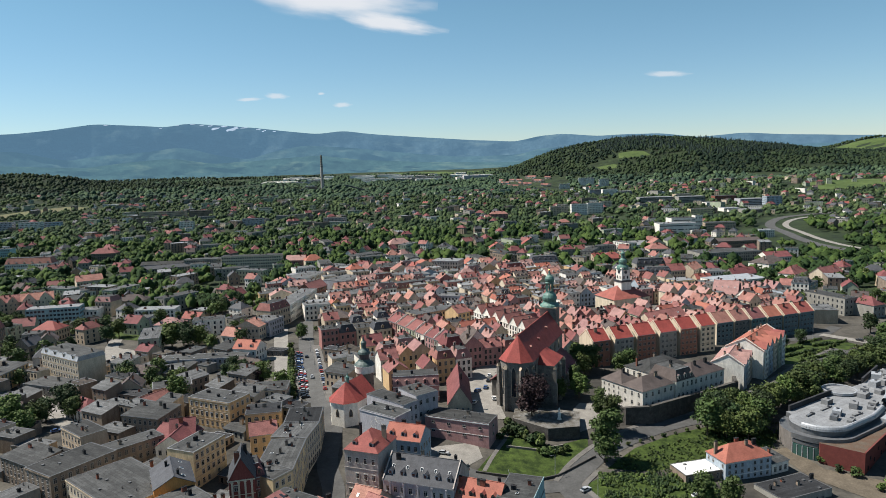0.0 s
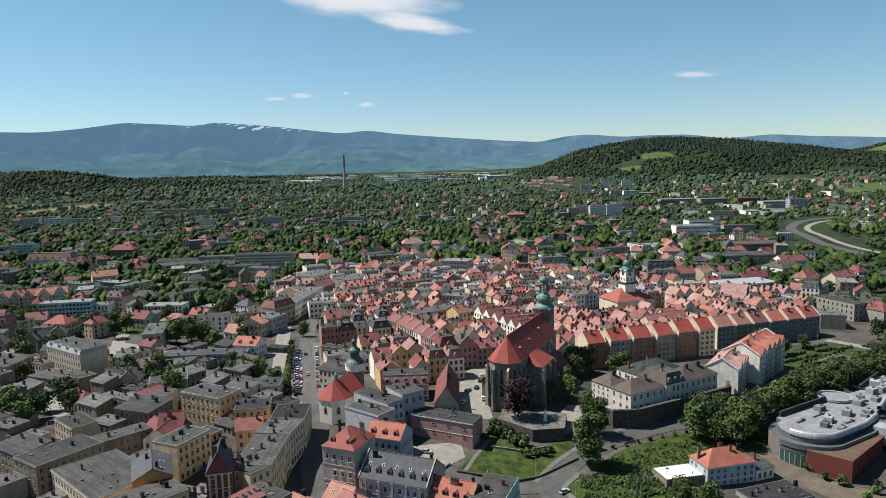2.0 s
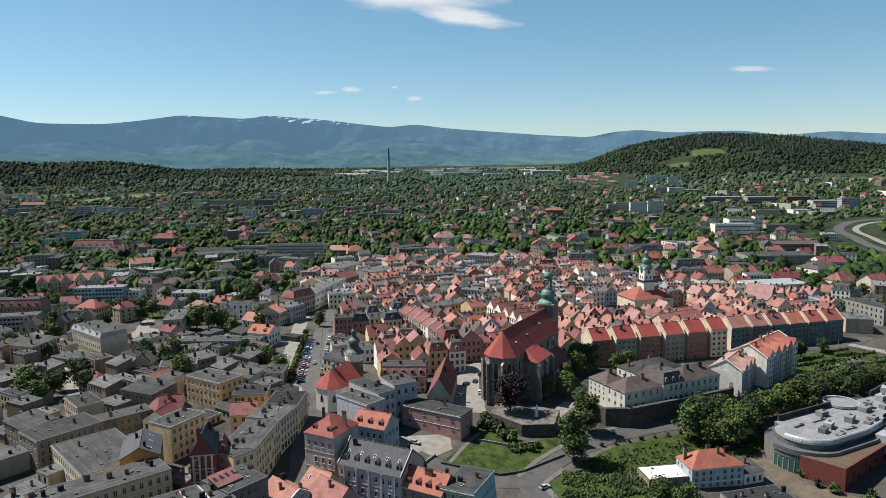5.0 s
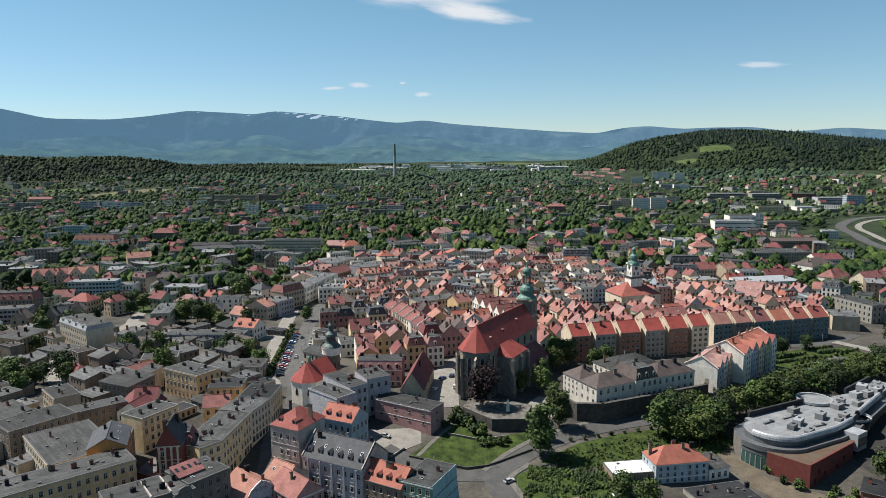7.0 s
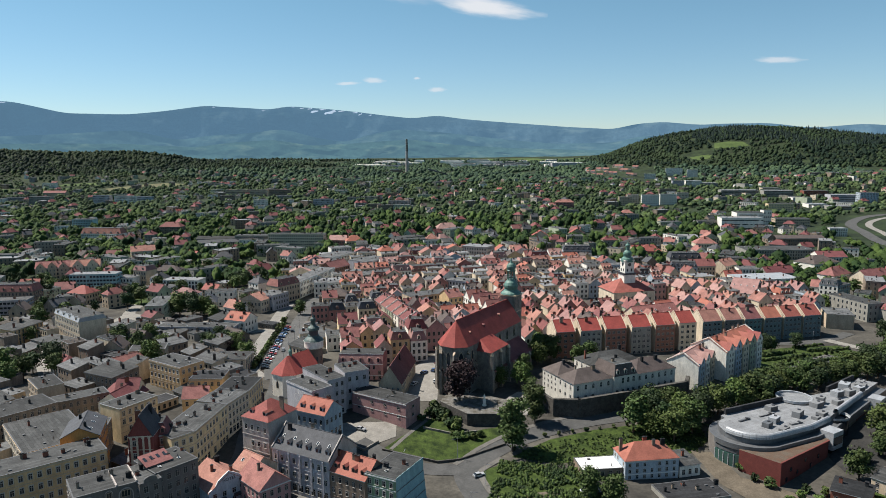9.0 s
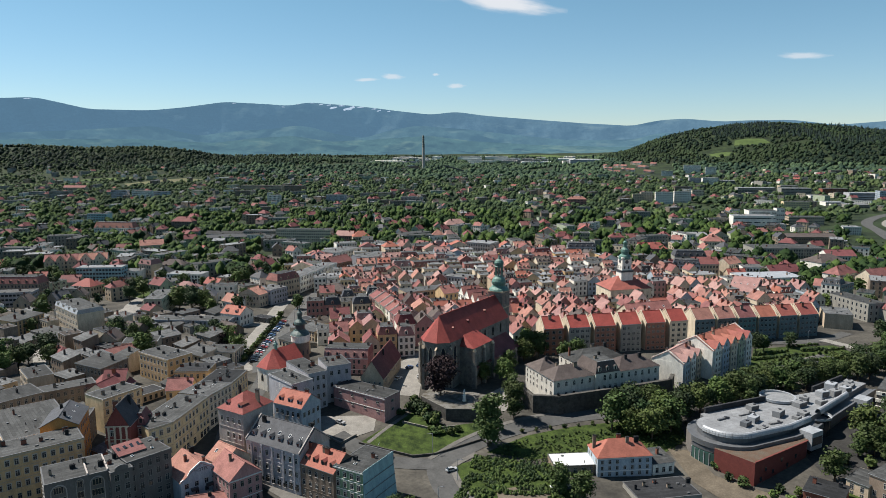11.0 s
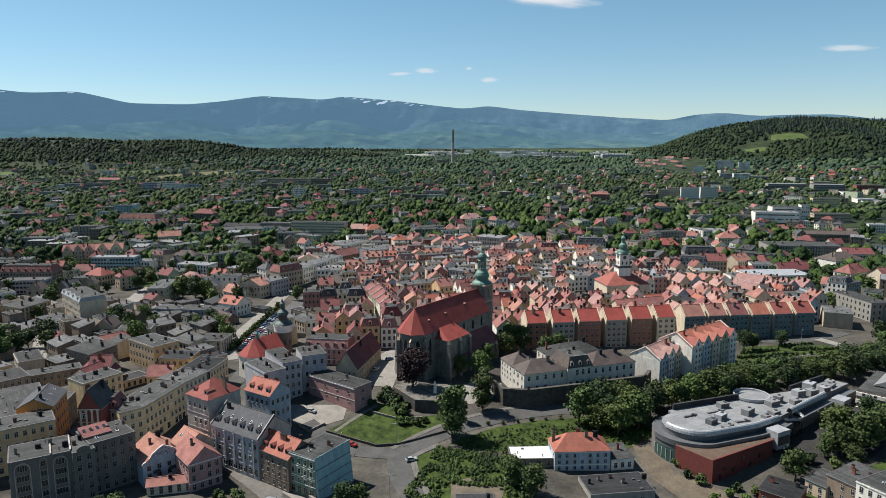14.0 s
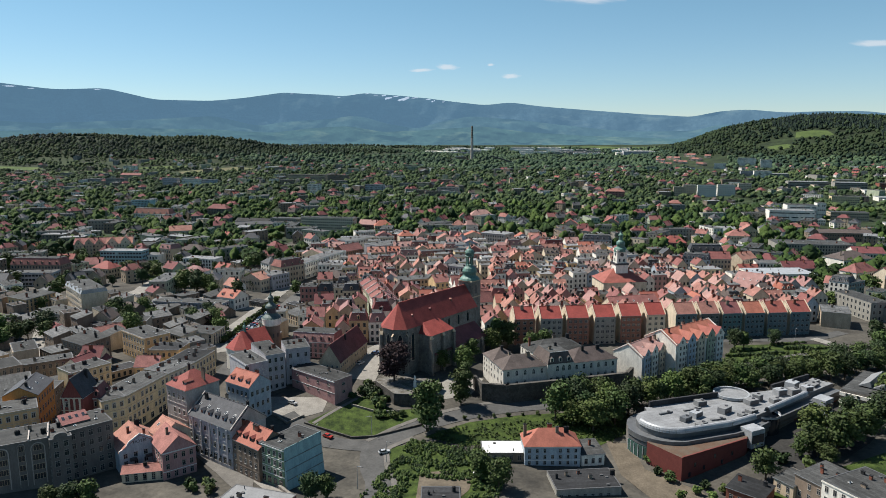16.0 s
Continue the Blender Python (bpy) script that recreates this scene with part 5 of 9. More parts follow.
# ---------- houses of the town ----------
house(-44.3, 191.9, 57.8, 14.3, 14.0, 17.6, roof='flat', wall='slate', floors=5, win=(1.4, 2.1), chimneys=4, lights=2, label='tall grey rendered tenement with a flat felt roof')


def arched_bay(ob, x, z0, z1, w):
    """A tall bay under a round arch: pale rim, dark panel and bands of white-framed windows."""
    n, hw = 12, w / 2
    mid = z1 - hw
    curve = [(hw * math.cos(math.pi * i / n), mid + hw * math.sin(math.pi * i / n)) for i in range(n + 1)]
    line = [(hw, z0)] + curve + [(-hw, z0)]
    g = Geo()
    for (a, b), (c, d) in zip(line, line[1:]):
        k = .86
        p = [(a, b), (c, d), (c * k, mid + (d - mid) * k if d > mid else d), (a * k, mid + (b - mid) * k if b > mid else b)]
        g.poly([(x + u, -.2, v) for u, v in p][::-1], 0)
        g.poly([(x + p[0][0], 0, p[0][1]), (x + p[1][0], 0, p[1][1]), (x + p[1][0], -.2, p[1][1]), (x + p[0][0], -.2, p[0][1])], 0)
    part("arch", g, [WALL["mauve"]], ob)
    z = z1 - .75
    first = True
    while z - 2.0 > z0:
        half = hw * (.6 if first else .8)
        g = Geo()
        g.box(x - half, x + half, -.14, .02, z - 2.0, z, 0, bottom=True)
        count = max(2, round(half * 2 / .75))
        for i in range(count):
            a = x - half + .08 + i * (2 * half - .08) / count
            g.poly([(a, -.16, z - 1.9), (a + (2 * half - .08) / count - .09, -.16, z - 1.9), (a + (2 * half - .08) / count - .09, -.16, z - .1), (a, -.16, z - .1)], 1)
        part("window", g, [WALL["sand"], GLASS], ob)
        z -= 3.3
        first = False


def curved_gable(ob, x, z, w, tall, mat):
    """A raised wall piece with a curved top above the eaves."""
    n = 12
    line = [(w / 2 * math.cos(math.pi * i / n), tall * (.35 + .65 * math.sin(math.pi * i / n)) if 0 < i < n else tall * .2) for i in range(n + 1)]
    g = Geo()
    front = [(-w / 2, 0)] + line[::-1] + [(w / 2, 0)]
    g.poly([(x + u, -.12, z + v) for u, v in front][::-1], 0)
    g.poly([(x + u, .3, z + v) for u, v in front], 0)
    for (a, b), (c, d) in zip(front, front[1:]):
        g.poly([(x + a, -.12, z + b), (x + a, .3, z + b), (x + c, .3, z + d), (x + c, -.12, z + d)], 1)
    part("gable", g, [mat, ROOF_EDGE], ob)


dark_tenement = house(-57.1, 174.9, 43.8, 17.2, 14.0, 16.4, roof='flat', wall='slate', floors=5, faces='l', pilasters=0, chimneys=4, trim=False, label='dark tenement with three tall arched window bays')
for bay_x, bay_w, bay_top in ((-4.99, 4.47, 15.6), (0.69, 2.24, 16.0), (5.33, 4.13, 15.6)):
    arched_bay(dark_tenement, bay_x, 1.2, bay_top, bay_w)
for wall_x in (2.92, 8.43):
    g = Geo()
    g.box(-.2, .2, -.1, 12, 16.4, 17.1, 0)
    part('fire_wall', g, [WALL['mauve']], dark_tenement, m=pose(wall_x, 0, 0))
narrow_tenement = house(-47.3, 182.1, 51.9, 6.5, 14.0, 16.8, roof='flat', wall='slate', floors=5, win=(1.4, 2.1), step=2.2, chimneys=2, label='narrow dark tenement with a curved gable')
curved_gable(narrow_tenement, 0.00, 16.7, 4.03, 1.9, WALL['slate'])
hotel(-30.9, 199.2, 52.4, 13.8, 15.0, 8.4)
house(-15.1, 198.9, 53.0, 11.2, 14.0, 9.9, roof='cross', wall='pink', cover=TILE_ORANGE, floors=3, chimneys=1, label='pink gabled house with an orange tiled roof')
house(-29.4, 205.0, -28.7, 9.6, 11.0, 11.0, roof='gable', wall='cream', cover=TILE_ORANGE, floors=2, chimneys=0, lights=2, label='small house with an orange tiled roof')
house(-64.8, 215.6, 19.9, 6.4, 10.0, 15.5, roof='mansard', wall='rose', cover=TILE_RED, rh=4, floors=4, style='trim', faces='f', dormers=2, chimneys=1, label='rose tenement with a red mansard roof')
house(-84.6, 214.2, 116.0, 16.7, 12.0, 17.1, roof='gable', wall='orange', cover=TILE_SLATE, rh=3.2, floors=4, chimneys=2, lights=3, faces='fl', label='orange tenement with a dark roof and skylights')
house(-15.2, 304.0, 4.3, 20.8, 13.0, 8.1, roof='mansard', wall='pink', cover=TILE_PINK, rh=4, floors=3, faces='fp', dormers=5, chimneys=3, label='house with a red mansard and a green flat top')
house(107.4, 238.8, 16.1, 19.7, 11.0, 7.3, roof='hip', wall='paleblue', cover=TILE_BRIGHT, rh=4.5, floors=3, chimneys=4, win=(1.0, 1.4), label='pale blue house with a bright red roof')
house(90.3, 236.1, 14.8, 15.0, 10.0, 3.1, roof='flat', wall='dirty', cover=WHITE_TRIM, floors=1, chimneys=0, faces='f', label='low annexe with a white sheet roof')
house(-24.4, 192.5, 27.5, 14.5, 6.0, 3.3, roof='gable', wall='cream', cover=TILE_ORANGE, rh=1.5, floors=2, chimneys=1, label='small cream annexe with a tiled roof')
house(90.2, 288.8, 32.3, 20.0, 12.0, 7.7, roof='hip', wall='palace', cover=TILE_BROWN, rh=4.2, floors=2, style='arch', faces='fl', chimneys=2, lights=0, win=(1.2, 1.5), step=3.2, label='white palace wing with a brown hipped roof', z=10.4, category='palace', name='palace_wing')
house(80.4, 296.8, 32.3, 12.0, 12.0, 7.7, roof='hip', wall='palace', cover=TILE_BROWN, rh=4.2, floors=3, faces='lb', chimneys=1, dormers=0, win=(0.9, 1.3), step=2.4, label='white palace side wing with a brown roof', z=10.4, category='palace', name='palace_wing')
house(104.3, 296.5, 32.3, 12.0, 15.0, 8.4, roof='mansard', wall='palace', cover=TILE_BROWN, rh=4.6, floors=2, style='arch', faces='f', chimneys=2, dormers=3, win=(1.3, 1.8), step=2.3, label='palace centre pavilion with a brown mansard roof', z=10.4, category='palace', name='palace_wing')
house(118.3, 306.1, 32.3, 22.0, 13.4, 7.7, roof='hip', wall='palace', cover=TILE_BROWN, rh=4.4, floors=2, style='arch', faces='fr', chimneys=2, win=(1.2, 1.6), step=3.2, label='white palace wing with a dark brown hipped roof', z=10.4, category='palace', name='palace_wing')
house(103.0, 313.5, 32.3, 26.0, 16.0, 8.2, roof='hip', wall='palace', cover=FELT, rh=4, floors=2, style='arch', faces='lrb', chimneys=3, win=(1.2, 1.6), step=3.4, label='rear palace block with a grey hipped roof', z=10.4, category='palace', name='palace_wing')
house(145.3, 326.1, 57.6, 25.7, 14.8, 11.1, roof='gable', wall='paleblue', cover=TILE_PINK, rh=4.5, floors=4, faces='f', chimneys=3, lights=2, bays=4, bay_walls=['paleblue', 'white', 'cream', 'rose'], fire='white', label='pale blue gabled apartment terrace with a pinkish red roof')
house(165.0, 341.6, 49.0, 35.6, 18.0, 14.1, roof='gable', wall='white', cover=TILE_BRIGHT, rh=5, floors=5, faces='fr', chimneys=5, bays=5, bay_walls=['white', 'paleblue', 'cream', 'lime'], fire='white', label='white gabled apartment house with red roofs')
house(80.4, 354.3, 20.6, 10.7, 13.0, 15.0, roof='gable', wall='russet', cover=TILE_CHURCH, rh=5, floors=5, faces='f', chimneys=1, over=0.15, fire='cream', win=(1.6, 1.5), group='stepped terrace', label='plain terraced apartment house with a red roof', z=6.5)
house(93.7, 358.9, 20.2, 11.6, 13.0, 15.0, roof='gable', wall='grey', cover=TILE_CHURCH, rh=5, floors=5, faces='f', chimneys=1, over=0.15, fire='cream', win=(1.6, 1.5), group='stepped terrace', label='plain terraced apartment house with a red roof', z=6.5)
house(106.9, 364.1, 20.2, 11.7, 13.0, 15.0, roof='gable', wall='russet', cover=TILE_CHURCH, rh=5, floors=5, faces='f', chimneys=1, over=0.15, fire='cream', win=(1.6, 1.5), group='stepped terrace', label='plain terraced apartment house with a red roof', z=6.5)
house(120.5, 369.4, 20.5, 11.2, 13.0, 15.0, roof='gable', wall='grey', cover=TILE_CHURCH, rh=5, floors=5, faces='f', chimneys=1, over=0.15, fire='cream', win=(1.6, 1.5), group='stepped terrace', label='plain terraced apartment house with a red roof', z=6.5)
house(133.6, 375.2, 20.5, 11.3, 13.0, 15.0, roof='gable', wall='russet', cover=TILE_CHURCH, rh=5, floors=5, faces='f', chimneys=1, over=0.15, fire='cream', win=(1.6, 1.5), group='stepped terrace', label='plain terraced apartment house with a red roof', z=6.5)
house(146.3, 381.0, 21.2, 10.3, 13.0, 15.0, roof='gable', wall='cream', cover=TILE_CHURCH, rh=5, floors=5, faces='f', chimneys=1, over=0.15, fire='cream', win=(1.6, 1.5), group='stepped terrace', label='plain terraced apartment house with a red roof', z=6.5)
house(163.0, 398.4, 20.5, 11.9, 13.0, 15.0, roof='gable', wall='steel', cover=TILE_RED, rh=5, floors=5, faces='f', chimneys=1, over=0.15, fire='cream', win=(1.6, 1.5), group='stepped terrace', label='blue-grey terraced apartment house with a red roof', z=3.5)
house(175.8, 404.5, 21.0, 11.1, 13.0, 15.0, roof='gable', wall='slate', cover=TILE_RED, rh=5, floors=5, faces='f', chimneys=1, over=0.15, fire='cream', win=(1.6, 1.5), group='stepped terrace', label='blue-grey terraced apartment house with a red roof', z=3.1)
house(188.1, 410.0, 21.0, 11.2, 13.0, 15.0, roof='gable', wall='teal', cover=TILE_RED, rh=5, floors=5, faces='f', chimneys=1, over=0.15, fire='cream', win=(1.6, 1.5), group='stepped terrace', label='blue-grey terraced apartment house with a red roof', z=2.7)
house(200.6, 415.5, 21.0, 11.3, 13.0, 15.0, roof='gable', wall='steel', cover=TILE_BRIGHT, rh=5, floors=5, faces='f', chimneys=1, over=0.15, fire='cream', win=(1.6, 1.5), group='stepped terrace', label='blue-grey terraced apartment house with a red roof', z=2.3)
house(213.4, 421.7, 21.0, 11.4, 13.0, 15.0, roof='gable', wall='steel', cover=TILE_BRIGHT, rh=5, floors=5, faces='f', chimneys=1, over=0.15, fire='cream', win=(1.6, 1.5), group='stepped terrace', label='blue-grey terraced apartment house with a red roof', z=1.9)
house(226.5, 428.0, 20.8, 11.9, 13.0, 15.0, roof='gable', wall='steel', cover=TILE_BRIGHT, rh=5, floors=5, faces='f', chimneys=1, over=0.15, fire='cream', win=(1.6, 1.5), group='stepped terrace', label='blue-grey terraced apartment house with a red roof', z=1.5)
house(-148.5, 259.0, -39.2, 17.7, 10.2, 10.1, roof='flat', wall='sand', floors=3, faces='fl', chimneys=3, label='sand-coloured house with a felt roof')
house(-139.6, 221.5, -31.3, 15.5, 24.0, 11.7, roof='flat', wall='dirty', floors=4, chimneys=1, label='sooty tenement with a dark felt roof')
house(-156.3, 235.6, -30.7, 18.5, 12.0, 9.3, roof='shed', wall='dirty', floors=3, chimneys=2, label='dark tenement with a sloping felt roof')
house(-115.8, 208.3, -40.0, 34.4, 22.0, 11.0, roof='flat', wall='cream', floors=3, faces='fl', chimneys=2, label='long building with a broad grey felt roof')
house(-118.1, 248.5, 47.6, 21.2, 9.0, 9.9, roof='flat', wall='dirty', floors=3, chimneys=2, faces='f', label='long sooty rear building with a felt roof')
house(-88.2, 241.7, 68.4, 17.0, 12.0, 13.7, roof='flat', wall='yellow', floors=4, style='trim', faces='fr', chimneys=3, label='yellow tenement with a grey felt roof')
house(-94.7, 218.7, 23.0, 11.9, 13.0, 11.1, roof='flat', wall='dirty', floors=3, chimneys=3, label='rear tenement with a felt roof')
house(-99.5, 257.8, 87.5, 16.6, 12.0, 8.3, roof='gable', wall='white', cover=TILE_DARK, rh=4, floors=2, chimneys=1, label='white house with a dark red roof')
house(-127.8, 273.7, -18.2, 18.6, 14.0, 10.2, roof='shed', wall='dirty', floors=3, chimneys=3, label='low rear building with a felt roof')
house(-168.5, 299.3, -31.7, 15.5, 10.0, 5.4, roof='hip', wall='white', cover=TILE_DARK, rh=4, floors=3, chimneys=1, label='white house with a dark red hipped roof')
house(-203.9, 339.7, -19.8, 34.5, 14.0, 4.7, roof='flat', wall='grey', floors=2, chimneys=4, label='low grey building with a felt roof')
house(-232.7, 360.0, 87.8, 23.2, 14.0, 9.6, roof='shed', wall='ochre', floors=4, chimneys=2, label='ochre tenement with a felt roof')
house(-138.1, 378.9, 5.0, 47.5, 12.0, 6.2, roof='flat', wall='bluegrey', floors=2, chimneys=3, lights=4, label='long blue-grey commercial building with a cluttered roof')
house(-131.7, 318.4, 22.9, 17.6, 12.0, 8.5, roof='flat', wall='sand', floors=3, faces='', chimneys=2, label='tenement with a blind sand-coloured wall')
house(-84.0, 311.4, 6.3, 16.2, 14.0, 7.1, roof='flat', wall='cream', floors=3, chimneys=3, label='cream corner house with a felt roof')
house(121.2, 243.5, 23.9, 8.4, 10.0, 4.3, roof='shed', wall='white', cover=FELT, floors=1, faces='f', chimneys=1, rh=1.2, label='low annexe with a green-grey felt roof')
house(121.0, 223.4, 20.6, 21.8, 13.0, 5.0, roof='flat', wall='grey', cover=FELT_DARK, floors=1, faces='f', chimneys=5, label='low workshop with a dark felt roof', z=-3.5)
house(196.1, 219.3, -50.0, 19.5, 20.0, 14.0, roof='flat', wall='white', floors=4, faces='fl', chimneys=7, lights=2, label='tenement block with a grey felt roof and red chimneys', z=-2.0)
house(187.8, 231.9, -50.4, 10.3, 14.0, 11.0, roof='shed', wall='brown', floors=3, faces='fl', chimneys=3, label='brown rear house with a felt roof', z=-2.0)
house(168.9, 230.1, -29.8, 11.5, 10.0, 5.0, roof='shed', wall='brick', cover=FELT_DARK, floors=1, faces='f', chimneys=2, rh=1, label='low brick shed with a weathered roof', z=-2.0)
house(181.6, 237.1, -47.1, 7.1, 9.0, 6.0, roof='shed', wall='sand', floors=2, faces='f', chimneys=0, label='small sand-coloured lean-to building', z=-1.0)
house(75.6, 205.3, 14.8, 12.6, 8.0, 3.0, roof='flat', wall='grey', cover=FELT_DARK, floors=1, faces='f', chimneys=2, label='low garage with a dark roof', z=-2.0)
house(21.1, 181.6, -2.6, 21.8, 10.0, 6.0, roof='flat', wall='rose', cover=FELT_LIGHT, floors=2, faces='f', chimneys=2, label='low building with a white sheet roof', z=-2.0)
house(19.5, 437.5, -62.2, 10.7, 12.0, 12.0, roof='cross', wall='white', cover=TILE_RED, rh=5, floors=4, faces='f', chimneys=1, singles=False, label='white gabled house in a closed row', group='white gabled row', z=8.0)
house(24.6, 427.8, -62.2, 10.3, 12.0, 12.0, roof='cross', wall='white', cover=TILE_RED, rh=5, floors=4, faces='f', chimneys=1, singles=False, label='white gabled house in a closed row', group='white gabled row', z=8.0)
house(29.5, 418.6, -62.2, 9.8, 12.0, 12.0, roof='cross', wall='white', cover=TILE_RED, rh=5, floors=4, faces='f', chimneys=1, singles=False, label='white gabled house in a closed row', group='white gabled row', z=8.0)
house(34.1, 409.7, -62.2, 9.4, 12.0, 12.0, roof='cross', wall='white', cover=TILE_RED, rh=5, floors=4, faces='f', chimneys=1, singles=False, label='white gabled house in a closed row', group='white gabled row', z=8.0)
house(38.6, 401.2, -62.2, 9.1, 12.0, 12.0, roof='cross', wall='white', cover=TILE_RED, rh=5, floors=4, faces='f', chimneys=1, singles=False, label='white gabled house in a closed row', group='white gabled row', z=8.0)
house(43.0, 393.0, -62.2, 8.7, 12.0, 12.0, roof='cross', wall='white', cover=TILE_RED, rh=5, floors=4, faces='f', chimneys=1, singles=False, label='white gabled house in a closed row', group='white gabled row', z=8.0)
house(-34.3, 415.7, -59.5, 11.6, 14.0, 13.0, roof='gable', wall='rose', cover=TILE_DARK, rh=4, floors=4, faces='f', chimneys=2, fire='mauve', singles=False, label='stepped apartment house with a maroon roof', group='stepped apartment row', z=8.0)
house(-27.9, 404.9, -59.5, 11.0, 14.0, 13.0, roof='gable', wall='cream', cover=TILE_DARK, rh=4, floors=4, faces='f', chimneys=2, fire='mauve', singles=False, label='stepped apartment house with a maroon roof', group='stepped apartment row', z=8.0)
house(-21.9, 394.6, -59.5, 10.5, 14.0, 13.0, roof='gable', wall='lime', cover=TILE_DARK, rh=4, floors=4, faces='f', chimneys=2, fire='mauve', singles=False, label='stepped apartment house with a maroon roof', group='stepped apartment row', z=8.0)
house(-16.1, 384.8, -59.5, 10.0, 14.0, 13.0, roof='gable', wall='white', cover=TILE_DARK, rh=4, floors=4, faces='f', chimneys=2, fire='mauve', singles=False, label='stepped apartment house with a maroon roof', group='stepped apartment row', z=8.0)
house(-10.6, 375.5, -59.5, 9.5, 14.0, 13.0, roof='gable', wall='pink', cover=TILE_DARK, rh=4, floors=4, faces='f', chimneys=2, fire='mauve', singles=False, label='stepped apartment house with a maroon roof', group='stepped apartment row', z=8.0)
house(-5.4, 366.6, -59.5, 9.1, 14.0, 13.0, roof='gable', wall='grey', cover=TILE_DARK, rh=4, floors=4, faces='f', chimneys=2, fire='mauve', singles=False, label='stepped apartment house with a maroon roof', group='stepped apartment row', z=8.0)
house(19.9, 406.8, 22.0, 23.2, 10.0, 11.2, roof='gable', wall='sand', cover=TILE_BRIGHT, rh=4.5, floors=3, faces='f', chimneys=4, singles=False, label='long house with a bright red roof')
house(136.7, 415.8, 29.1, 30.5, 14.0, 12.3, roof='gable', wall='cream', cover=TILE_ORANGE, rh=5, floors=3, faces='f', chimneys=1, lights=3, singles=False, label='long hall with a salmon tiled roof')
house(-227.0, 805.6, 56.4, 79.9, 12.0, 9.5, roof='flat', wall='grey', floors=4, faces='f', chimneys=6, singles=False, label='long grey apartment block with a flat roof')
house(-123.9, 647.3, 71.6, 41.2, 22.0, 11.0, roof='flat', wall='white', cover=FELT_PALE, faces='fr', chimneys=2, singles=False, trim=False, label='white town block with a grey flat roof')
house(-84.0, 619.3, 58.1, 33.1, 22.0, 11.0, roof='flat', wall='bluegrey', cover=FELT_PALE, faces='fr', chimneys=2, singles=False, trim=False, label='grey-white town block with a flat roof')
house(-88.3, 677.6, 29.5, 15.0, 13.0, 11.0, roof='hip', wall='cream', cover=TILE_BRIGHT, rh=5, faces='fr', chimneys=2, singles=False, trim=False, label='house with a steep orange-red hipped roof')
house(-72.9, 681.0, 41.5, 11.5, 12.0, 11.0, roof='cross', wall='cream', cover=TILE_RED, rh=5, faces='fr', chimneys=2, singles=False, trim=False, label='cream gabled house with a red roof')
house(-61.0, 638.9, 22.7, 16.6, 15.0, 9.0, roof='hip', wall='yellow', cover=TILE_PINK, rh=6, faces='fr', chimneys=2, singles=False, trim=False, label='yellow house with a faded pink hipped roof')
house(-56.0, 706.0, 45.4, 28.5, 16.0, 10.0, roof='flat', wall='grey', cover=FELT, faces='fr', chimneys=2, singles=False, trim=False, label='grey town block with a flat felt roof')
house(-23.8, 623.5, 32.3, 23.4, 18.0, 12.0, roof='flat', wall='paleblue', cover=FELT_PALE, faces='fr', chimneys=2, singles=False, trim=False, label='pale blue block with a light flat roof')
house(-1.4, 687.2, -19.0, 28.0, 20.0, 15.0, roof='flat', wall='mauve', cover=FELT_LIGHT, faces='fr', chimneys=2, singles=False, trim=False, label='mauve department house with a pale flat roof')
house(20.9, 619.0, 15.8, 21.7, 16.0, 9.0, roof='hip', wall='sand', cover=TILE_PINK, rh=7, faces='fr', chimneys=2, singles=False, trim=False, label='broad house with a pink pyramid roof')
house(-29.5, 579.2, 31.9, 30.6, 12.0, 9.0, roof='mansard', wall='cream', cover=TILE_ORANGE, rh=4.5, faces='fr', chimneys=2, singles=False, trim=False, dormers=7, label='row with an orange mansard and dormers')
house(-68.0, 562.5, 44.9, 47.3, 16.0, 9.0, roof='flat', wall='grey', cover=FELT_PALE, faces='fr', chimneys=2, singles=False, trim=False, label='long low block with a grey felt roof')
house(-15.3, 529.6, 42.4, 17.3, 13.0, 11.0, roof='flat', wall='white', cover=FELT_PALE, faces='fr', chimneys=2, singles=False, trim=False, label='white house with a grey flat roof')
house(2.0, 525.0, -20.4, 19.5, 14.0, 11.0, roof='flat', wall='bluegrey', cover=FELT_PALE, faces='fr', chimneys=2, singles=False, trim=False, label='grey house with a flat roof')
house(-7.8, 460.3, 35.5, 31.0, 14.0, 13.0, roof='flat', wall='sand', cover=FELT_PALE, faces='fr', chimneys=2, singles=False, trim=False, label='sand-coloured block with a flat grey roof')
house(10.9, 449.2, 36.3, 10.3, 14.0, 14.0, roof='gable', wall='ochre', cover=TILE_RED, rh=4, faces='fr', chimneys=2, singles=False, trim=False, label='ochre house with a red roof')
house(-170.4, 775.5, -3.1, 22.1, 14.0, 9.0, roof='gable', wall='rose', cover=TILE_PINK, rh=5, faces='fr', chimneys=2, singles=False, trim=False, label='rose row with a faded roof')
house(-147.1, 769.3, 25.9, 20.3, 14.0, 9.0, roof='hip', wall='cream', cover=TILE_BRIGHT, rh=6, faces='fr', chimneys=2, singles=False, trim=False, label='house with a bright red hipped roof')
house(-144.2, 705.0, 32.3, 22.2, 14.0, 10.0, roof='flat', wall='white', cover=FELT_PALE, faces='fr', chimneys=2, singles=False, trim=False, label='white flat-roofed town block')
house(-59.5, 782.8, 16.5, 15.9, 14.0, 9.0, roof='hip', wall='cream', cover=TILE_ORANGE, rh=7, faces='fr', chimneys=2, singles=False, trim=False, label='villa with an orange pyramid roof')
house(-44.7, 792.5, 52.2, 19.2, 14.0, 9.0, roof='hip', wall='rose', cover=TILE_PINK, rh=6, faces='fr', chimneys=2, singles=False, trim=False, label='villa with a pink hipped roof')
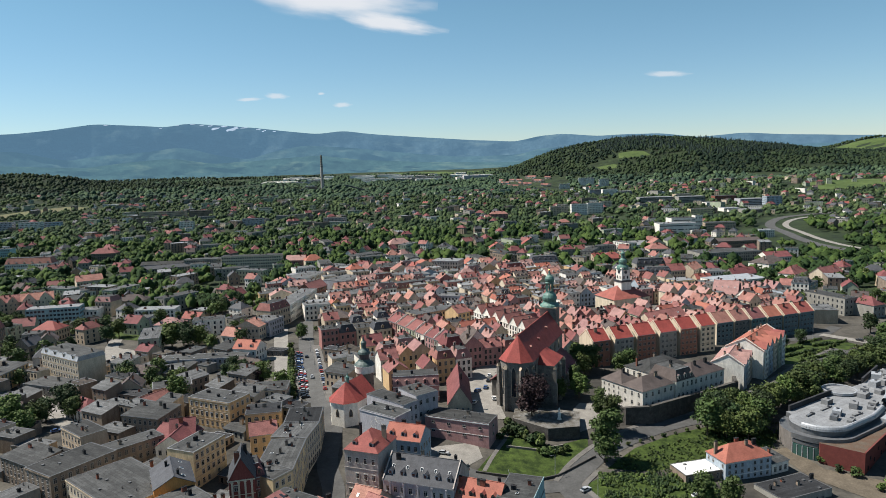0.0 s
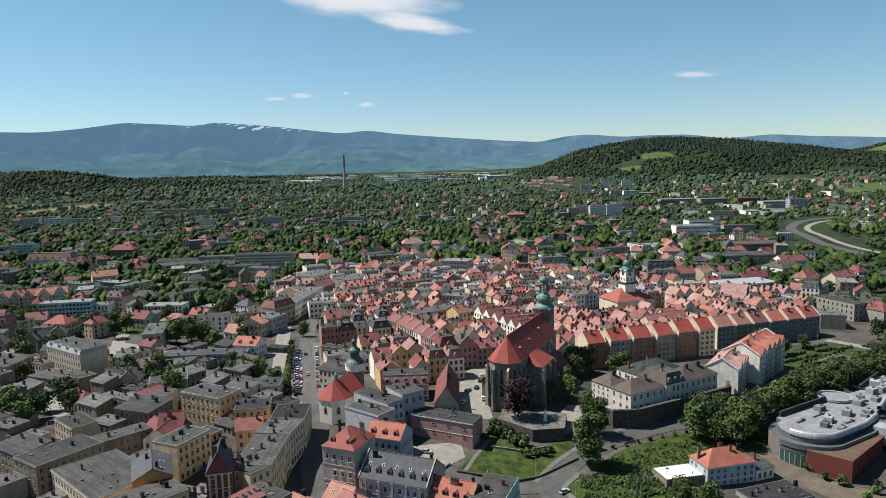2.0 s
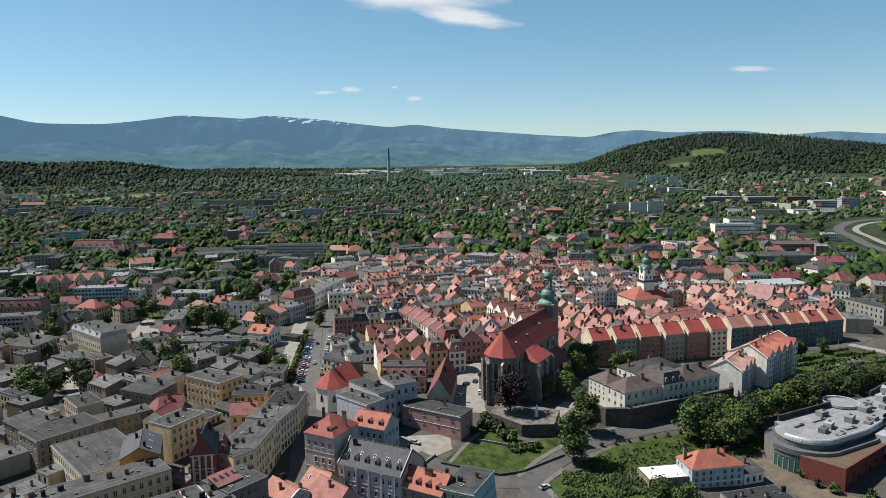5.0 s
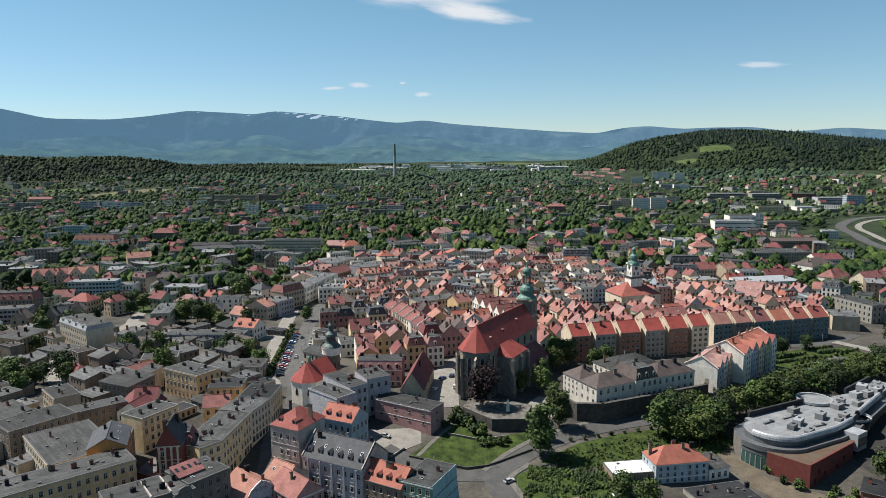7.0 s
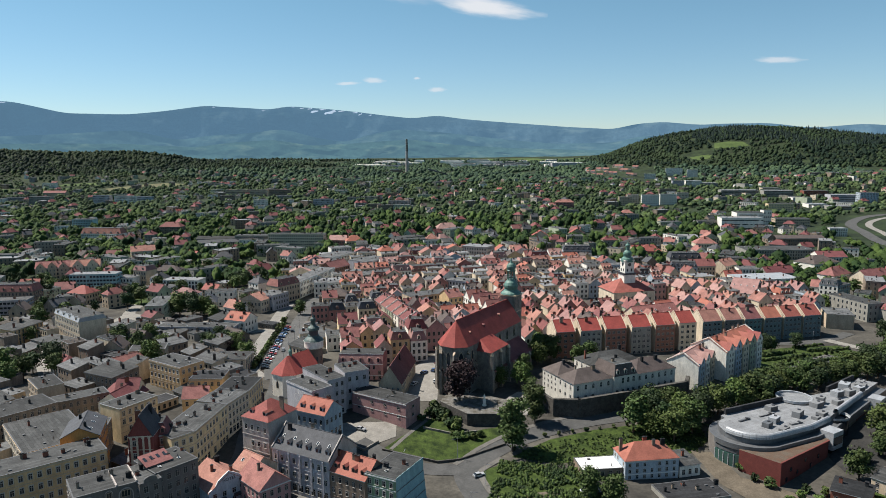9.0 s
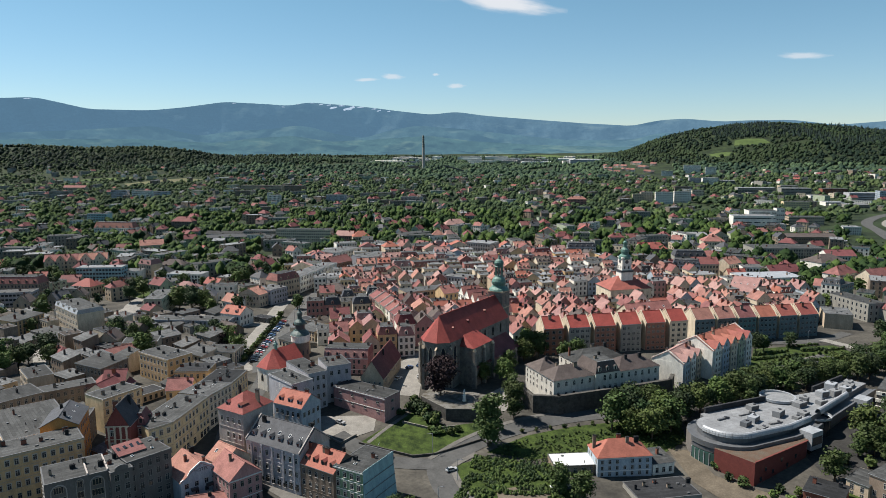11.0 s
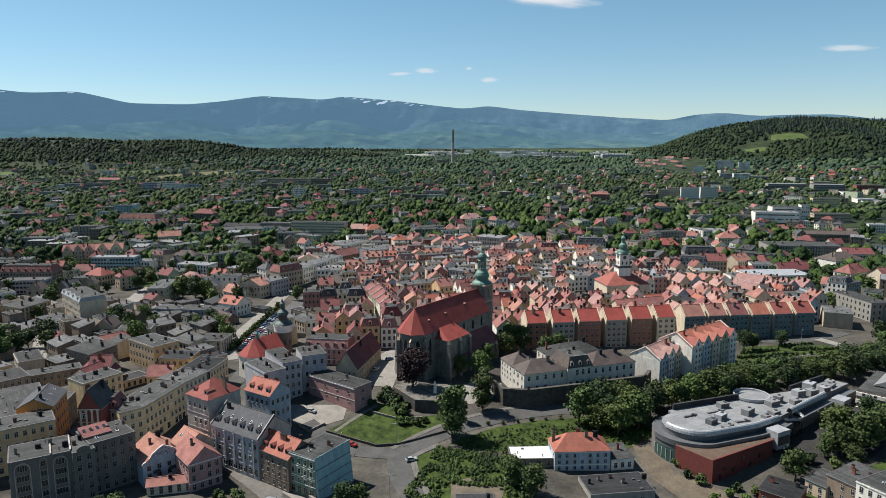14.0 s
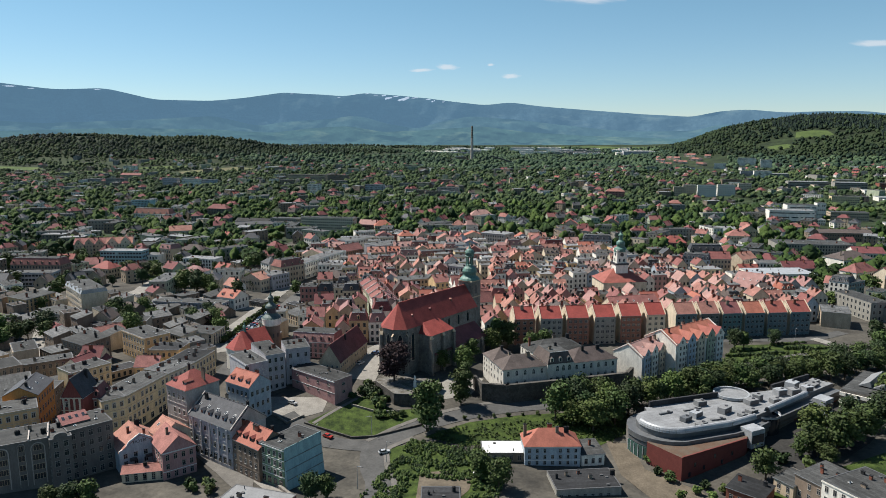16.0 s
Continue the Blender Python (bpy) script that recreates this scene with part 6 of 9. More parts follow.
house(-91.4, 808.2, 44.6, 44.1, 18.0, 9.0, roof='flat', wall='grey', cover=FELT, faces='fr', chimneys=2, singles=False, trim=False, label='long grey block with a felt roof')
house(-60.1, 918.6, 23.3, 30.3, 16.0, 8.0, roof='hip', wall='dirty', cover=TILE_PINK, rh=7, faces='fr', chimneys=2, singles=False, trim=False, label='large house with a faded pink roof')
house(-109.2, 585.1, 66.2, 24.5, 13.0, 10.0, roof='gable', wall='russet', cover=TILE_RED, rh=5, faces='fr', chimneys=2, singles=False, trim=False, label='house with a red tiled roof')
house(-27.3, 664.3, 29.7, 14.5, 12.0, 11.0, roof='cross', wall='paleblue', cover=TILE_BRIGHT, rh=6, faces='fr', chimneys=2, singles=False, trim=False, label='pale blue gabled house with a red roof')
house(208.3, 511.4, -27.4, 17.6, 30.0, 9.0, roof='gable', wall='white', cover=TILE_PINK, rh=8, faces='fr', chimneys=2, singles=False, trim=False, lights=4, label='gallery hall with a pink tiled roof')
house(245.4, 561.9, 16.6, 47.2, 26.0, 10.0, roof='flat', wall='white', cover=METAL, faces='fr', chimneys=2, singles=False, trim=False, label='gallery wing with a pale glazed roof')
house(229.5, 508.7, 20.9, 11.8, 13.0, 10.0, roof='cross', wall='mauve', cover=TILE_PINK, rh=6, faces='fr', chimneys=2, singles=False, trim=False, label='gabled gallery house with a pink roof')
house(240.6, 512.9, 20.7, 11.9, 13.0, 10.0, roof='cross', wall='mauve', cover=TILE_PINK, rh=6, faces='fr', chimneys=2, singles=False, trim=False, label='gabled gallery house with a pink roof')
house(251.8, 517.1, 20.4, 12.1, 13.0, 10.0, roof='cross', wall='mauve', cover=TILE_PINK, rh=6, faces='fr', chimneys=2, singles=False, trim=False, label='gabled gallery house with a pink roof')
house(269.8, 521.4, -32.9, 12.1, 13.0, 14.0, roof='mansard', wall='white', cover=TILE_SLATE, rh=3.5, faces='fr', chimneys=2, singles=False, trim=False, dormers=3, style='trim', label='white ornate house with a dark mansard')
house(281.6, 524.0, 42.7, 17.3, 13.0, 14.0, roof='flat', wall='steel', cover=FELT, faces='fr', chimneys=2, singles=False, trim=False, label='steel-grey corner house with a flat roof')
house(191.0, 545.8, 16.3, 17.5, 14.0, 14.0, roof='flat', wall='yellow', cover=FELT_LIGHT, faces='fr', chimneys=2, singles=False, trim=False, label='cream yellow block with a flat roof')
house(184.4, 595.2, -8.0, 21.5, 13.0, 13.0, roof='mansard', wall='paleblue', cover=TILE_SLATE, rh=4, faces='fr', chimneys=2, singles=False, trim=False, dormers=6, style='trim', label='pale blue house with a slate mansard')
house(202.6, 607.5, 9.0, 21.2, 14.0, 12.0, roof='gable', wall='sand', cover=TILE_DARK, rh=5, faces='fr', chimneys=2, singles=False, trim=False, label='house with a long deep red roof')
house(229.1, 622.0, 45.2, 18.0, 14.0, 11.0, roof='gable', wall='cream', cover=TILE_ORANGE, rh=5, faces='fr', chimneys=2, singles=False, trim=False, label='cream house with an orange roof')
house(242.7, 609.8, 1.1, 20.8, 16.0, 10.0, roof='flat', wall='white', cover=FELT_PALE, faces='fr', chimneys=2, singles=False, trim=False, label='white flat-roofed town block')
house(264.1, 603.2, 19.8, 26.9, 13.0, 8.0, roof='gable', wall='grey', cover=TILE_DARK, rh=5, faces='fr', chimneys=2, singles=False, trim=False, label='house with a deep red roof')
house(322.5, 664.0, 32.5, 33.0, 22.0, 8.0, roof='hip', wall='white', cover=TILE_BROWN, rh=6, faces='fr', chimneys=2, singles=False, trim=False, label='hall with a broad dull red roof')
house(329.8, 579.5, 31.5, 26.6, 16.0, 10.0, roof='gable', wall='cream', cover=TILE_RED, rh=6, faces='fr', chimneys=2, singles=False, trim=False, label='house with a red tiled roof')
house(309.4, 597.0, 41.5, 26.3, 14.0, 9.0, roof='hip', wall='white', cover=TILE_RED, rh=6, faces='fr', chimneys=2, singles=False, trim=False, label='white house with a red hipped roof')
house(-292.0, 764.8, 25.0, 83.2, 11.0, 7.5, roof='gable', wall='grey', cover=TILE_SLATE, rh=3, floors=3, faces='f', chimneys=6, singles=False, label='long grey row with a slate roof')
house(-354.0, 538.2, 26.2, 26.9, 13.0, 13.5, roof='gable', wall='sand', cover=TILE_ORANGE, rh=5, floors=4, faces='f', chimneys=3, bays=3, singles=False, label='tenement row with orange roofs and gables')
house(-330.5, 549.4, 27.6, 23.2, 13.0, 13.4, roof='gable', wall='cream', cover=TILE_ORANGE, rh=5, floors=4, faces='f', chimneys=3, bays=2, singles=False, label='tenement row with orange roofs and gables')
house(-78.2, 464.4, 6.9, 20.7, 14.0, 9.6, roof='hip', wall='brown', cover=TILE_BROWN, rh=4.5, floors=2, faces='f', chimneys=1, singles=False, label='house with a big brown hipped roof')
house(-30.4, 927.1, -13.8, 21.3, 14.0, 6.1, roof='flat', wall='white', floors=2, faces='f', chimneys=1, singles=False, label='white box-shaped building among trees')
house(54.9, 715.5, 5.6, 26.9, 12.0, 5.5, roof='flat', wall='dirty', floors=2, faces='f', chimneys=1, singles=False, label='low dark building by a lawn')
house(250.3, 449.4, -10.1, 15.4, 20.0, 9.0, roof='flat', wall='sand', cover=FELT_PALE, faces='r', label='sand-coloured works house with a flat roof', singles=False, trim=False, chimneys=1)
house(393.6, 2264.5, -6.4, 34.6, 16.0, 16.6, roof='flat', wall='white', faces='flr', name='tower_block', label='pale tower block among far trees', win=(1.5, 1.4), step=2.9, singles=False, trim=False, chimneys=2)
house(477.9, 2332.0, -8.3, 52.3, 16.0, 25.6, roof='flat', wall='white', faces='flr', name='tower_block', label='pale tower block among far trees', win=(1.5, 1.4), step=2.9, singles=False, trim=False, chimneys=2)
house(521.9, 2262.8, -6.5, 31.5, 16.0, 23.9, roof='flat', wall='white', faces='flr', name='tower_block', label='pale tower block among far trees', win=(1.5, 1.4), step=2.9, singles=False, trim=False, chimneys=2)
house(270.3, 1383.8, 0.9, 32.5, 15.0, 21.5, wall='white', label='pale apartment block with window rows among trees', roof='flat', faces='flr', name='apartment_block', win=(1.5, 1.4), step=2.9, singles=False, trim=False, chimneys=2)
house(307.4, 1407.5, 0.8, 31.3, 15.0, 21.3, wall='white', label='pale apartment block with window rows among trees', roof='flat', faces='flr', name='apartment_block', win=(1.5, 1.4), step=2.9, singles=False, trim=False, chimneys=2)
house(242.8, 1424.6, 0.7, 23.3, 15.0, 18.5, wall='cream', label='pale apartment block with window rows among trees', roof='flat', faces='flr', name='apartment_block', win=(1.5, 1.4), step=2.9, singles=False, trim=False, chimneys=1)
house(222.6, 1383.0, 0.9, 22.7, 15.0, 17.5, wall='sand', label='pale apartment block with window rows among trees', roof='flat', faces='flr', name='apartment_block', win=(1.5, 1.4), step=2.9, singles=False, trim=False, chimneys=1)
house(358.9, 1536.3, 0.1, 24.6, 15.0, 14.1, wall='cream', label='pale apartment block with window rows among trees', roof='flat', faces='flr', name='apartment_block', win=(1.5, 1.4), step=2.9, singles=False, trim=False, chimneys=1)
house(448.6, 1876.0, -1.8, 39.6, 22.0, 17.2, roof='flat', wall='white', cover=FELT_LIGHT, faces='f', label='white works building on the town edge', singles=False, trim=False, chimneys=2)
house(424.0, 1940.9, -2.2, 34.3, 22.0, 13.5, roof='flat', wall='bluegrey', faces='f', label='grey works building on the town edge', singles=False, trim=False, chimneys=2)
house(486.4, 1874.8, -1.8, 42.6, 30.0, 9.6, roof='flat', wall='grey', cover=FELT_LIGHT, faces='f', win=(2.2, 1.2), label='long low workshop hall with a sheet roof', chimneys=0, singles=False, trim=False)
house(493.0, 1609.0, -0.3, 78.4, 30.0, 12.9, roof='flat', wall='grey', cover=FELT_LIGHT, faces='f', win=(2.2, 1.2), label='long low workshop hall with a sheet roof', chimneys=0, singles=False, trim=False)
house(655.7, 1471.8, 0.5, 54.5, 30.0, 13.7, roof='flat', wall='bluegrey', cover=FELT_LIGHT, faces='f', win=(2.2, 1.2), label='long low workshop hall with a sheet roof', chimneys=0, singles=False, trim=False)
house(564.4, 1579.1, -0.1, 59.6, 30.0, 13.7, roof='flat', wall='grey', cover=FELT_LIGHT, faces='f', win=(2.2, 1.2), label='long low workshop hall with a sheet roof', chimneys=0, singles=False, trim=False)
house(579.9, 1490.3, 0.4, 30.6, 30.0, 7.0, roof='flat', wall='white', cover=FELT_LIGHT, faces='f', win=(2.2, 1.2), label='long low workshop hall with a sheet roof', chimneys=0, singles=False, trim=False)
house(563.7, 1355.7, 1.1, 32.4, 30.0, 6.8, roof='flat', wall='white', cover=FELT_LIGHT, faces='f', win=(2.2, 1.2), label='long low workshop hall with a sheet roof', chimneys=0, singles=False, trim=False)
house(588.6, 1320.2, 1.2, 35.9, 30.0, 6.2, roof='flat', wall='grey', cover=FELT_LIGHT, faces='f', win=(2.2, 1.2), label='long low workshop hall with a sheet roof', chimneys=0, singles=False, trim=False)
house(561.8, 1832.5, -1.5, 44.3, 30.0, 5.3, roof='flat', wall='white', cover=FELT_LIGHT, faces='f', win=(2.2, 1.2), label='long low workshop hall with a sheet roof', chimneys=0, singles=False, trim=False)
house(577.6, 1671.3, -0.6, 37.3, 30.0, 10.9, roof='flat', wall='sand', cover=FELT, faces='f', win=(2.2, 1.2), label='long low workshop hall with a sheet roof', chimneys=0, singles=False, trim=False)
house(634.6, 1564.7, -0.0, 47.7, 24.0, 13.5, roof='flat', wall='brick', faces='f', label='red brick works building', singles=False, trim=False, chimneys=2)
house(689.2, 1447.7, 0.6, 32.9, 20.0, 19.6, roof='flat', wall='paleblue', faces='fl', label='pale blue works block with a red sign band', singles=False, trim=False, chimneys=2)
house(473.9, 1273.8, 1.5, 42.0, 16.0, 14.8, roof='flat', wall='yellow', faces='f', win=(1.5, 1.4), label='sand-yellow office block with a flat roof', singles=False, trim=False, chimneys=2)
house(420.4, 1052.3, 2.7, 47.8, 18.0, 11.5, roof='flat', wall='sand', faces='fl', win=(1.5, 1.4), label='tan office block with a grey roof', singles=False, trim=False, chimneys=2)
house(337.6, 999.1, 3.0, 55.0, 22.0, 17.3, roof='flat', wall='white', cover=FELT_LIGHT, faces='fr', floors=3, win=(2.4, 1.3), step=2.7, label='white office building with window bands', singles=False, trim=False, chimneys=2)
house(355.6, 1029.0, 2.8, 36.4, 24.0, 21.9, roof='flat', wall='white', cover=FELT, faces='fr', floors=4, win=(2.4, 1.3), step=2.7, label='white upper office wing with a dark flat roof', singles=False, trim=False, chimneys=2)
house(381.3, 1036.9, 2.8, 11.0, 14.0, 24.6, roof='flat', wall='white', faces='fr', floors=4, label='pale stair tower of the office building', singles=False, trim=False, chimneys=1)
house(365.8, 991.3, 3.0, 21.0, 14.0, 7.3, roof='flat', wall='white', cover=FELT_LIGHT, faces='f', label='low white pavilion before the offices', singles=False, trim=False, chimneys=1)
house(439.9, 943.5, 3.3, 21.9, 16.0, 10.3, roof='flat', wall='white', cover=FELT_LIGHT, faces='f', label='white hall beside the main road', singles=False, trim=False, chimneys=1)
house(359.5, 840.2, 5.6, 54.1, 18.0, 9.2, roof='gable', wall='brown', cover=TILE_BROWN, rh=3, faces='f', label='long shed with a brown roof', singles=False, trim=False, chimneys=2)
house(304.8, 734.0, 6.0, 68.9, 30.0, 9.8, roof='flat', wall='grey', cover=FELT, faces='fr', lights=6, label='broad grey commercial building with roof boxes', singles=False, trim=False, chimneys=2)
house(343.1, 704.5, 6.2, 26.5, 20.0, 7.8, roof='gable', wall='white', cover=TILE_DARK, rh=4.5, faces='f', label='hall with a deep red roof', singles=False, trim=False, chimneys=1)
house(238.2, 852.5, 5.1, 25.0, 22.0, 5.7, roof='gable', wall='white', cover=FELT_LIGHT, rh=4, faces='f', label='hall with a white pitched roof', singles=False, trim=False, chimneys=1)
house(244.2, 785.3, 5.5, 23.0, 16.0, 8.8, roof='hip', wall='cream', cover=TILE_ORANGE, rh=6, faces='f', label='villa with an orange tiled roof', singles=False, trim=False, chimneys=1)
house(264.6, 854.9, 5.2, 18.7, 14.0, 6.4, roof='cross', wall='cream', cover=TILE_ORANGE, rh=6, faces='f', label='villa with orange gables', singles=False, trim=False, chimneys=1)
house(288.3, 857.0, 5.3, 23.9, 14.0, 9.5, roof='cross', wall='lime', cover=TILE_SLATE, rh=5, faces='f', label='pale green house with a grey roof', singles=False, trim=False, chimneys=1)
house(176.1, 721.1, 5.5, 21.9, 14.0, 8.2, roof='hip', wall='rose', cover=TILE_BRIGHT, rh=6, faces='f', label='house with a bright red roof', singles=False, trim=False, chimneys=1)
house(223.1, 687.0, 5.9, 22.7, 14.0, 6.5, roof='hip', wall='sand', cover=TILE_ORANGE, rh=5, faces='f', label='house with a low orange roof', singles=False, trim=False, chimneys=1)
house(200.2, 669.1, 5.9, 28.9, 14.0, 9.3, roof='mansard', wall='grey', cover=TILE_SLATE, rh=5, faces='f', dormers=5, label='grey town block with a slate mansard', singles=False, trim=False, chimneys=1)
house(101.6, 703.6, 5.1, 27.9, 14.0, 10.8, roof='mansard', wall='bluegrey', cover=TILE_SLATE, rh=4, faces='f', dormers=5, label='dark mansard-roofed town block', singles=False, trim=False, chimneys=1)
house(201.7, 1166.8, 2.1, 20.1, 12.0, 7.9, roof='hip', wall='sand', cover=TILE_ORANGE, rh=5, faces='f', label='house with an orange roof among trees', singles=False, trim=False, chimneys=1)
house(63.8, 838.2, 4.2, 19.7, 12.0, 8.7, roof='cross', wall='cream', cover=TILE_BRIGHT, rh=6, faces='f', label='villa with a red gabled roof', singles=False, trim=False, chimneys=1)
house(82.1, 820.1, 4.4, 16.7, 12.0, 6.9, roof='hip', wall='white', cover=TILE_BRIGHT, rh=5, faces='f', label='white villa with a red roof', singles=False, trim=False, chimneys=1)
house(103.4, 810.1, 4.6, 18.9, 14.0, 12.4, roof='flat', wall='sand', faces='fr', label='sand-coloured block with a felt roof', singles=False, trim=False, chimneys=1)
house(109.9, 900.1, 4.2, 18.9, 12.0, 5.1, roof='cross', wall='sand', cover=TILE_BRIGHT, rh=6, faces='f', label='villa with a red gabled roof', singles=False, trim=False, chimneys=1)
house(105.2, 1336.3, 1.1, 34.9, 14.0, 11.1, roof='hip', wall='rose', cover=TILE_RED, rh=5, faces='f', label='pink apartment house with a red roof', singles=False, trim=False, chimneys=2)
house(114.7, 1208.8, 1.8, 22.5, 12.0, 8.2, roof='flat', wall='grey', faces='f', label='low grey house among trees', singles=False, trim=False, chimneys=1)
house(562.1, 1345.2, 1.1, 18.4, 12.0, 4.8, roof='flat', wall='white', faces='f', label='small white building among works halls', singles=False, trim=False, chimneys=1)
house(233.8, 2858.3, -34.7, 15.9, 10.0, 7.4, roof='gable', wall='white', cover=TILE_ORANGE, rh=5, faces='f', chimneys=0, label='small house of a far estate with a tiled roof', group='far estate', singles=False, trim=False)
house(258.3, 2463.6, -11.6, 11.8, 10.0, 6.4, roof='gable', wall='cream', cover=TILE_RED, rh=5, faces='f', chimneys=0, label='small house of a far estate with a tiled roof', group='far estate', singles=False, trim=False)
house(311.3, 2519.1, -14.5, 12.0, 10.0, 6.5, roof='gable', wall='white', cover=TILE_ORANGE, rh=5, faces='f', chimneys=0, label='small house of a far estate with a tiled roof', group='far estate', singles=False, trim=False)
house(365.1, 2566.3, -16.9, 12.2, 10.0, 6.6, roof='gable', wall='sand', cover=TILE_BROWN, rh=5, faces='f', chimneys=0, label='small house of a far estate with a tiled roof', group='far estate', singles=False, trim=False)
house(244.2, 2669.9, -21.5, 13.3, 10.0, 6.9, roof='gable', wall='white', cover=TILE_ORANGE, rh=5, faces='f', chimneys=0, label='small house of a far estate with a tiled roof', group='far estate', singles=False, trim=False)
house(299.1, 2708.1, -25.8, 13.7, 10.0, 7.0, roof='gable', wall='cream', cover=TILE_RED, rh=5, faces='f', chimneys=0, label='small house of a far estate with a tiled roof', group='far estate', singles=False, trim=False)
house(354.5, 2738.9, -27.3, 13.8, 10.0, 7.1, roof='gable', wall='white', cover=TILE_ORANGE, rh=5, faces='f', chimneys=0, label='small house of a far estate with a tiled roof', group='far estate', singles=False, trim=False)
house(363.5, 2389.1, -9.7, 11.1, 10.0, 6.2, roof='gable', wall='sand', cover=TILE_BROWN, rh=5, faces='f', chimneys=0, label='small house of a far estate with a tiled roof', group='far estate', singles=False, trim=False)
house(251.3, 2479.1, -12.1, 11.9, 10.0, 6.4, roof='gable', wall='white', cover=TILE_ORANGE, rh=5, faces='f', chimneys=0, label='small house of a far estate with a tiled roof', group='far estate', singles=False, trim=False)
house(304.4, 2534.0, -15.1, 12.1, 10.0, 6.6, roof='gable', wall='cream', cover=TILE_RED, rh=5, faces='f', chimneys=0, label='small house of a far estate with a tiled roof', group='far estate', singles=False, trim=False)
house(358.4, 2580.3, -17.6, 12.3, 10.0, 6.7, roof='gable', wall='white', cover=TILE_ORANGE, rh=5, faces='f', chimneys=0, label='small house of a far estate with a tiled roof', group='far estate', singles=False, trim=False)
house(236.4, 2685.8, -22.3, 13.5, 10.0, 7.0, roof='gable', wall='sand', cover=TILE_BROWN, rh=5, faces='f', chimneys=0, label='small house of a far estate with a tiled roof', group='far estate', singles=False, trim=False)
house(291.6, 2724.2, -26.7, 13.9, 10.0, 7.0, roof='gable', wall='white', cover=TILE_ORANGE, rh=5, faces='f', chimneys=0, label='small house of a far estate with a tiled roof', group='far estate', singles=False, trim=False)
house(347.1, 2753.8, -28.1, 13.9, 10.0, 7.1, roof='gable', wall='cream', cover=TILE_RED, rh=5, faces='f', chimneys=0, label='small house of a far estate with a tiled roof', group='far estate', singles=False, trim=False)
house(357.5, 2403.5, -10.2, 11.2, 10.0, 6.2, roof='gable', wall='white', cover=TILE_ORANGE, rh=5, faces='f', chimneys=0, label='small house of a far estate with a tiled roof', group='far estate', singles=False, trim=False)
house(244.3, 2494.7, -12.7, 12.0, 10.0, 6.5, roof='gable', wall='sand', cover=TILE_BROWN, rh=5, faces='f', chimneys=0, label='small house of a far estate with a tiled roof', group='far estate', singles=False, trim=False)
house(297.5, 2548.9, -15.8, 12.2, 10.0, 6.6, roof='gable', wall='white', cover=TILE_ORANGE, rh=5, faces='f', chimneys=0, label='small house of a far estate with a tiled roof', group='far estate', singles=False, trim=False)
house(351.5, 2594.3, -18.3, 12.4, 10.0, 6.7, roof='gable', wall='cream', cover=TILE_RED, rh=5, faces='f', chimneys=0, label='small house of a far estate with a tiled roof', group='far estate', singles=False, trim=False)
house(228.5, 2702.1, -24.8, 13.8, 10.0, 7.0, roof='gable', wall='white', cover=TILE_ORANGE, rh=5, faces='f', chimneys=0, label='small house of a far estate with a tiled roof', group='far estate', singles=False, trim=False)
house(284.0, 2740.6, -27.6, 14.1, 10.0, 7.1, roof='gable', wall='sand', cover=TILE_BROWN, rh=5, faces='f', chimneys=0, label='small house of a far estate with a tiled roof', group='far estate', singles=False, trim=False)
house(339.6, 2768.9, -29.1, 14.2, 10.0, 7.1, roof='gable', wall='white', cover=TILE_ORANGE, rh=5, faces='f', chimneys=0, label='small house of a far estate with a tiled roof', group='far estate', singles=False, trim=False)
house(351.3, 2417.9, -10.7, 11.3, 10.0, 6.2, roof='gable', wall='cream', cover=TILE_RED, rh=5, faces='f', chimneys=0, label='small house of a far estate with a tiled roof', group='far estate', singles=False, trim=False)
house(237.1, 2510.4, -13.3, 12.1, 10.0, 6.5, roof='gable', wall='white', cover=TILE_ORANGE, rh=5, faces='f', chimneys=0, label='small house of a far estate with a tiled roof', group='far estate', singles=False, trim=False)
house(290.5, 2563.9, -16.4, 12.3, 10.0, 6.6, roof='gable', wall='sand', cover=TILE_BROWN, rh=5, faces='f', chimneys=0, label='small house of a far estate with a tiled roof', group='far estate', singles=False, trim=False)
house(344.6, 2608.4, -18.9, 12.5, 10.0, 6.7, roof='gable', wall='white', cover=TILE_ORANGE, rh=5, faces='f', chimneys=0, label='small house of a far estate with a tiled roof', group='far estate', singles=False, trim=False)
house(399.0, 2644.4, -20.7, 12.6, 10.0, 6.8, roof='gable', wall='cream', cover=TILE_RED, rh=5, faces='f', chimneys=0, label='small house of a far estate with a tiled roof', group='far estate', singles=False, trim=False)
house(276.2, 2757.2, -28.6, 14.3, 10.0, 7.1, roof='gable', wall='white', cover=TILE_ORANGE, rh=5, faces='f', chimneys=0, label='small house of a far estate with a tiled roof', group='far estate', singles=False, trim=False)
house(332.0, 2784.1, -30.1, 14.4, 10.0, 7.2, roof='gable', wall='sand', cover=TILE_BROWN, rh=5, faces='f', chimneys=0, label='small house of a far estate with a tiled roof', group='far estate', singles=False, trim=False)
house(345.1, 2432.4, -11.2, 11.4, 10.0, 6.3, roof='gable', wall='white', cover=TILE_ORANGE, rh=5, faces='f', chimneys=0, label='small house of a far estate with a tiled roof', group='far estate', singles=False, trim=False)
house(229.9, 2526.2, -13.9, 12.2, 10.0, 6.6, roof='gable', wall='cream', cover=TILE_RED, rh=5, faces='f', chimneys=0, label='small house of a far estate with a tiled roof', group='far estate', singles=False, trim=False)
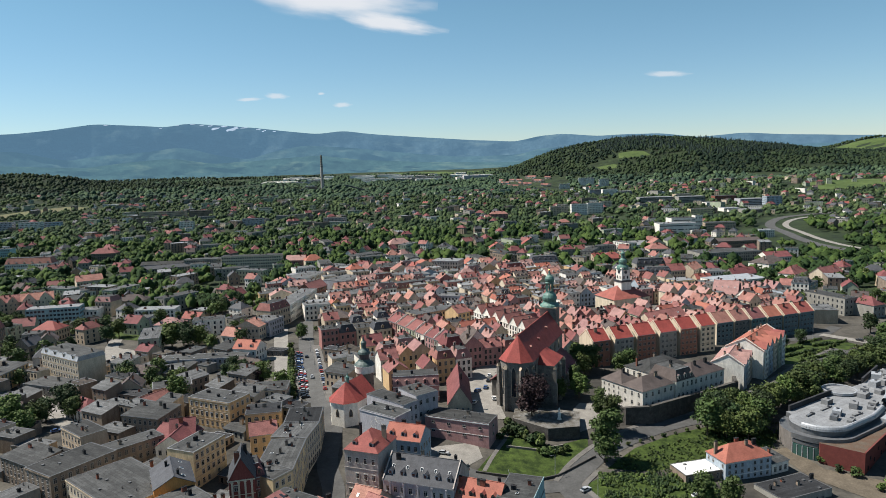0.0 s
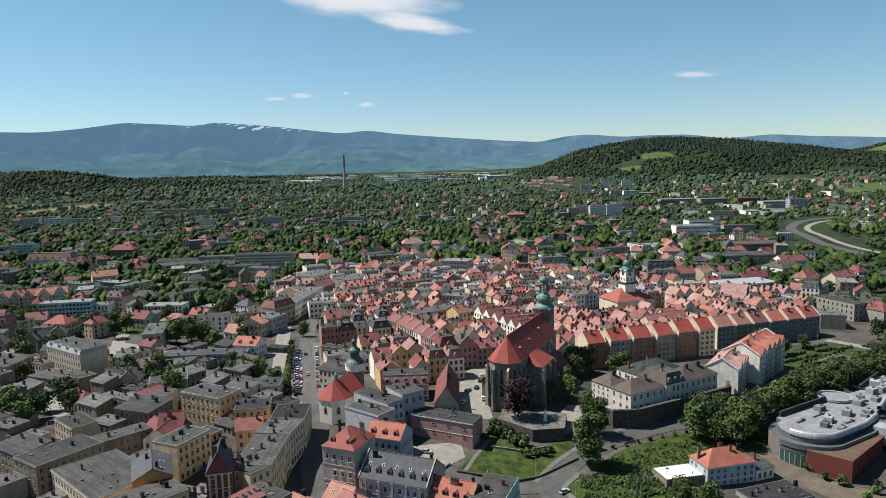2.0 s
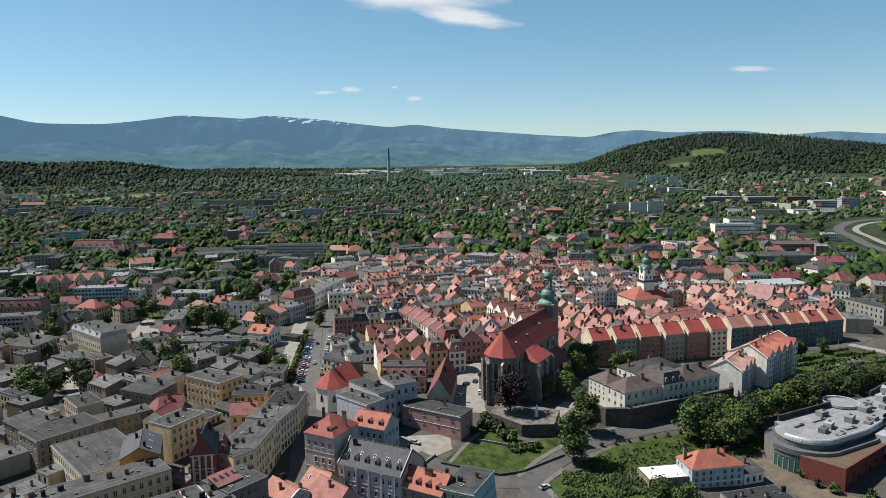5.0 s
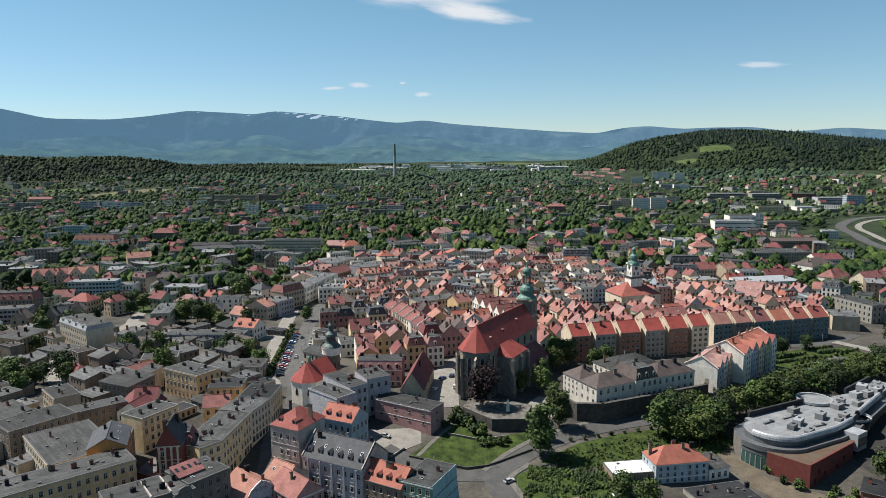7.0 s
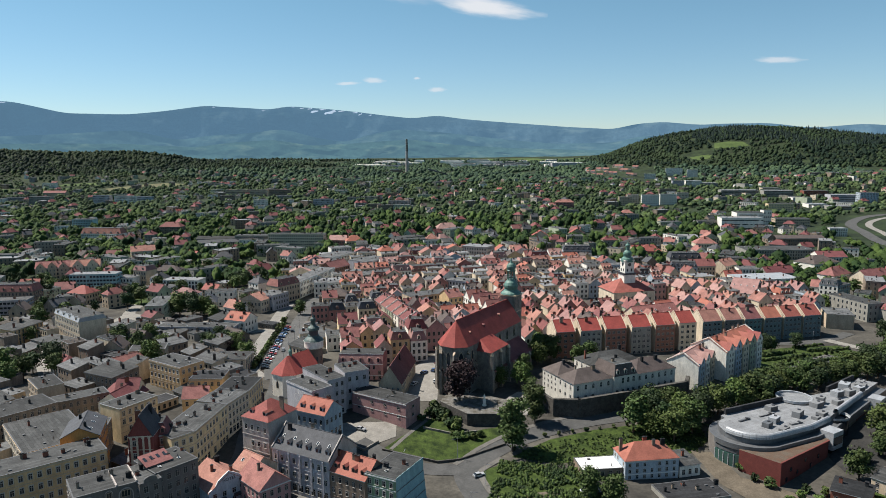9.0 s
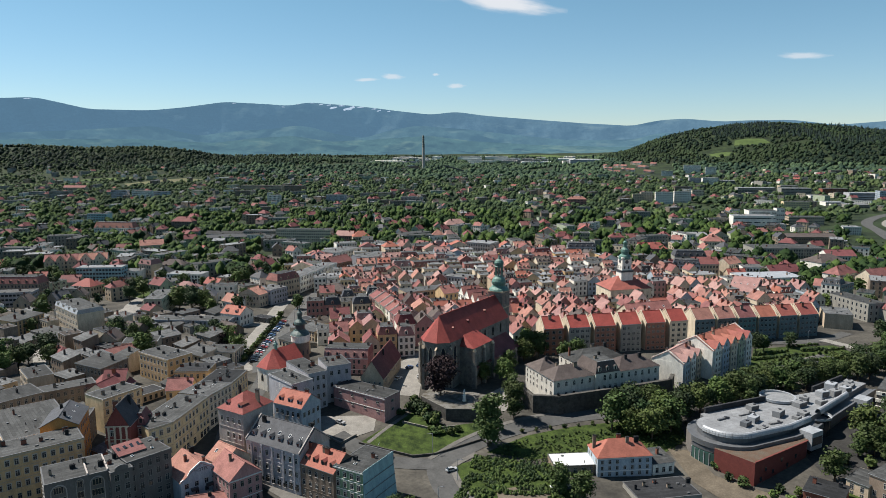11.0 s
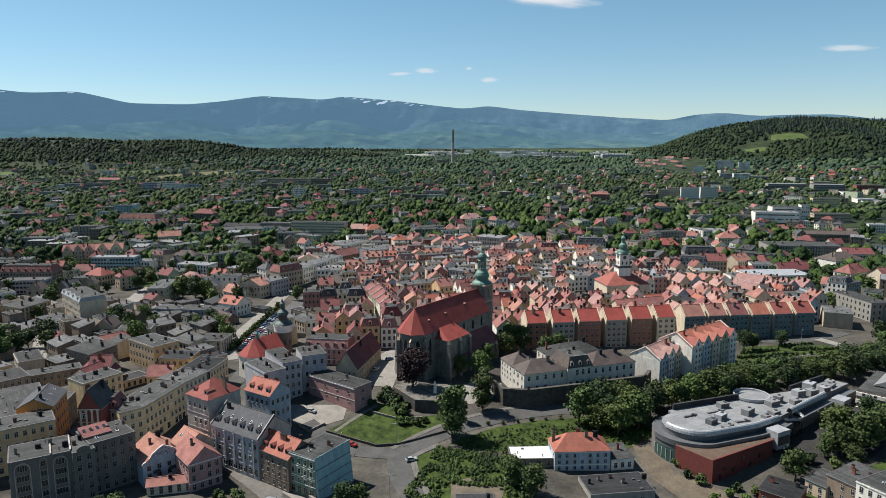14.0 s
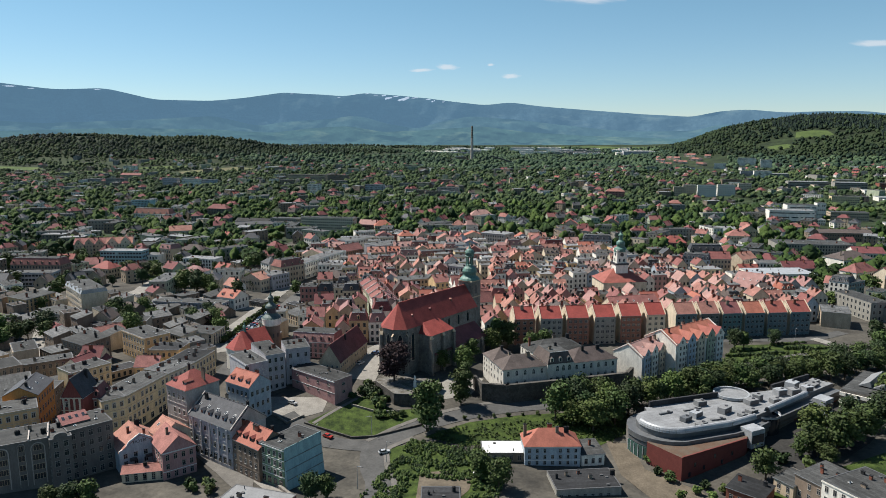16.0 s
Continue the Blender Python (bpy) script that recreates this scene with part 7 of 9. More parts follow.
house(283.3, 2579.0, -17.1, 12.5, 10.0, 6.7, roof='gable', wall='white', cover=TILE_ORANGE, rh=5, faces='f', chimneys=0, label='small house of a far estate with a tiled roof', group='far estate', singles=False, trim=False)
house(337.5, 2622.6, -19.6, 12.7, 10.0, 6.8, roof='gable', wall='sand', cover=TILE_BROWN, rh=5, faces='f', chimneys=0, label='small house of a far estate with a tiled roof', group='far estate', singles=False, trim=False)
house(392.0, 2657.6, -21.3, 12.8, 10.0, 6.8, roof='gable', wall='white', cover=TILE_ORANGE, rh=5, faces='f', chimneys=0, label='small house of a far estate with a tiled roof', group='far estate', singles=False, trim=False)
house(268.4, 2773.9, -29.6, 14.5, 10.0, 7.2, roof='gable', wall='cream', cover=TILE_RED, rh=5, faces='f', chimneys=0, label='small house of a far estate with a tiled roof', group='far estate', singles=False, trim=False)
house(-486.4, 797.7, 1.6, 54.3, 14.0, 12.3, roof='mansard', wall='white', cover=TILE_ORANGE, rh=7, faces='f', dormers=6, label='long white building with an orange roof and a gable', singles=False, trim=False, chimneys=2)
house(-434.8, 871.2, 1.4, 30.8, 14.0, 13.2, roof='hip', wall='brown', cover=TILE_DARK, rh=6, faces='f', label='big house with a brown-red roof', singles=False, trim=False, chimneys=2)
house(-320.7, 773.5, 2.2, 48.6, 14.0, 9.1, roof='gable', wall='bluegrey', cover=FELT, rh=3, faces='f', label='long block with a grey roof', singles=False, trim=False, chimneys=2)
house(-273.8, 770.8, 2.4, 41.1, 13.0, 14.1, roof='flat', wall='grey', faces='f', win=(1.4, 1.4), label='long grey apartment block', singles=False, trim=False, chimneys=2)
house(-216.8, 764.2, 2.8, 65.8, 13.0, 17.0, roof='flat', wall='cream', faces='fr', win=(1.4, 1.4), label='long cream apartment block with a felt roof', singles=False, trim=False, chimneys=2)
house(-881.2, 1374.4, 1.0, 37.4, 13.0, 19.8, roof='flat', wall='bluegrey', faces='fr', name='apartment_block', label='grey apartment block among trees', singles=False, trim=False, chimneys=2)
house(-828.5, 1375.3, 1.0, 43.3, 13.0, 18.5, roof='flat', wall='white', faces='fr', name='apartment_block', label='pale apartment block among trees', singles=False, trim=False, chimneys=2)
house(-800.1, 1401.9, 0.9, 35.7, 13.0, 15.3, roof='flat', wall='paleblue', faces='fr', name='apartment_block', label='pale apartment block among trees', singles=False, trim=False, chimneys=2)
house(-656.9, 1610.9, 0.9, 106.9, 13.0, 15.8, roof='flat', wall='sand', faces='f', name='apartment_block', label='long tan apartment block among trees', singles=False, trim=False, chimneys=2)
house(-552.3, 1563.8, 0.5, 49.7, 13.0, 19.1, roof='flat', wall='brown', faces='f', name='apartment_block', label='brown apartment block among trees', singles=False, trim=False, chimneys=2)
house(-949.6, 1991.9, 18.5, 47.0, 24.0, 6.5, roof='flat', wall='white', cover=FELT_LIGHT, faces='f', chimneys=0, label='long white hall between trees', singles=False, trim=False)
house(-1341.1, 1808.2, 6.7, 39.0, 14.0, 14.5, roof='flat', wall='white', faces='f', label='pale block on the town edge', singles=False, trim=False, chimneys=2)
house(-1126.3, 1430.7, 1.0, 53.6, 13.0, 10.5, roof='flat', wall='mauve', faces='f', label='low mauve rendered block with a felt roof', singles=False, trim=False, chimneys=2)
house(-1021.2, 1365.5, 1.0, 50.7, 13.0, 17.6, roof='flat', wall='grey', faces='f', label='grey block on the town edge', singles=False, trim=False, chimneys=2)
house(-1118.7, 1538.5, 1.4, 60.0, 13.0, 13.1, roof='gable', wall='sand', cover=TILE_ORANGE, rh=5, faces='f', label='long house with a pale tiled roof', singles=False, trim=False, chimneys=2)
house(-596.5, 915.6, 3.1, 30.8, 14.0, 17.7, roof='flat', wall='cyan', faces='fl', label='pale cyan block among trees', singles=False, trim=False, chimneys=2)
house(-483.0, 1286.5, 1.3, 24.7, 13.0, 18.5, roof='flat', wall='white', faces='fr', label='white block among trees', singles=False, trim=False, chimneys=1)
house(-371.4, 1334.3, 1.1, 38.9, 13.0, 16.2, roof='flat', wall='bluegrey', faces='f', label='grey-blue block among trees', singles=False, trim=False, chimneys=2)
house(-338.3, 1441.4, 0.6, 26.7, 13.0, 11.6, roof='flat', wall='grey', faces='f', label='grey block among trees', singles=False, trim=False, chimneys=1)
house(-299.8, 1441.8, 0.6, 26.6, 13.0, 13.3, roof='flat', wall='sand', faces='f', label='sand-coloured block among trees', singles=False, trim=False, chimneys=1)
house(-206.1, 1292.8, 1.3, 41.8, 13.0, 16.5, roof='flat', wall='mauve', faces='f', label='long block with a felt roof', singles=False, trim=False, chimneys=2)
house(-30.1, 219.2, -21.0, 12.4, 14.5, 22.8, roof='hip', wall='mauve', cover=TILE_BRIGHT, rh=5, floors=4, faces='fl', style='trim', chimneys=2, dormers=2, label='ornate corner tenement with an orange hipped roof', shop=True)
house(-11.2, 211.2, -20.8, 24.6, 15.1, 15.0, roof='gable', wall='bluegrey', cover=TILE_SLATE, rh=6, floors=3, style='trim', faces='f', chimneys=3, dormers=6, lights=5, fire='mauve', pilasters=5, label='ornate grey tenement with a slate mansard roof', shop=True)
house(6.9, 204.3, -23.4, 14.8, 12.0, 11.9, roof='gable', wall='brown', cover=TILE_BRIGHT, rh=4.5, floors=3, faces='f', chimneys=4, dormers=4, label='brown house with a red tiled roof and dormers')
green_house(18.8, 201.0, -19.5, 11.4, 17.2, 13.9)
house(-17.9, 240.8, -19.9, 13.8, 11.0, 15.7, roof='gable', wall='paleblue', cover=TILE_BRIGHT, floors=3, rh=4, faces='fr', chimneys=2, dormers=3, label='pale blue house with a red tiled roof')
house(-66.5, 207.7, 14.8, 8.0, 12.0, 18.6, roof='cross', wall='ruby', pilasters=4, cover=TILE_SLATE, rh=7, floors=4, style='trim', faces='fl', chimneys=2, label='dark red tenement with a gothic gable')
house(-85.8, 184.0, 47.9, 39.3, 13.0, 16.1, roof='flat', wall='ochre', floors=4, style='trim', faces='fr', chimneys=9, label='long ochre tenement with a felt roof')
mural_house(-28.5, 258.9, -36.5, 18.4, 9.7, 17.1, roof='flat', wall='bluegrey', floors=4, faces='', chimneys=3, lights=1)
house(-15.8, 268.5, 46.8, 8.4, 22.3, 16.1, roof='flat', wall='bluegrey', floors=4, faces='f', chimneys=3, label='blue-grey house with a white-edged felt roof')
house(-9.4, 277.0, 35.9, 10.7, 14.0, 15.7, roof='flat', wall='bluegrey', floors=3, faces='fr', chimneys=3, label='blue-grey house with a felt roof')
house(2.2, 266.8, -24.6, 27.9, 10.0, 7.5, roof='flat', wall='pink', floors=2, chimneys=1, faces='fr', win=(1.5, 1.2), step=5.5, label='low pink service building with a felt roof', z=7.3)
house(9.0, 297.2, 90.4, 33.4, 10.0, 7.3, roof='gable', wall='sand', cover=TILE_DARK, rh=7.5, floors=2, faces='flr', chimneys=1, win=(0.8, 1.1), step=2.3, label='long stone house with a steep red roof')
house(-55.7, 216.5, 57.0, 8.8, 13.0, 16.0, roof='flat', wall='yellow', floors=4, style='trim', chimneys=3, faces='f', shop=True, label='cream-yellow corner tenement with a felt roof')
house(-53.5, 233.4, 91.1, 26.5, 13.0, 15.2, roof='flat', wall='yellow', floors=4, style='trim', chimneys=5, lights=1, faces='f', shop=True, label='long bent yellow tenement with a grey felt roof')
house(-52.8, 254.6, 83.1, 15.9, 14.0, 13.3, roof='flat', wall='cream', cover=FELT_PALE, floors=4, style='trim', chimneys=5, lights=2, faces='f', shop=True, label='cream tenement with pipes on its felt roof')
house(-52.5, 271.1, 94.3, 17.1, 14.0, 11.7, roof='flat', wall='yellow', cover=FELT_DARK, floors=3, style='trim', chimneys=3, faces='flr', shop=True, label='yellow corner tenement with a black felt roof')
house(-77.2, 274.6, 10.8, 14.5, 12.0, 11.0, roof='flat', wall='ochre', cover=FELT_DARK, floors=3, faces='f', chimneys=4, label='ochre tenement with a black felt roof')
house(-316.7, 439.6, 10.5, 41.1, 14.0, 13.0, roof='mansard', wall='brown', cover=TILE_ORANGE, rh=5, floors=4, faces='fr', dormers=7, chimneys=4, singles=False, label='long brown tenement with an orange mansard roof')
house(-304.6, 423.8, 18.8, 31.6, 12.0, 10.0, roof='flat', wall='bluegrey', cover=FELT_PALE, floors=3, faces='fr', win=(2.0, 1.4), chimneys=2, singles=False, label='modern grey block with window bands')
house(-275.6, 461.3, -7.8, 17.7, 14.0, 8.0, roof='hip', wall='cream', cover=TILE_BRIGHT, rh=5, floors=2, faces='fr', chimneys=2, singles=False, label='villa with a bright red hipped roof')
house(-297.9, 512.5, 12.0, 37.5, 13.0, 13.0, roof='flat', wall='cyan', cover=FELT_LIGHT, floors=4, faces='fr', win=(1.8, 1.5), chimneys=2, singles=False, label='modern pale block with glazed bays')
house(-278.5, 525.7, 3.9, 14.7, 14.0, 8.0, roof='flat', wall='white', cover=FELT_PALE, floors=2, faces='f', chimneys=2, singles=False, label='low white town house with a felt roof')
house(-272.9, 539.1, -17.5, 15.6, 12.0, 12.0, roof='mansard', wall='sand', cover=TILE_PINK, rh=4, floors=3, faces='f', dormers=2, chimneys=2, singles=False, label='sand-coloured house with a pinkish mansard')
house(-258.4, 554.7, 4.0, 23.0, 14.0, 9.0, roof='hip', wall='cream', cover=TILE_BROWN, rh=4, floors=2, faces='f', chimneys=2, singles=False, label='cream house with a brown hipped roof')
house(-222.1, 514.5, 1.1, 30.0, 14.0, 9.0, roof='flat', wall='white', cover=FELT_LIGHT, floors=3, faces='f', chimneys=2, singles=False, label='white block with a pale flat roof')
house(-230.8, 494.5, -5.5, 22.8, 13.0, 7.0, roof='flat', wall='bluegrey', cover=FELT, floors=2, faces='f', chimneys=2, singles=False, label='low grey house with a flat roof')
house(-189.7, 456.1, -7.0, 17.9, 13.0, 10.0, roof='hip', wall='paleblue', cover=TILE_PINK, rh=4, floors=3, faces='f', dormers=2, chimneys=2, singles=False, label='pale house with a pink tiled roof')
house(-347.7, 666.5, 35.3, 23.5, 14.0, 10.0, roof='gable', wall='cream', cover=TILE_ORANGE, rh=5, floors=2, faces='f', chimneys=3, singles=False, label='long house with an orange roof')
house(-119.6, 486.9, 63.1, 21.2, 13.0, 13.0, roof='mansard', wall='sand', cover=TILE_ORANGE, rh=5, floors=3, faces='f', dormers=3, chimneys=2, singles=False, label='tenement with a salmon mansard roof')
house(-111.3, 530.8, 83.2, 65.1, 13.0, 13.0, roof='flat', wall='white', cover=FELT_PALE, floors=3, style='arch', faces='f', chimneys=4, label='long white classical building with arched windows')
house(-127.3, 458.0, -22.5, 16.5, 16.0, 11.0, roof='flat', wall='bluegrey', cover=FELT_PALE, floors=3, faces='fr', chimneys=4, label='grey street tenement with a felt roof')
house(-133.1, 448.4, -12.8, 17.5, 12.0, 9.0, roof='cross', wall='cream', cover=TILE_ORANGE, rh=4, floors=2, faces='fr', chimneys=2, label='street house with an orange gabled roof')
house(-118.7, 391.8, -12.9, 14.8, 13.0, 8.0, roof='gable', wall='white', cover=TILE_BRIGHT, rh=4, floors=2, faces='fr', chimneys=2, dormers=2, label='white street house with a red roof')
house(-104.7, 404.7, -17.2, 12.1, 7.0, 3.2, roof='flat', wall='slate', cover=FELT_DARK, floors=1, faces='f', chimneys=0, label='low dark kiosk beside the street')
house(-72.2, 255.7, 17.2, 10.2, 9.0, 11.0, roof='gable', wall='ochre', cover=TILE_ORANGE, rh=3.5, floors=3, faces='f', chimneys=2, label='rear house with an orange tiled roof')
house(-104.7, 258.5, 14.3, 9.3, 10.0, 9.0, roof='gable', wall='cream', cover=TILE_DARK, rh=5, floors=2, faces='fl', chimneys=1, label='cream yard house with a deep red roof')
house(-103.9, 287.2, -24.8, 22.9, 13.2, 12.1, roof='flat', wall='ochre', floors=3, style='trim', chimneys=3, label='three-storey ochre house with a grey felt roof')
house(-210.8, 364.2, -33.4, 36.6, 15.4, 15.0, roof='mansard', wall='cream', cover=METAL, rh=2.5, floors=4, faces='fp', style='trim', chimneys=4, dormers=4, label='long cream building with a grey roof and white gable', z=3.6)


# ---------- the rest of the town ----------
def taken_by():
    """The plan's outline boxes of all that stands already."""
    out = []
    for ob in scene.objects:
        if ob.parent is None and ob.type == "EMPTY" and "category" in ob and ob["category"] not in ("tree", "shrub"):
            xs, ys = [], []
            for c in KIDS.get(ob, ())[:3]:
                mw = ob.matrix_basis @ c.matrix_basis
                for q in c.bound_box:
                    p = mw @ Vector(q)
                    xs.append(p.x)
                    ys.append(p.y)
            if xs:
                out.append((min(xs), max(xs), min(ys), max(ys)))
    return np.array(out)


TAKEN = taken_by()
KEEP = []          # streets and squares kept free: centre, half length, half width, angle


def lane(ax, ay, bx, by, wide):
    KEEP.append(((ax + bx) / 2, (ay + by) / 2, math.hypot(bx - ax, by - ay) / 2, wide / 2, math.atan2(by - ay, bx - ax)))


for q in ((-50, 285, -66, 318, 13), (-72, 316, -91, 395, 30), (-91, 395, -112, 500, 30), (125, 470, 125, 520, 62), (0, 255, 20, 300, 22), (15, 290, 24, 350, 16), (45, 255, 120, 290, 30), (38, 190, 40, 250, 40),
          (75, 338, 160, 374, 24), (158, 380, 240, 414, 28), (95, 300, 175, 345, 46), (60, 215, 130, 235, 60), (60, 300, 62, 350, 26),
          (130, 220, 235, 330, 45), (180, 345, 250, 400, 34), (-30, 230, -60, 290, 9), (-10, 180, 20, 210, 25), (-215, 345, -150, 270, 9)):
    lane(*q)
for q in ((600, 620, 478, 760, 44), (470, 740, 480, 930, 52), (480, 900, 520, 1090, 52), (520, 1070, 620, 1230, 56), (600, 1210, 800, 1300, 44)):
    lane(*q)
lane(-211, 402, -194, 422, 26)      # a car park and a garden
lane(-230, 441, -206, 456, 20)
lane(-46, 208, -46, 290, 9)      # the narrow street
lane(18, 440, 50, 406, 13)      # streets before the gabled rows
lane(-38, 440, -5, 380, 13)


FIXED = []         # other things' plans: centre, half sizes, turn
for q in ((37, 318, 17, 34, -23.5), (-39, 308, 5, 5, 0), (-43.6, 292.6, 9, 12, -28), (125.7, 487.4, 18, 15, 22), (178, 290, 58, 24, 40), (40, 277, 16, 13, 0), (226, 312, 22, 26, 48)):
    FIXED.append((*q[:4], radians(q[4])))


def free(x, y, r):
    boxes = np.array(PLOTS + FIXED)
    dx, dy = x - boxes[:, 0], y - boxes[:, 1]
    c, s = np.cos(boxes[:, 4]), np.sin(boxes[:, 4])
    if np.any((np.abs(dx * c + dy * s) < boxes[:, 2] + r) & (np.abs(dy * c - dx * s) < boxes[:, 3] + r)):
        return False
    for cx, cy, a, b, t in KEEP:
        dx, dy = x - cx, y - cy
        u, v = dx * math.cos(t) + dy * math.sin(t), -dx * math.sin(t) + dy * math.cos(t)
        if abs(u) < a + r and abs(v) < b + r:
            return False
    return True


def join_things(name, pairs, label, drop=()):
    """Joins what is too far off to tell apart into one mesh: pairs of parts and a pose."""
    v, fs, ms, mats, k = [], [], [], [], 0
    for kids, m in pairs:
        for c in kids:
            me = c.data
            co = np.empty(len(me.vertices) * 3, np.float32)
            me.vertices.foreach_get("co", co)
            mw = np.array(m @ c.matrix_basis)
            v.append(co.reshape(-1, 3) @ mw[:3, :3].T + mw[:3, 3])
            slot = []
            for x in me.materials:
                if x not in mats:
                    mats.append(x)
                slot.append(mats.index(x))
            for p in me.polygons:
                fs.append([k + i for i in p.vertices])
                ms.append(slot[p.material_index])
            k += len(me.vertices)
    bpy.data.batch_remove(ids=list(drop))
    me = bpy.data.meshes.new(name)
    me.from_pydata(np.concatenate(v).tolist(), [], fs)
    for x in mats:
        me.materials.append(x)
    me.polygons.foreach_set("material_index", ms)
    return tagged(new(name, me), label, "houses", kind="stuff")


OLD_WALLS = ["cream", "white", "sand", "ochre", "lime", "pink", "paleblue", "yellow", "white", "cream", "white", "rose", "cream"]
OLD_ROOFS = [TILE_RED, TILE_PINK, TILE_ORANGE, TILE_BRIGHT, TILE_RED, TILE_DARK, TILE_RED, TILE_ORANGE, TILE_BROWN, TILE_DARK, TILE_PINK]
fr = random.Random(21)
# yards behind the tenements: low wings, sheds and party walls fill what the streets leave
for j in range(-6, 18):
    for i in range(-16, 18):
        turn = radians(-28 + 5 * noise.noise(Vector((i * .3, j * .3, 1))))
        cx = -135 + i * 11 * math.cos(turn) - j * 9.5 * math.sin(turn) + fr.uniform(-2, 2)
        cy = 255 + i * 11 * math.sin(turn) + j * 9.5 * math.cos(turn) + fr.uniform(-2, 2)
        if not (-330 < cx < -45 and 175 < cy < 400) or fr.random() < .12 or not free(cx, cy + 3, 3.6) or any(math.hypot(cx - a, cy - b) < 9 for a, b in ((-182, 292), (-170, 302), (-166, 345), (-150, 343), (-139, 345), (-132, 318), (-96, 345))):
            continue
        tall = fr.choice((3.4, 4, 4.5, 6, 7, 8, 9.5))
        kind = fr.choice(("flat", "shed", "shed", "flat", "gable", "flat", "flat", "shed"))
        house(cx, cy, math.degrees(turn) + fr.choice((0, 0, 90)) + fr.uniform(-6, 6), fr.uniform(7, 16), fr.uniform(6.5, 10.5), tall, roof=kind, wall=fr.choice(("dirty", "dirty", "dirty", "brown", "sand", "brown", "dirty", "cream", "grey")),
              cover=fr.choice((TILE_RED, TILE_DARK, TILE_BROWN)) if kind in ("gable", "hip") else fr.choice((FELT, FELT_PALE, FELT_DARK, FELT_BROWN, FELT_PALE)), rh=3 if kind in ("gable", "hip") else 2.2 if kind == "shed" else None, faces=fr.choice(("f", "fl", "l", "fb")), chimneys=fr.choice((1, 1, 2)), singles=False, trim=False,
              label="rear yard building with sooty walls and a felt roof" if kind not in ("gable", "hip") else "rear yard house with a tiled roof", name="yard_house", group="yard buildings")
spots = []
ca, sa = math.cos(radians(21)), math.sin(radians(21))
for j in range(-7, 21):
    v = j * 18.0
    u = -190 + fr.uniform(0, 6)
    while u < 230:
        wd = fr.uniform(7.5, 11.5) if j < 8 else fr.uniform(11, 19)
        x, y = 60 + u * ca - v * sa, 430 + u * sa + v * ca
        inside = ((x - 75) / 185) ** 2 + ((y - 455) / 165) ** 2 < 1 or ((x + 10) / 150) ** 2 + ((y - 610) / 115) ** 2 < 1
        if inside and not (x > 228 and y < 446) and free(x - 2, y + 5, 4.4):
            spots.append((x, y, wd, j))
        u += wd + (fr.uniform(5, 8) if fr.random() < .12 else .05)
spots.sort(key=lambda q: q[1])
back_row = []
for x, y, wd, j in spots:
    kind = fr.choice(("gable", "cross", "cross", "cross", "gable", "mansard", "flat"))
    if x > 60 and y < 440:
        kind = "cross"
    if y > 470 and fr.random() < (.22 if y < 540 else .45):
        kind = 'flat'
    grey = x < -34 and y < 450
    if grey:
        kind = fr.choice(("flat", "flat", "flat", "mansard", "gable"))
    ob = house(x, y, 21 + fr.uniform(-1.5, 1.5), wd, fr.uniform(10, 12), fr.uniform(8.5, 12.5), roof=kind, wall=fr.choice(OLD_WALLS if y < 470 else OLD_WALLS + ['white', 'white', 'paleblue', 'cream']), cover=fr.choice((FELT, FELT_PALE, FELT_DARK) if y < 470 else (FELT, FELT_PALE, FELT_PALE, FELT_LIGHT)) if kind == "flat" else TILE_SLATE if grey and kind == "mansard" else fr.choice(OLD_ROOFS), rh=.5 if kind == "flat" else fr.uniform(3.5, 5),
               faces="fb", chimneys=2, singles=False, label="old town house with a " + ("felt" if kind == "flat" else "tiled") + " roof in a closed row", group="old town rows", name="town_house", trim=False, seed=j, dormers=0 if kind in ("flat", "cross") else 1 if y < 455 else 3)
    if y > 455:
        back_row.append(ob)
join_things("town_house_rows", [(KIDS[ob], ob.matrix_basis.copy()) for ob in back_row], "closed rows of old town houses with tiled roofs", [c for ob in back_row for c in KIDS[ob]] + back_row)
TAKEN = taken_by()

# looser quarters round the old town
FAR_HOUSES = []
for k in range(24):
    rr = random.Random(100 + k)
    big = k % 4 == 3
    w, d, h = (rr.uniform(20, 34), rr.uniform(11, 14), rr.uniform(9, 13)) if big else (rr.uniform(10, 17), rr.uniform(9, 12), rr.uniform(5.5, 10))
    kind = "flat" if k % 3 == 2 or big else ("gable" if k % 3 == 0 else "hip")
    wall = rr.choice(["cream", "white", "sand", "grey", "ochre", "sand", "dirty", "lime"])
    cover = rr.choice([FELT, FELT_PALE, FELT_PALE, FELT_LIGHT]) if kind == "flat" else rr.choice([TILE_RED, TILE_ORANGE, TILE_BRIGHT, TILE_DARK, TILE_BROWN, TILE_SLATE])
    ob = house(0, -900, 0, w, d, h, roof=kind, wall=wall, cover=cover, chimneys=2, singles=False, faces="flr", step=3.4, trim=False, seed=k, label="house among trees with a " + ("flat felt roof" if kind == "flat" else "pitched roof"), group="outer quarters", name="house")
    FAR_HOUSES.append(ob)
protos = list(FAR_HOUSES)
placed = []
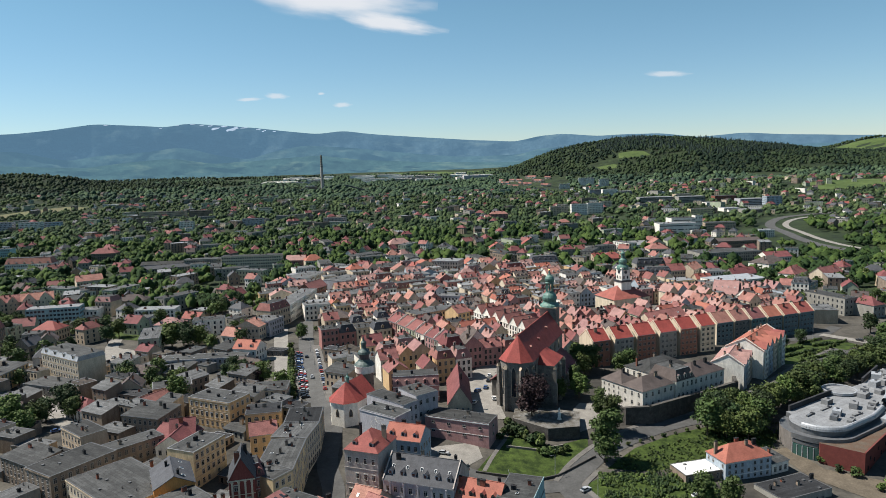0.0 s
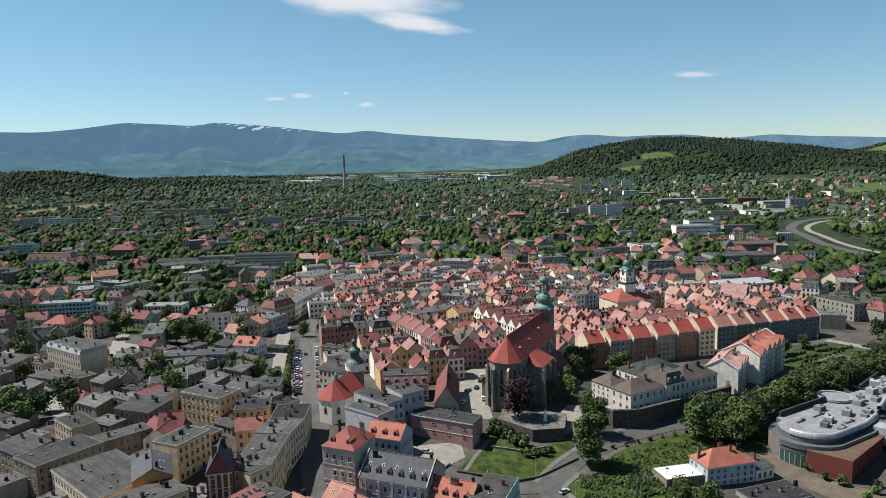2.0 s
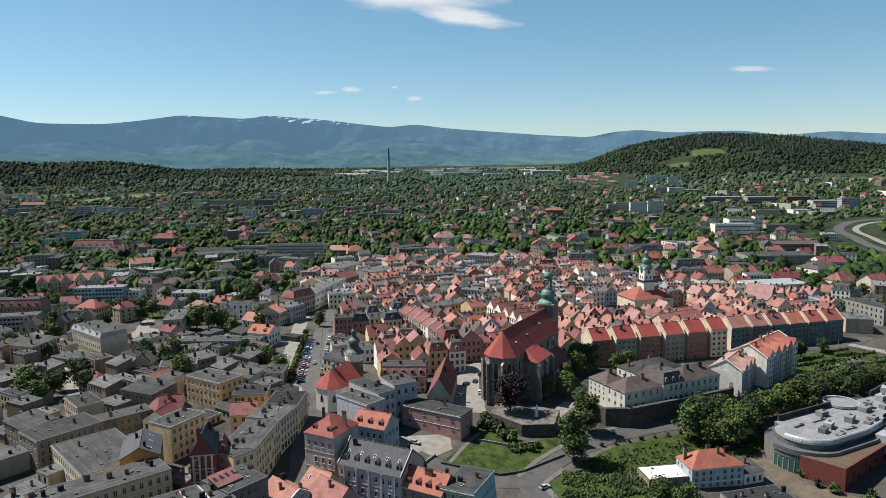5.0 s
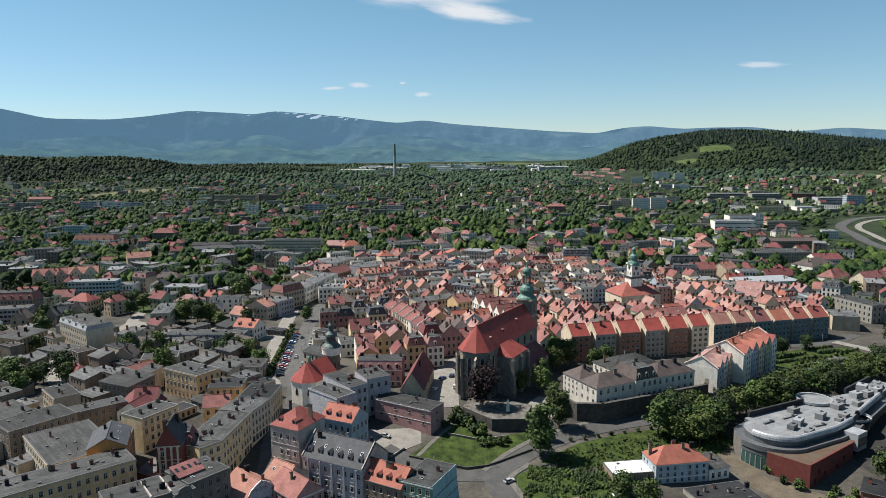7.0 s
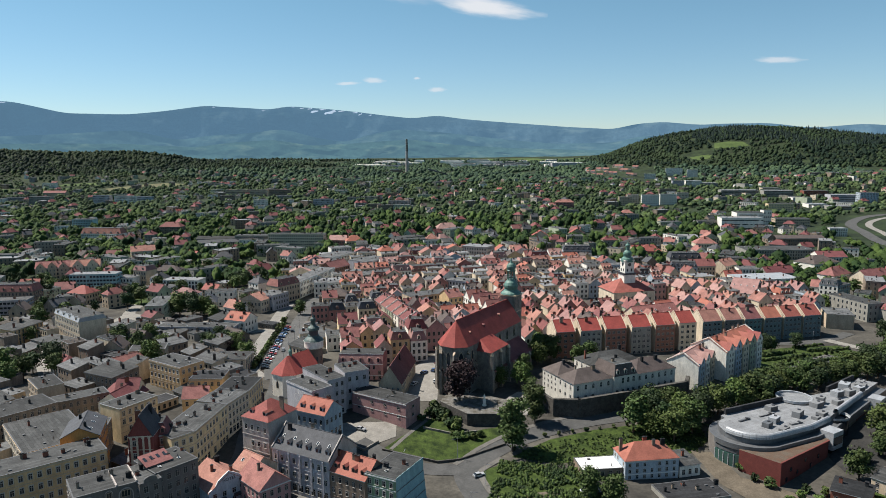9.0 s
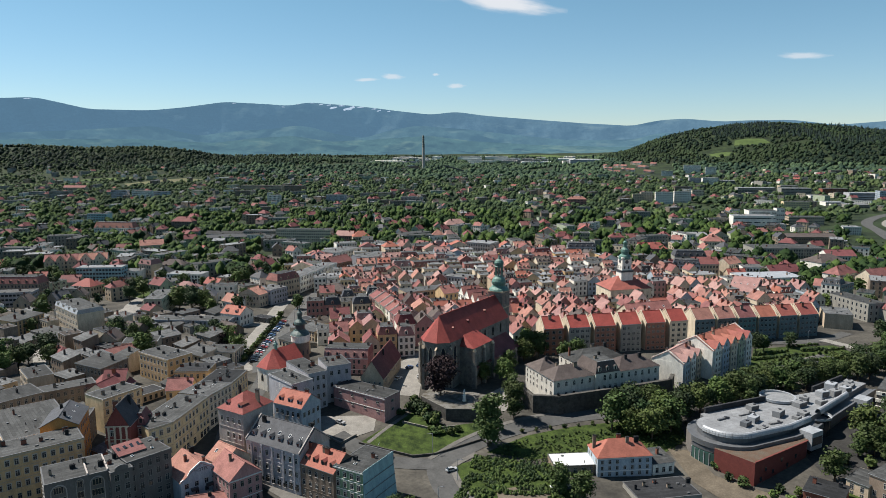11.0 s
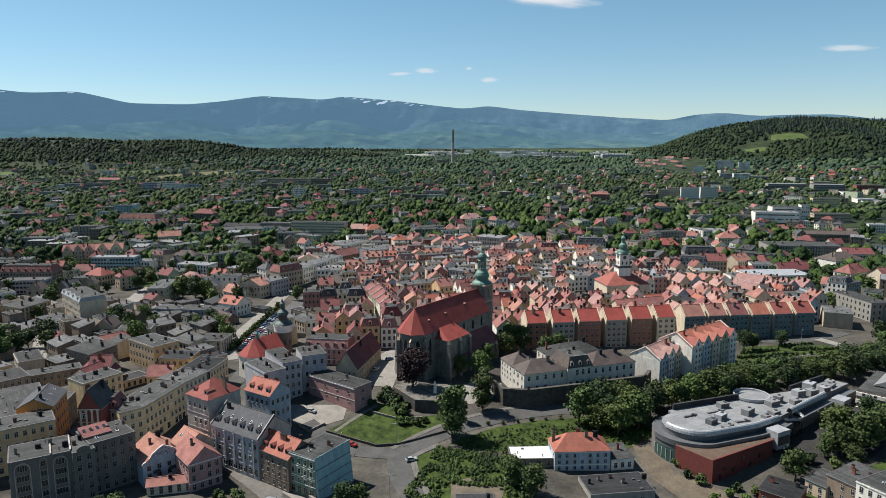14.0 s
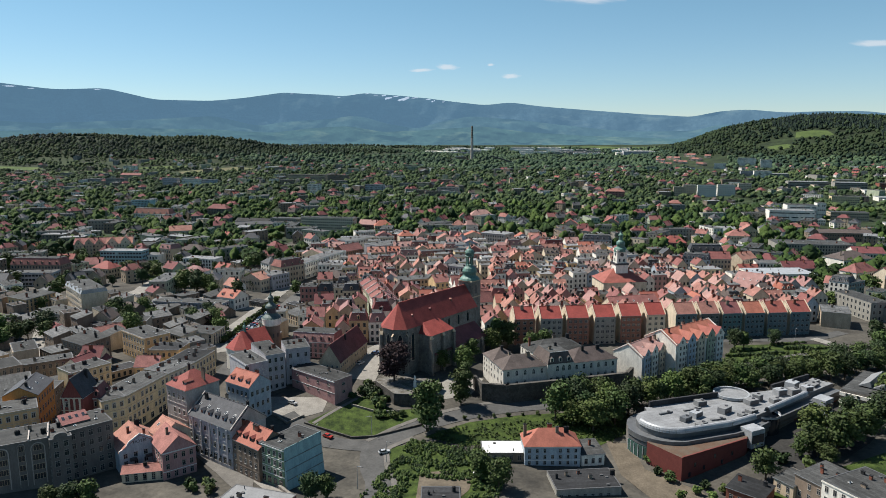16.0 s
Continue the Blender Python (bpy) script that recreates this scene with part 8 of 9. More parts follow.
for tries in range(9000):
    y = 210 + 2100 * fr.random() ** 1.6
    x = fr.uniform(-.95, .74) * (y + 120) + 60
    dens = .8 if y < 700 else .6 if y < 1000 else .5
    if (x > -190 and y < 330) or (x > 60 and y < 420) or (x > 200 and y < 470) or (x > 330 and y < 1300 and x < 700 and abs(x - 480) < 60):
        continue
    if fr.random() > dens or not free(x, y + 4, 7.5):
        continue
    if any(abs(x - a) < 17 and abs(y - b) < 15 for a, b in placed[-1600:]):
        continue
    if ground(x, y) > 45:
        continue
    placed.append((x, y))
    if len(placed) > 1150:
        break
placed.sort(key=lambda q: q[1])
rest = []
for k, (x, y) in enumerate(placed):
    src, m = fr.choice(protos), pose(x, y, float(ground(x, y)), 0, 0, fr.choice((-25, 20, 65, 110, -70)) + fr.uniform(-8, 8))
    if k >= 40:
        rest.append((KIDS[src], m))
        continue
    ob = thing("house", x, y, 0, None, src["label"], "house", "outer quarters")
    ob.matrix_basis = m
    for c in KIDS[src]:
        part(c.name.split(".")[0], c.data, None, ob, m=c.matrix_basis)
join_things("outer_houses", rest, "houses of the outer quarters among trees", [c for ob in protos for c in KIDS[ob]] + protos)
TAKEN = taken_by()
TAKEN[:, 2] -= np.where(TAKEN[:, 2] > 900, 45, np.where(TAKEN[:, 2] > 600, 14, 0))      # open ground before the outer houses
TAKEN = np.concatenate([TAKEN, np.array([(x - 8, x + 8, y - (12 if y < 700 else 26), y + 6) for x, y in placed])])

# woods and gardens
wr = np.random.default_rng(8)


def scatter(n, y0, y1, power, keep, low=-99, high=999):
    y = y0 + (y1 - y0) * wr.random(n) ** power
    x = wr.uniform(-1.2, .82, n) * (y + 140) + 60
    h = ground(x, y)
    return np.array([(a, b) for a, b, c in zip(x.tolist(), y.tolist(), h.tolist()) if low <= c < high and keep(a, b)])


def clear_of(r):
    def test(a, b):
        return not np.any((TAKEN[:, 0] - r < a) & (a < TAKEN[:, 1] + r) & (TAKEN[:, 2] - r < b) & (b < TAKEN[:, 3] + r))
    return test



def far_leaf(name, base):
    m = foliage(name, base, .35, .12)
    n, l = m.node_tree.nodes, m.node_tree.links
    bp, tx = n.new("ShaderNodeBump"), n.new("ShaderNodeTexNoise")
    tx.inputs["Scale"].default_value, bp.inputs["Distance"].default_value = .6, 1.6
    l.new(tx.outputs["Fac"], bp.inputs["Height"])
    # sprays lie more level than the crown's outline: the shading leans to the sky
    geo, lean = n.new("ShaderNodeNewGeometry"), n.new("ShaderNodeVectorMath")
    lean.operation = "MULTIPLY_ADD"
    lean.inputs[1].default_value, lean.inputs[2].default_value = (.6, .6, .6), (0, 0, .55)
    l.new(geo.outputs["Normal"], lean.inputs[0])
    l.new(lean.outputs[0], bp.inputs["Normal"])
    l.new(bp.outputs[0], n["Principled BSDF"].inputs["Normal"])
    n["Principled BSDF"].inputs["Specular IOR Level"].default_value = 0.05
    return m


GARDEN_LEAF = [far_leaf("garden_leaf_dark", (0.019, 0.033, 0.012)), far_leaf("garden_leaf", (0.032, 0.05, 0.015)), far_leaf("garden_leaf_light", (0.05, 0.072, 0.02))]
# outer and plain woods: haze put into paler, bluer leaf colours
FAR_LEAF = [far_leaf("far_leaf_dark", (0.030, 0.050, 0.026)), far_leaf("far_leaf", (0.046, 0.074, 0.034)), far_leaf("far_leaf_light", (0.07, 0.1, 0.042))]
HAZE_LEAF = [far_leaf("plain_leaf_dark", (0.032, 0.054, 0.036)), far_leaf("plain_leaf", (0.044, 0.072, 0.042)), far_leaf("plain_leaf_light", (0.062, 0.094, 0.05))]
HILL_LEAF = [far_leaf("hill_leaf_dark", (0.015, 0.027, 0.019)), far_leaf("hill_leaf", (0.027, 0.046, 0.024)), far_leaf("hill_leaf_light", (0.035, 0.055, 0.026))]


OPEN = []          # fields, works yards and broad roads without trees: centre, half sizes, turn
for q in ((-1090, 1870, 130, 60, 64), (-1440, 1720, 210, 45, 20), (-1290, 1900, 90, 30, 30), (-1800, 1750, 160, 50, 10), (463, 830, 45, 95, 5), (495, 960, 40, 90, -10), (530, 1090, 40, 80, -20), (610, 1200, 90, 45, 35), (350, 975, 65, 35, 0),
          (420, 1330, 120, 22, 5), (650, 1420, 150, 25, 5), (440, 1000, 50, 60, 0), (300, 2560, 75, 190, 12), (470, 2200, 100, 25, 0), (1080, 1790, 190, 90, 12), (2230, 3640, 170, 200, 10), (780, 2880, 70, 60, 0), (640, 2700, 50, 40, 20),
          (150, 4100, 260, 90, 0), (-150, 4180, 200, 60, 5), (380, 3900, 100, 60, 0)):
    OPEN.append((*q[:4], radians(q[4])))


def wooded(a, b):
    for cx, cy, p, q, t in OPEN:
        u, v = (a - cx) * math.cos(t) + (b - cy) * math.sin(t), (b - cy) * math.cos(t) - (a - cx) * math.sin(t)
        if abs(u) < p and abs(v) < q:
            return False
    return True


mid_ok, far_ok = clear_of(-.5), clear_of(2.5)
mid = scatter(13000, 540, 1150, 1.0, lambda a, b: mid_ok(a, b) and wooded(a, b) and ((a - 60) / 215) ** 2 + ((b - 440) / 215) ** 2 > 1 and (((a + 5) / 165) ** 2 + ((b - 615) / 130) ** 2 > 1 or wr.random() < .07) and noise.noise(Vector((a * .012, b * .012, 2))) > -.22)
woods("garden_trees", mid, 1.4, 2, 5, 2, 9, GARDEN_LEAF, "leafy trees between the houses", 5, .03, wide=4.4)
far1 = scatter(26000, 1100, 2150, 1.0, lambda a, b: wooded(a, b) and far_ok(a, b) and (noise.noise(Vector((a * .009, b * .006, 3))) > -.18 or wr.random() < .2))
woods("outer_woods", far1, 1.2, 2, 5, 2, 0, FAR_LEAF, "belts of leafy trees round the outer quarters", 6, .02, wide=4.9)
far2 = scatter(30000, 2100, 4300, 1.0, lambda a, b: far_ok(a, b) and wooded(a, b) and noise.noise(Vector((a * .004, b * .0016, 5))) > -.3, high=42)
woods("far_woods", far2, 1.45, 1, 5, 2, 0, HAZE_LEAF, "far woods on the plain", 7, wide=5.6)
hilly = scatter(150000, 1700, 4100, 1.0, lambda a, b: wooded(a, b) and noise.noise(Vector((a * .004, b * .0055, 9))) > -.5, low=42)[:26000]
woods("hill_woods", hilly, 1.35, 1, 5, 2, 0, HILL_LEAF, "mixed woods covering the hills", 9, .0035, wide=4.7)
FIR = far_leaf("fir_needle", (0.016, 0.026, 0.022))
firs = scatter(90000, 2700, 3700, 1.0, lambda a, b: 520 < a < 1900 and noise.noise(Vector((a * .0042, b * .0034, 4))) > .16 - .22 * (880 < a < 1250), low=110)[:3200]
woods("fir_wood", firs, 1.0, 1, 5, 1, 0, [FIR], "dark spruce wood on the hill top", 10, spire=True)


# ---------- roads, pavements, green ----------
def smooth_line(pts, step=3.0):
    """A rounded line through the given points, sampled evenly."""
    p = [Vector((*q, 0)) for q in pts]
    p = [p[0] * 2 - p[1]] + p + [p[-1] * 2 - p[-2]]
    out = []
    for i in range(1, len(p) - 2):
        n = max(2, int((p[i + 1] - p[i]).length / step))
        for k in range(n):
            t = k / n
            a, b, c, d = p[i - 1], p[i], p[i + 1], p[i + 2]
            out.append(.5 * (2 * b + (c - a) * t + (2 * a - 5 * b + 4 * c - d) * t * t + (3 * b - a - 3 * c + d) * t ** 3))
    return out + [p[-2]]


def ribbon(name, pts, wide, mat, label, category, lift=.16, off=0.0, thick=0.0):
    line = smooth_line(pts)
    v, f = [], []
    for i, q in enumerate(line):
        a, b = line[max(0, i - 1)], line[min(len(line) - 1, i + 1)]
        n = Vector((-(b - a).y, (b - a).x, 0)).normalized()
        for s in np.linspace(-1, 1, 5):
            c = q + n * (off + s * wide / 2)
            v.append((c.x, c.y, float(ground(c.x, c.y)) + lift))
    for i in range(len(line) - 1):
        for k in range(4):
            f.append((i * 5 + k, (i + 1) * 5 + k, (i + 1) * 5 + k + 1, i * 5 + k + 1))
    if thick:
        m = len(v)
        v += [(x, y, z - thick) for x, y, z in v]
        for i in range(len(line) - 1):
            for k in (0, 4):
                q = (i * 5 + k, (i + 1) * 5 + k, m + (i + 1) * 5 + k, m + i * 5 + k)
                f.append(q if k == 4 else q[::-1])
    me = bpy.data.meshes.new(name)
    me.from_pydata(v, [], f)
    me.materials.append(mat)
    return tagged(new(name, me), label, category, kind="structure")


def patch(name, pts, mat, label, category, lift=.1, step=3.0):
    """A piece of ground inside an outline, following the land."""
    from mathutils.geometry import delaunay_2d_cdt
    ring = [Vector(q) for q in pts]
    outline = []
    for a, b in zip(ring, ring[1:] + ring[:1]):
        n = max(1, int((b - a).length / step))
        outline += [a.lerp(b, k / n) for k in range(n)]
    xs, ys = [q.x for q in ring], [q.y for q in ring]
    inner = [Vector((x, y)) for x in np.arange(min(xs), max(xs), step) for y in np.arange(min(ys), max(ys), step)]
    vs, _, fs, *_ = delaunay_2d_cdt(outline + inner, [(i, (i + 1) % len(outline)) for i in range(len(outline))], [], 0, 1e-4)
    def inside(p):
        c = False
        for a, b in zip(ring, ring[1:] + ring[:1]):
            if (a.y > p.y) != (b.y > p.y) and p.x < (b.x - a.x) * (p.y - a.y) / (b.y - a.y) + a.x:
                c = not c
        return c
    keep = [f for f in fs if inside(sum((vs[i] for i in f), Vector((0, 0))) / len(f))]
    me = bpy.data.meshes.new(name)
    me.from_pydata([(q.x, q.y, float(ground(q.x, q.y)) + lift) for q in vs], [], keep)
    me.materials.append(mat)
    return tagged(new(name, me), label, category, kind="structure")


def wall_line(name, pts, high, thick, mat, label, base=-2.0, top=None, category="wall"):
    """A free-standing wall along a line of points."""
    g = Geo()
    line = [Vector((*q, 0)) for q in pts]
    for a, b in zip(line, line[1:]):
        d = (b - a).normalized()
        n = Vector((-d.y, d.x, 0)) * thick / 2
        a2, b2 = a - d * thick * .4, b + d * thick * .4
        za, zb = (top, top) if top is not None else (float(ground(a.x, a.y)) + high, float(ground(b.x, b.y)) + high)
        low = [(p.x, p.y, float(ground(p.x, p.y)) + base) for p in (a2 - n, b2 - n, b2 + n, a2 + n)]
        up = [(p.x, p.y, z) for p, z in ((a2 - n, za), (b2 - n, zb), (b2 + n, zb), (a2 + n, za))]
        for i in range(4):
            j = (i + 1) % 4
            g.poly([low[i], low[j], up[j], up[i]])
        g.poly(up)
    return tagged(new(name, g.mesh(name, [mat])), label, category)


MAIN = [(58, 150), (55, 202), (46, 222), (42, 236), (50, 248), (63, 261), (81, 274), (98, 283), (119, 291), (137, 303), (162, 325), (190, 352), (225, 385)]
ribbon("road", MAIN, 8.5, ASPHALT, "asphalt road climbing past the church", "road")
ribbon("pavement", MAIN[:5], 2.2, PAVING, "paved footway along the road", "pavement", .28, -5.4, .3)
ribbon("pavement", MAIN[3:], 2.0, PAVING, "paved footway along the road", "pavement", .28, 5.3, .3)
ribbon("road", [(42, 236), (30, 235), (20, 236), (8, 243), (-2, 250)], 7.5, ASPHALT, "side road to the car park", "road", .19)
ribbon("road", [(-44, 200), (-42, 231), (-48, 254), (-50, 282), (-56, 305), (-66, 325)], 8, ASPHALT, "narrow town street between tenements", "road")
ribbon("road", [(-58, 305), (-66, 325), (-73, 358), (-83, 400), (-91, 432), (-104, 500)], 9.5, STREET_ASPHALT, "asphalt street lined with parked cars", "road", .18)
ribbon("road", [(-66, 305), (-80, 325), (-95, 384), (-108, 436), (-118, 480)], 9, PAVING_PALE, "pale paved side lane of the broad street", "road", .17)
ribbon("parking_bay", [(-69, 318), (-81, 364), (-91, 408)], 5.6, PAVING, "parking bays along the street", "parking", .21)
ribbon("planting_strip", [(-75, 318), (-87, 368), (-99, 424)], 3.4, GRASS, "planted strip between the lanes", "grass", .24)
ribbon("pavement", [(-55, 312), (-63, 342), (-73, 383), (-84, 428)], 5, PAVING, "pale paved footway before the shop fronts", "pavement", .3, 0, .3)
ribbon("road", [(-240, 372), (-215, 345), (-150, 272), (-120, 240)], 7, PAVING_PALE, "pale lane between old houses", "road")
ribbon("road", [(-230, 470), (-205, 420), (-130, 395), (-100, 400)], 8, PAVING_PALE, "side street with a car park", "road")
# asphalt in place of pale paving: the terraces' shadow put into the colour
ribbon("road", [(150, 372), (186, 402), (210, 410), (232, 421), (252, 440)], 7, ASPHALT, "quiet street before the terraces", "road")
ribbon("road", [(232, 421), (241, 410), (251, 396), (262, 375)], 7, PAVING_PALE, "pale lane by the park", "road", .2)
ribbon("road", [(600, 620), (520, 680), (478, 760), (463, 830), (470, 906), (490, 993), (507, 1073), (545, 1150), (600, 1220), (680, 1262), (800, 1300)], 15, ASPHALT, "wide curving main road out of town", "road", .5)
ribbon("road", [(600, 640), (540, 690), (500, 765), (488, 830), (494, 906), (512, 990), (530, 1070), (566, 1140), (620, 1200), (700, 1236)], 9, PAVING_PALE, "pale side lane beside the main road", "road", .45)
ribbon("path", [(-24, 220), (-5, 211), (10, 205), (30, 192)], 5, PAVING_PALE, "sandy yard path", "path", .15)
ribbon("path", [(12, 246), (16, 256), (22, 268)], 1.6, PAVING, "narrow garden path", "path", .22)
patch("grass", [(9, 246), (31, 241), (38, 243), (53, 254), (55, 268), (40, 262), (25, 272), (14, 255)], GRASS, "lawn below the bastion", "grass", .14)
patch("grass", [(58, 196), (50, 222), (48, 236), (58, 243), (70, 240), (84, 238), (92, 214), (92, 192)], GRASS, "rough grass with shrubs", "grass", .12)
patch("grass", [(58, 246), (72, 260), (90, 271), (112, 281), (132, 290), (133, 270), (118, 252), (95, 252), (75, 243)], GRASS, "weedy bank below the road", "grass", .12)
patch("grass", [(176, 352), (187, 390), (210, 402), (234, 410), (240, 396), (214, 372), (192, 357)], GRASS, "park lawn with hedges", "grass", .12)
patch("car_park", [(-16, 262), (10, 266), (12, 255), (1, 245), (-8, 250)], PAVING_PALE, "grey car park in a yard", "car park", .15)
patch("forecourt", [(4, 284), (24, 284), (22, 300), (28, 360), (16, 360), (6, 320)], PAVING_PALE, "pale paved church forecourt", "pavement", .15)
patch("forecourt", [(52, 272), (68, 282), (70, 300), (58, 300), (52, 290)], PAVING_PALE, "pale paved yard by the church", "pavement", .15)
patch("yard", [(125, 262), (131, 240), (145, 222), (170, 222), (156, 236), (139, 246), (134, 262)], GRAVEL, "sandy building yard", "yard", .15)
AT_MALL = pose(132.6, 260.0, 0, 0, 0, 33.0)
# dark patch painted where the shopping centre's shade lies
patch("service_yard", [tuple((AT_MALL @ Vector((a, b, 0)))[:2]) for a, b in ((36, -21), (52, -13), (107, 4.5), (118, -12), (84, -30), (60, -38), (38, -40), (32, -30))], SHADE_ASPHALT, "asphalt service yard behind the shopping centre, painted dark as shade", "yard", .16)
patch("yard", [(64, 221), (74, 225), (82, 223), (83, 214), (80, 204), (68, 203)], GRAVEL, "sandy lot among the scrub", "yard", .2)
patch("pavement", [(-22.8, 221.4), (-7.6, 213.6), (9.5, 205.2), (14.4, 195.1), (9.1, 193.8), (-4.3, 203.6), (-18.7, 212.9)], PAVING, "pale paved footway before the slate tenement", "pavement", .24)
patch("square", [(92, 452), (170, 478), (158, 530), (86, 505)], PAVING, "paved market square", "square", .15)
patch("car_park", [(-220, 440), (-190, 425), (-150, 420), (-155, 400), (-215, 405)], PAVING_PALE, "pale car park", "car park", .2)
patch("grass", [(-245, 470), (-195, 450), (-190, 475), (-240, 495)], GRASS, "garden lawn", "grass", .2)
FIELD = material("green_field", (0.05, 0.08, 0.02), .95, .2, .01, .2, second=(.075, .105, .03))
STUBBLE = material("dry_field", (0.12, 0.1, 0.06), .95, .2, .01, .2, second=(.1, .11, .045))
for cx, cy, p, q, turn, mt in ((-1090, 1870, 125, 56, 64, STUBBLE), (-1440, 1720, 205, 42, 20, FIELD), (-1290, 1900, 85, 28, 30, FIELD), (-1800, 1750, 155, 46, 10, FIELD), (1080, 1790, 185, 86, 12, FIELD), (2230, 3640, 165, 195, 10, FIELD),
                               (780, 2880, 66, 56, 0, FIELD), (640, 2700, 46, 36, 20, FIELD), (150, 4100, 255, 86, 0, FIELD), (-150, 4180, 195, 56, 5, FIELD), (380, 3900, 96, 56, 0, FIELD)):
    at = pose(cx, cy, 0, 0, 0, turn)
    patch("field", [tuple((at @ Vector((a * p, b * q, 0)))[:2]) for a, b in ((-1, -.8), (-.3, -1), (.6, -.9), (1, -.5), (.9, .7), (.2, 1), (-.7, .85))], mt, "open field between woods", "field", .8, 30)
patch("meadow", [(480, 720), (700, 760), (760, 900), (540, 860), (500, 790)], GRASS, "meadow beside the main road", "meadow", .4, 20)

# walls of the old fortification
wall_line("retaining_wall", [(74, 280), (84, 280.5), (108, 294.5), (132, 309), (134, 316)], 0, 1.6, STONE_DARK, "high dark stone retaining wall below the palace", -8, 13.0)
wall_line("retaining_wall", [(68, 290), (74, 280)], 0, 1.2, STONE_DARK, "dark stone wall end", -6, 12.4)
g = Geo()
g.prism([(26, 279), (39, 266.5), (52, 268), (55, 284), (40, 290), (28, 290)], -2, 10.0, 0, 1)
bastion = tagged(new("bastion", g.mesh("bastion", [STONE_DARK, material("mossy_gravel", (0.1, 0.085, 0.06), .95, .45, .35, .4, second=(.17, .165, .155))])), "dark stone bastion with a gravelled top", "bastion")
wall_line("low_wall", [(9, 245), (31, 239.5), (39, 242), (55, 254)], .9, .5, STONE_DARK, "low dark wall round the lawn")
wall_line("low_wall", [(22, 262), (34, 259), (44, 262)], 1.0, .5, STONE, "low stone wall with piers on the lawn")
wall_line("parapet", [(-26, 217), (-12, 216), (6, 207), (16, 204), (30, 194)], 1.1, 1.0, STONE, "stepped stone parapet before the houses")
wall_line("yard_wall", [(-9, 250), (2, 243.5), (6, 250)], 1.0, .5, STONE, "low wall of the car park")


# ---------- cars ----------
def car_proto(colour, rough, tall):
    m = material("car_paint", colour, rough, .05, 1.0, 0.0, metal=.2)
    ob = thing("car", 0, -800, 0, 0, "", "car", "parked cars")
    g = Geo()
    g.box(-2.1, 2.1, -.86, .86, .32, .82, 0, bottom=True)
    g.prism([(-2.0, -.82), (2.0, -.82), (2.0, .82), (-2.0, .82)], .82, .9, 0)
    part("body", g, [m], ob)
    g = Geo()
    z1 = 1.85 if tall else 1.42
    a, b, c, d = (-1.95, 1.25, -1.7, .75) if tall else (-1.8, .95, -1.25, .35)
    lo = [(a, -.78, .9), (b, -.78, .9), (b, .78, .9), (a, .78, .9)]
    hi = [(c, -.66, z1), (d, -.66, z1), (d, .66, z1), (c, .66, z1)]
    for i in range(4):
        j = (i + 1) % 4
        g.poly([lo[i], lo[j], hi[j], hi[i]], 1)
    g.poly(hi, 0)
    part("cabin", g, [m, GLASS], ob)
    w = Geo()
    w.ring([(.1, -.1), (.32, -.1), (.32, .1), (.1, .1)], 10)
    wm = w.mesh("wheel", [RUBBER])
    for x in (-1.3, 1.3):
        for y in (-.8, .8):
            part("wheel", wm, None, ob, m=pose(x, y, .32, 90))
    return ob


CARS = {k: car_proto(c, .3, t) for k, c, t in (("white", (.6, .6, .6), 0), ("silver", (.35, .36, .37), 0), ("black", (.02, .02, .022), 0), ("red", (.35, .03, .02), 0), ("blue", (.05, .09, .2), 0), ("white_van", (.62, .62, .6), 1))}
cr = random.Random(3)


def car(x, y, rot, kind=None):
    k = kind or cr.choice(("white", "silver", "black", "silver", "blue", "white", "red", "black"))
    ob = thing("car", x, y, rot, float(ground(x, y)) + .2, ("white van" if "van" in k else k + " car") + " standing on the road surface", "car", "parked cars")
    for c in KIDS[CARS[k]]:
        part(c.name.split(".")[0], c.data, None, ob, m=c.matrix_basis)
    return ob


car(47, 232, 35, "silver")
car(-3, 258, -20, "silver")
car(84, 225, 15, "white")
car(88, 226, 100, "black")
for i in range(26):
    t = i / 25
    if cr.random() < .16:
        continue
    car(-69 - 22 * t + cr.uniform(-.5, .5), 319 + 88 * t, 17 + cr.uniform(-6, 6), cr.choice(("white", "black", "silver", "silver", "blue", "black", "red", "black")))
for i in range(11):
    t = i / 10
    car(-61.5 - 19 * t, 330 + 82 * t, 104 + cr.uniform(-4, 4))
car(-84, 398, 104, "black")
car(-72, 352, 284, "silver")
for x, y, r in ((17, 318, 80), (19, 328, 80), (20, 336, 85), (11, 300, 70), (20, 304, 95), (21, 312, 95), (13, 314, 60), (-200, 420, 20), (-192, 418, 20), (-180, 414, 100), (-172, 412, 10), (-205, 412, 100), (196, 352, 30), (199, 354, 30), (202, 356, 30), (206, 359, 30),
                (225, 373, 40), (229, 377, 40), (234, 380, 35), (238, 384, 35), (246, 404, 120), (-170, 286, 30), (-166, 290, 100), (-162, 283, 30), (-158, 292, 20), (112, 226, 75), (117, 230, 80), (22, 238, -20), (-139, 287, 45)):
    car(x, y, r)
bpy.data.batch_remove(ids=[c for ob in CARS.values() for c in KIDS[ob]] + list(CARS.values()))

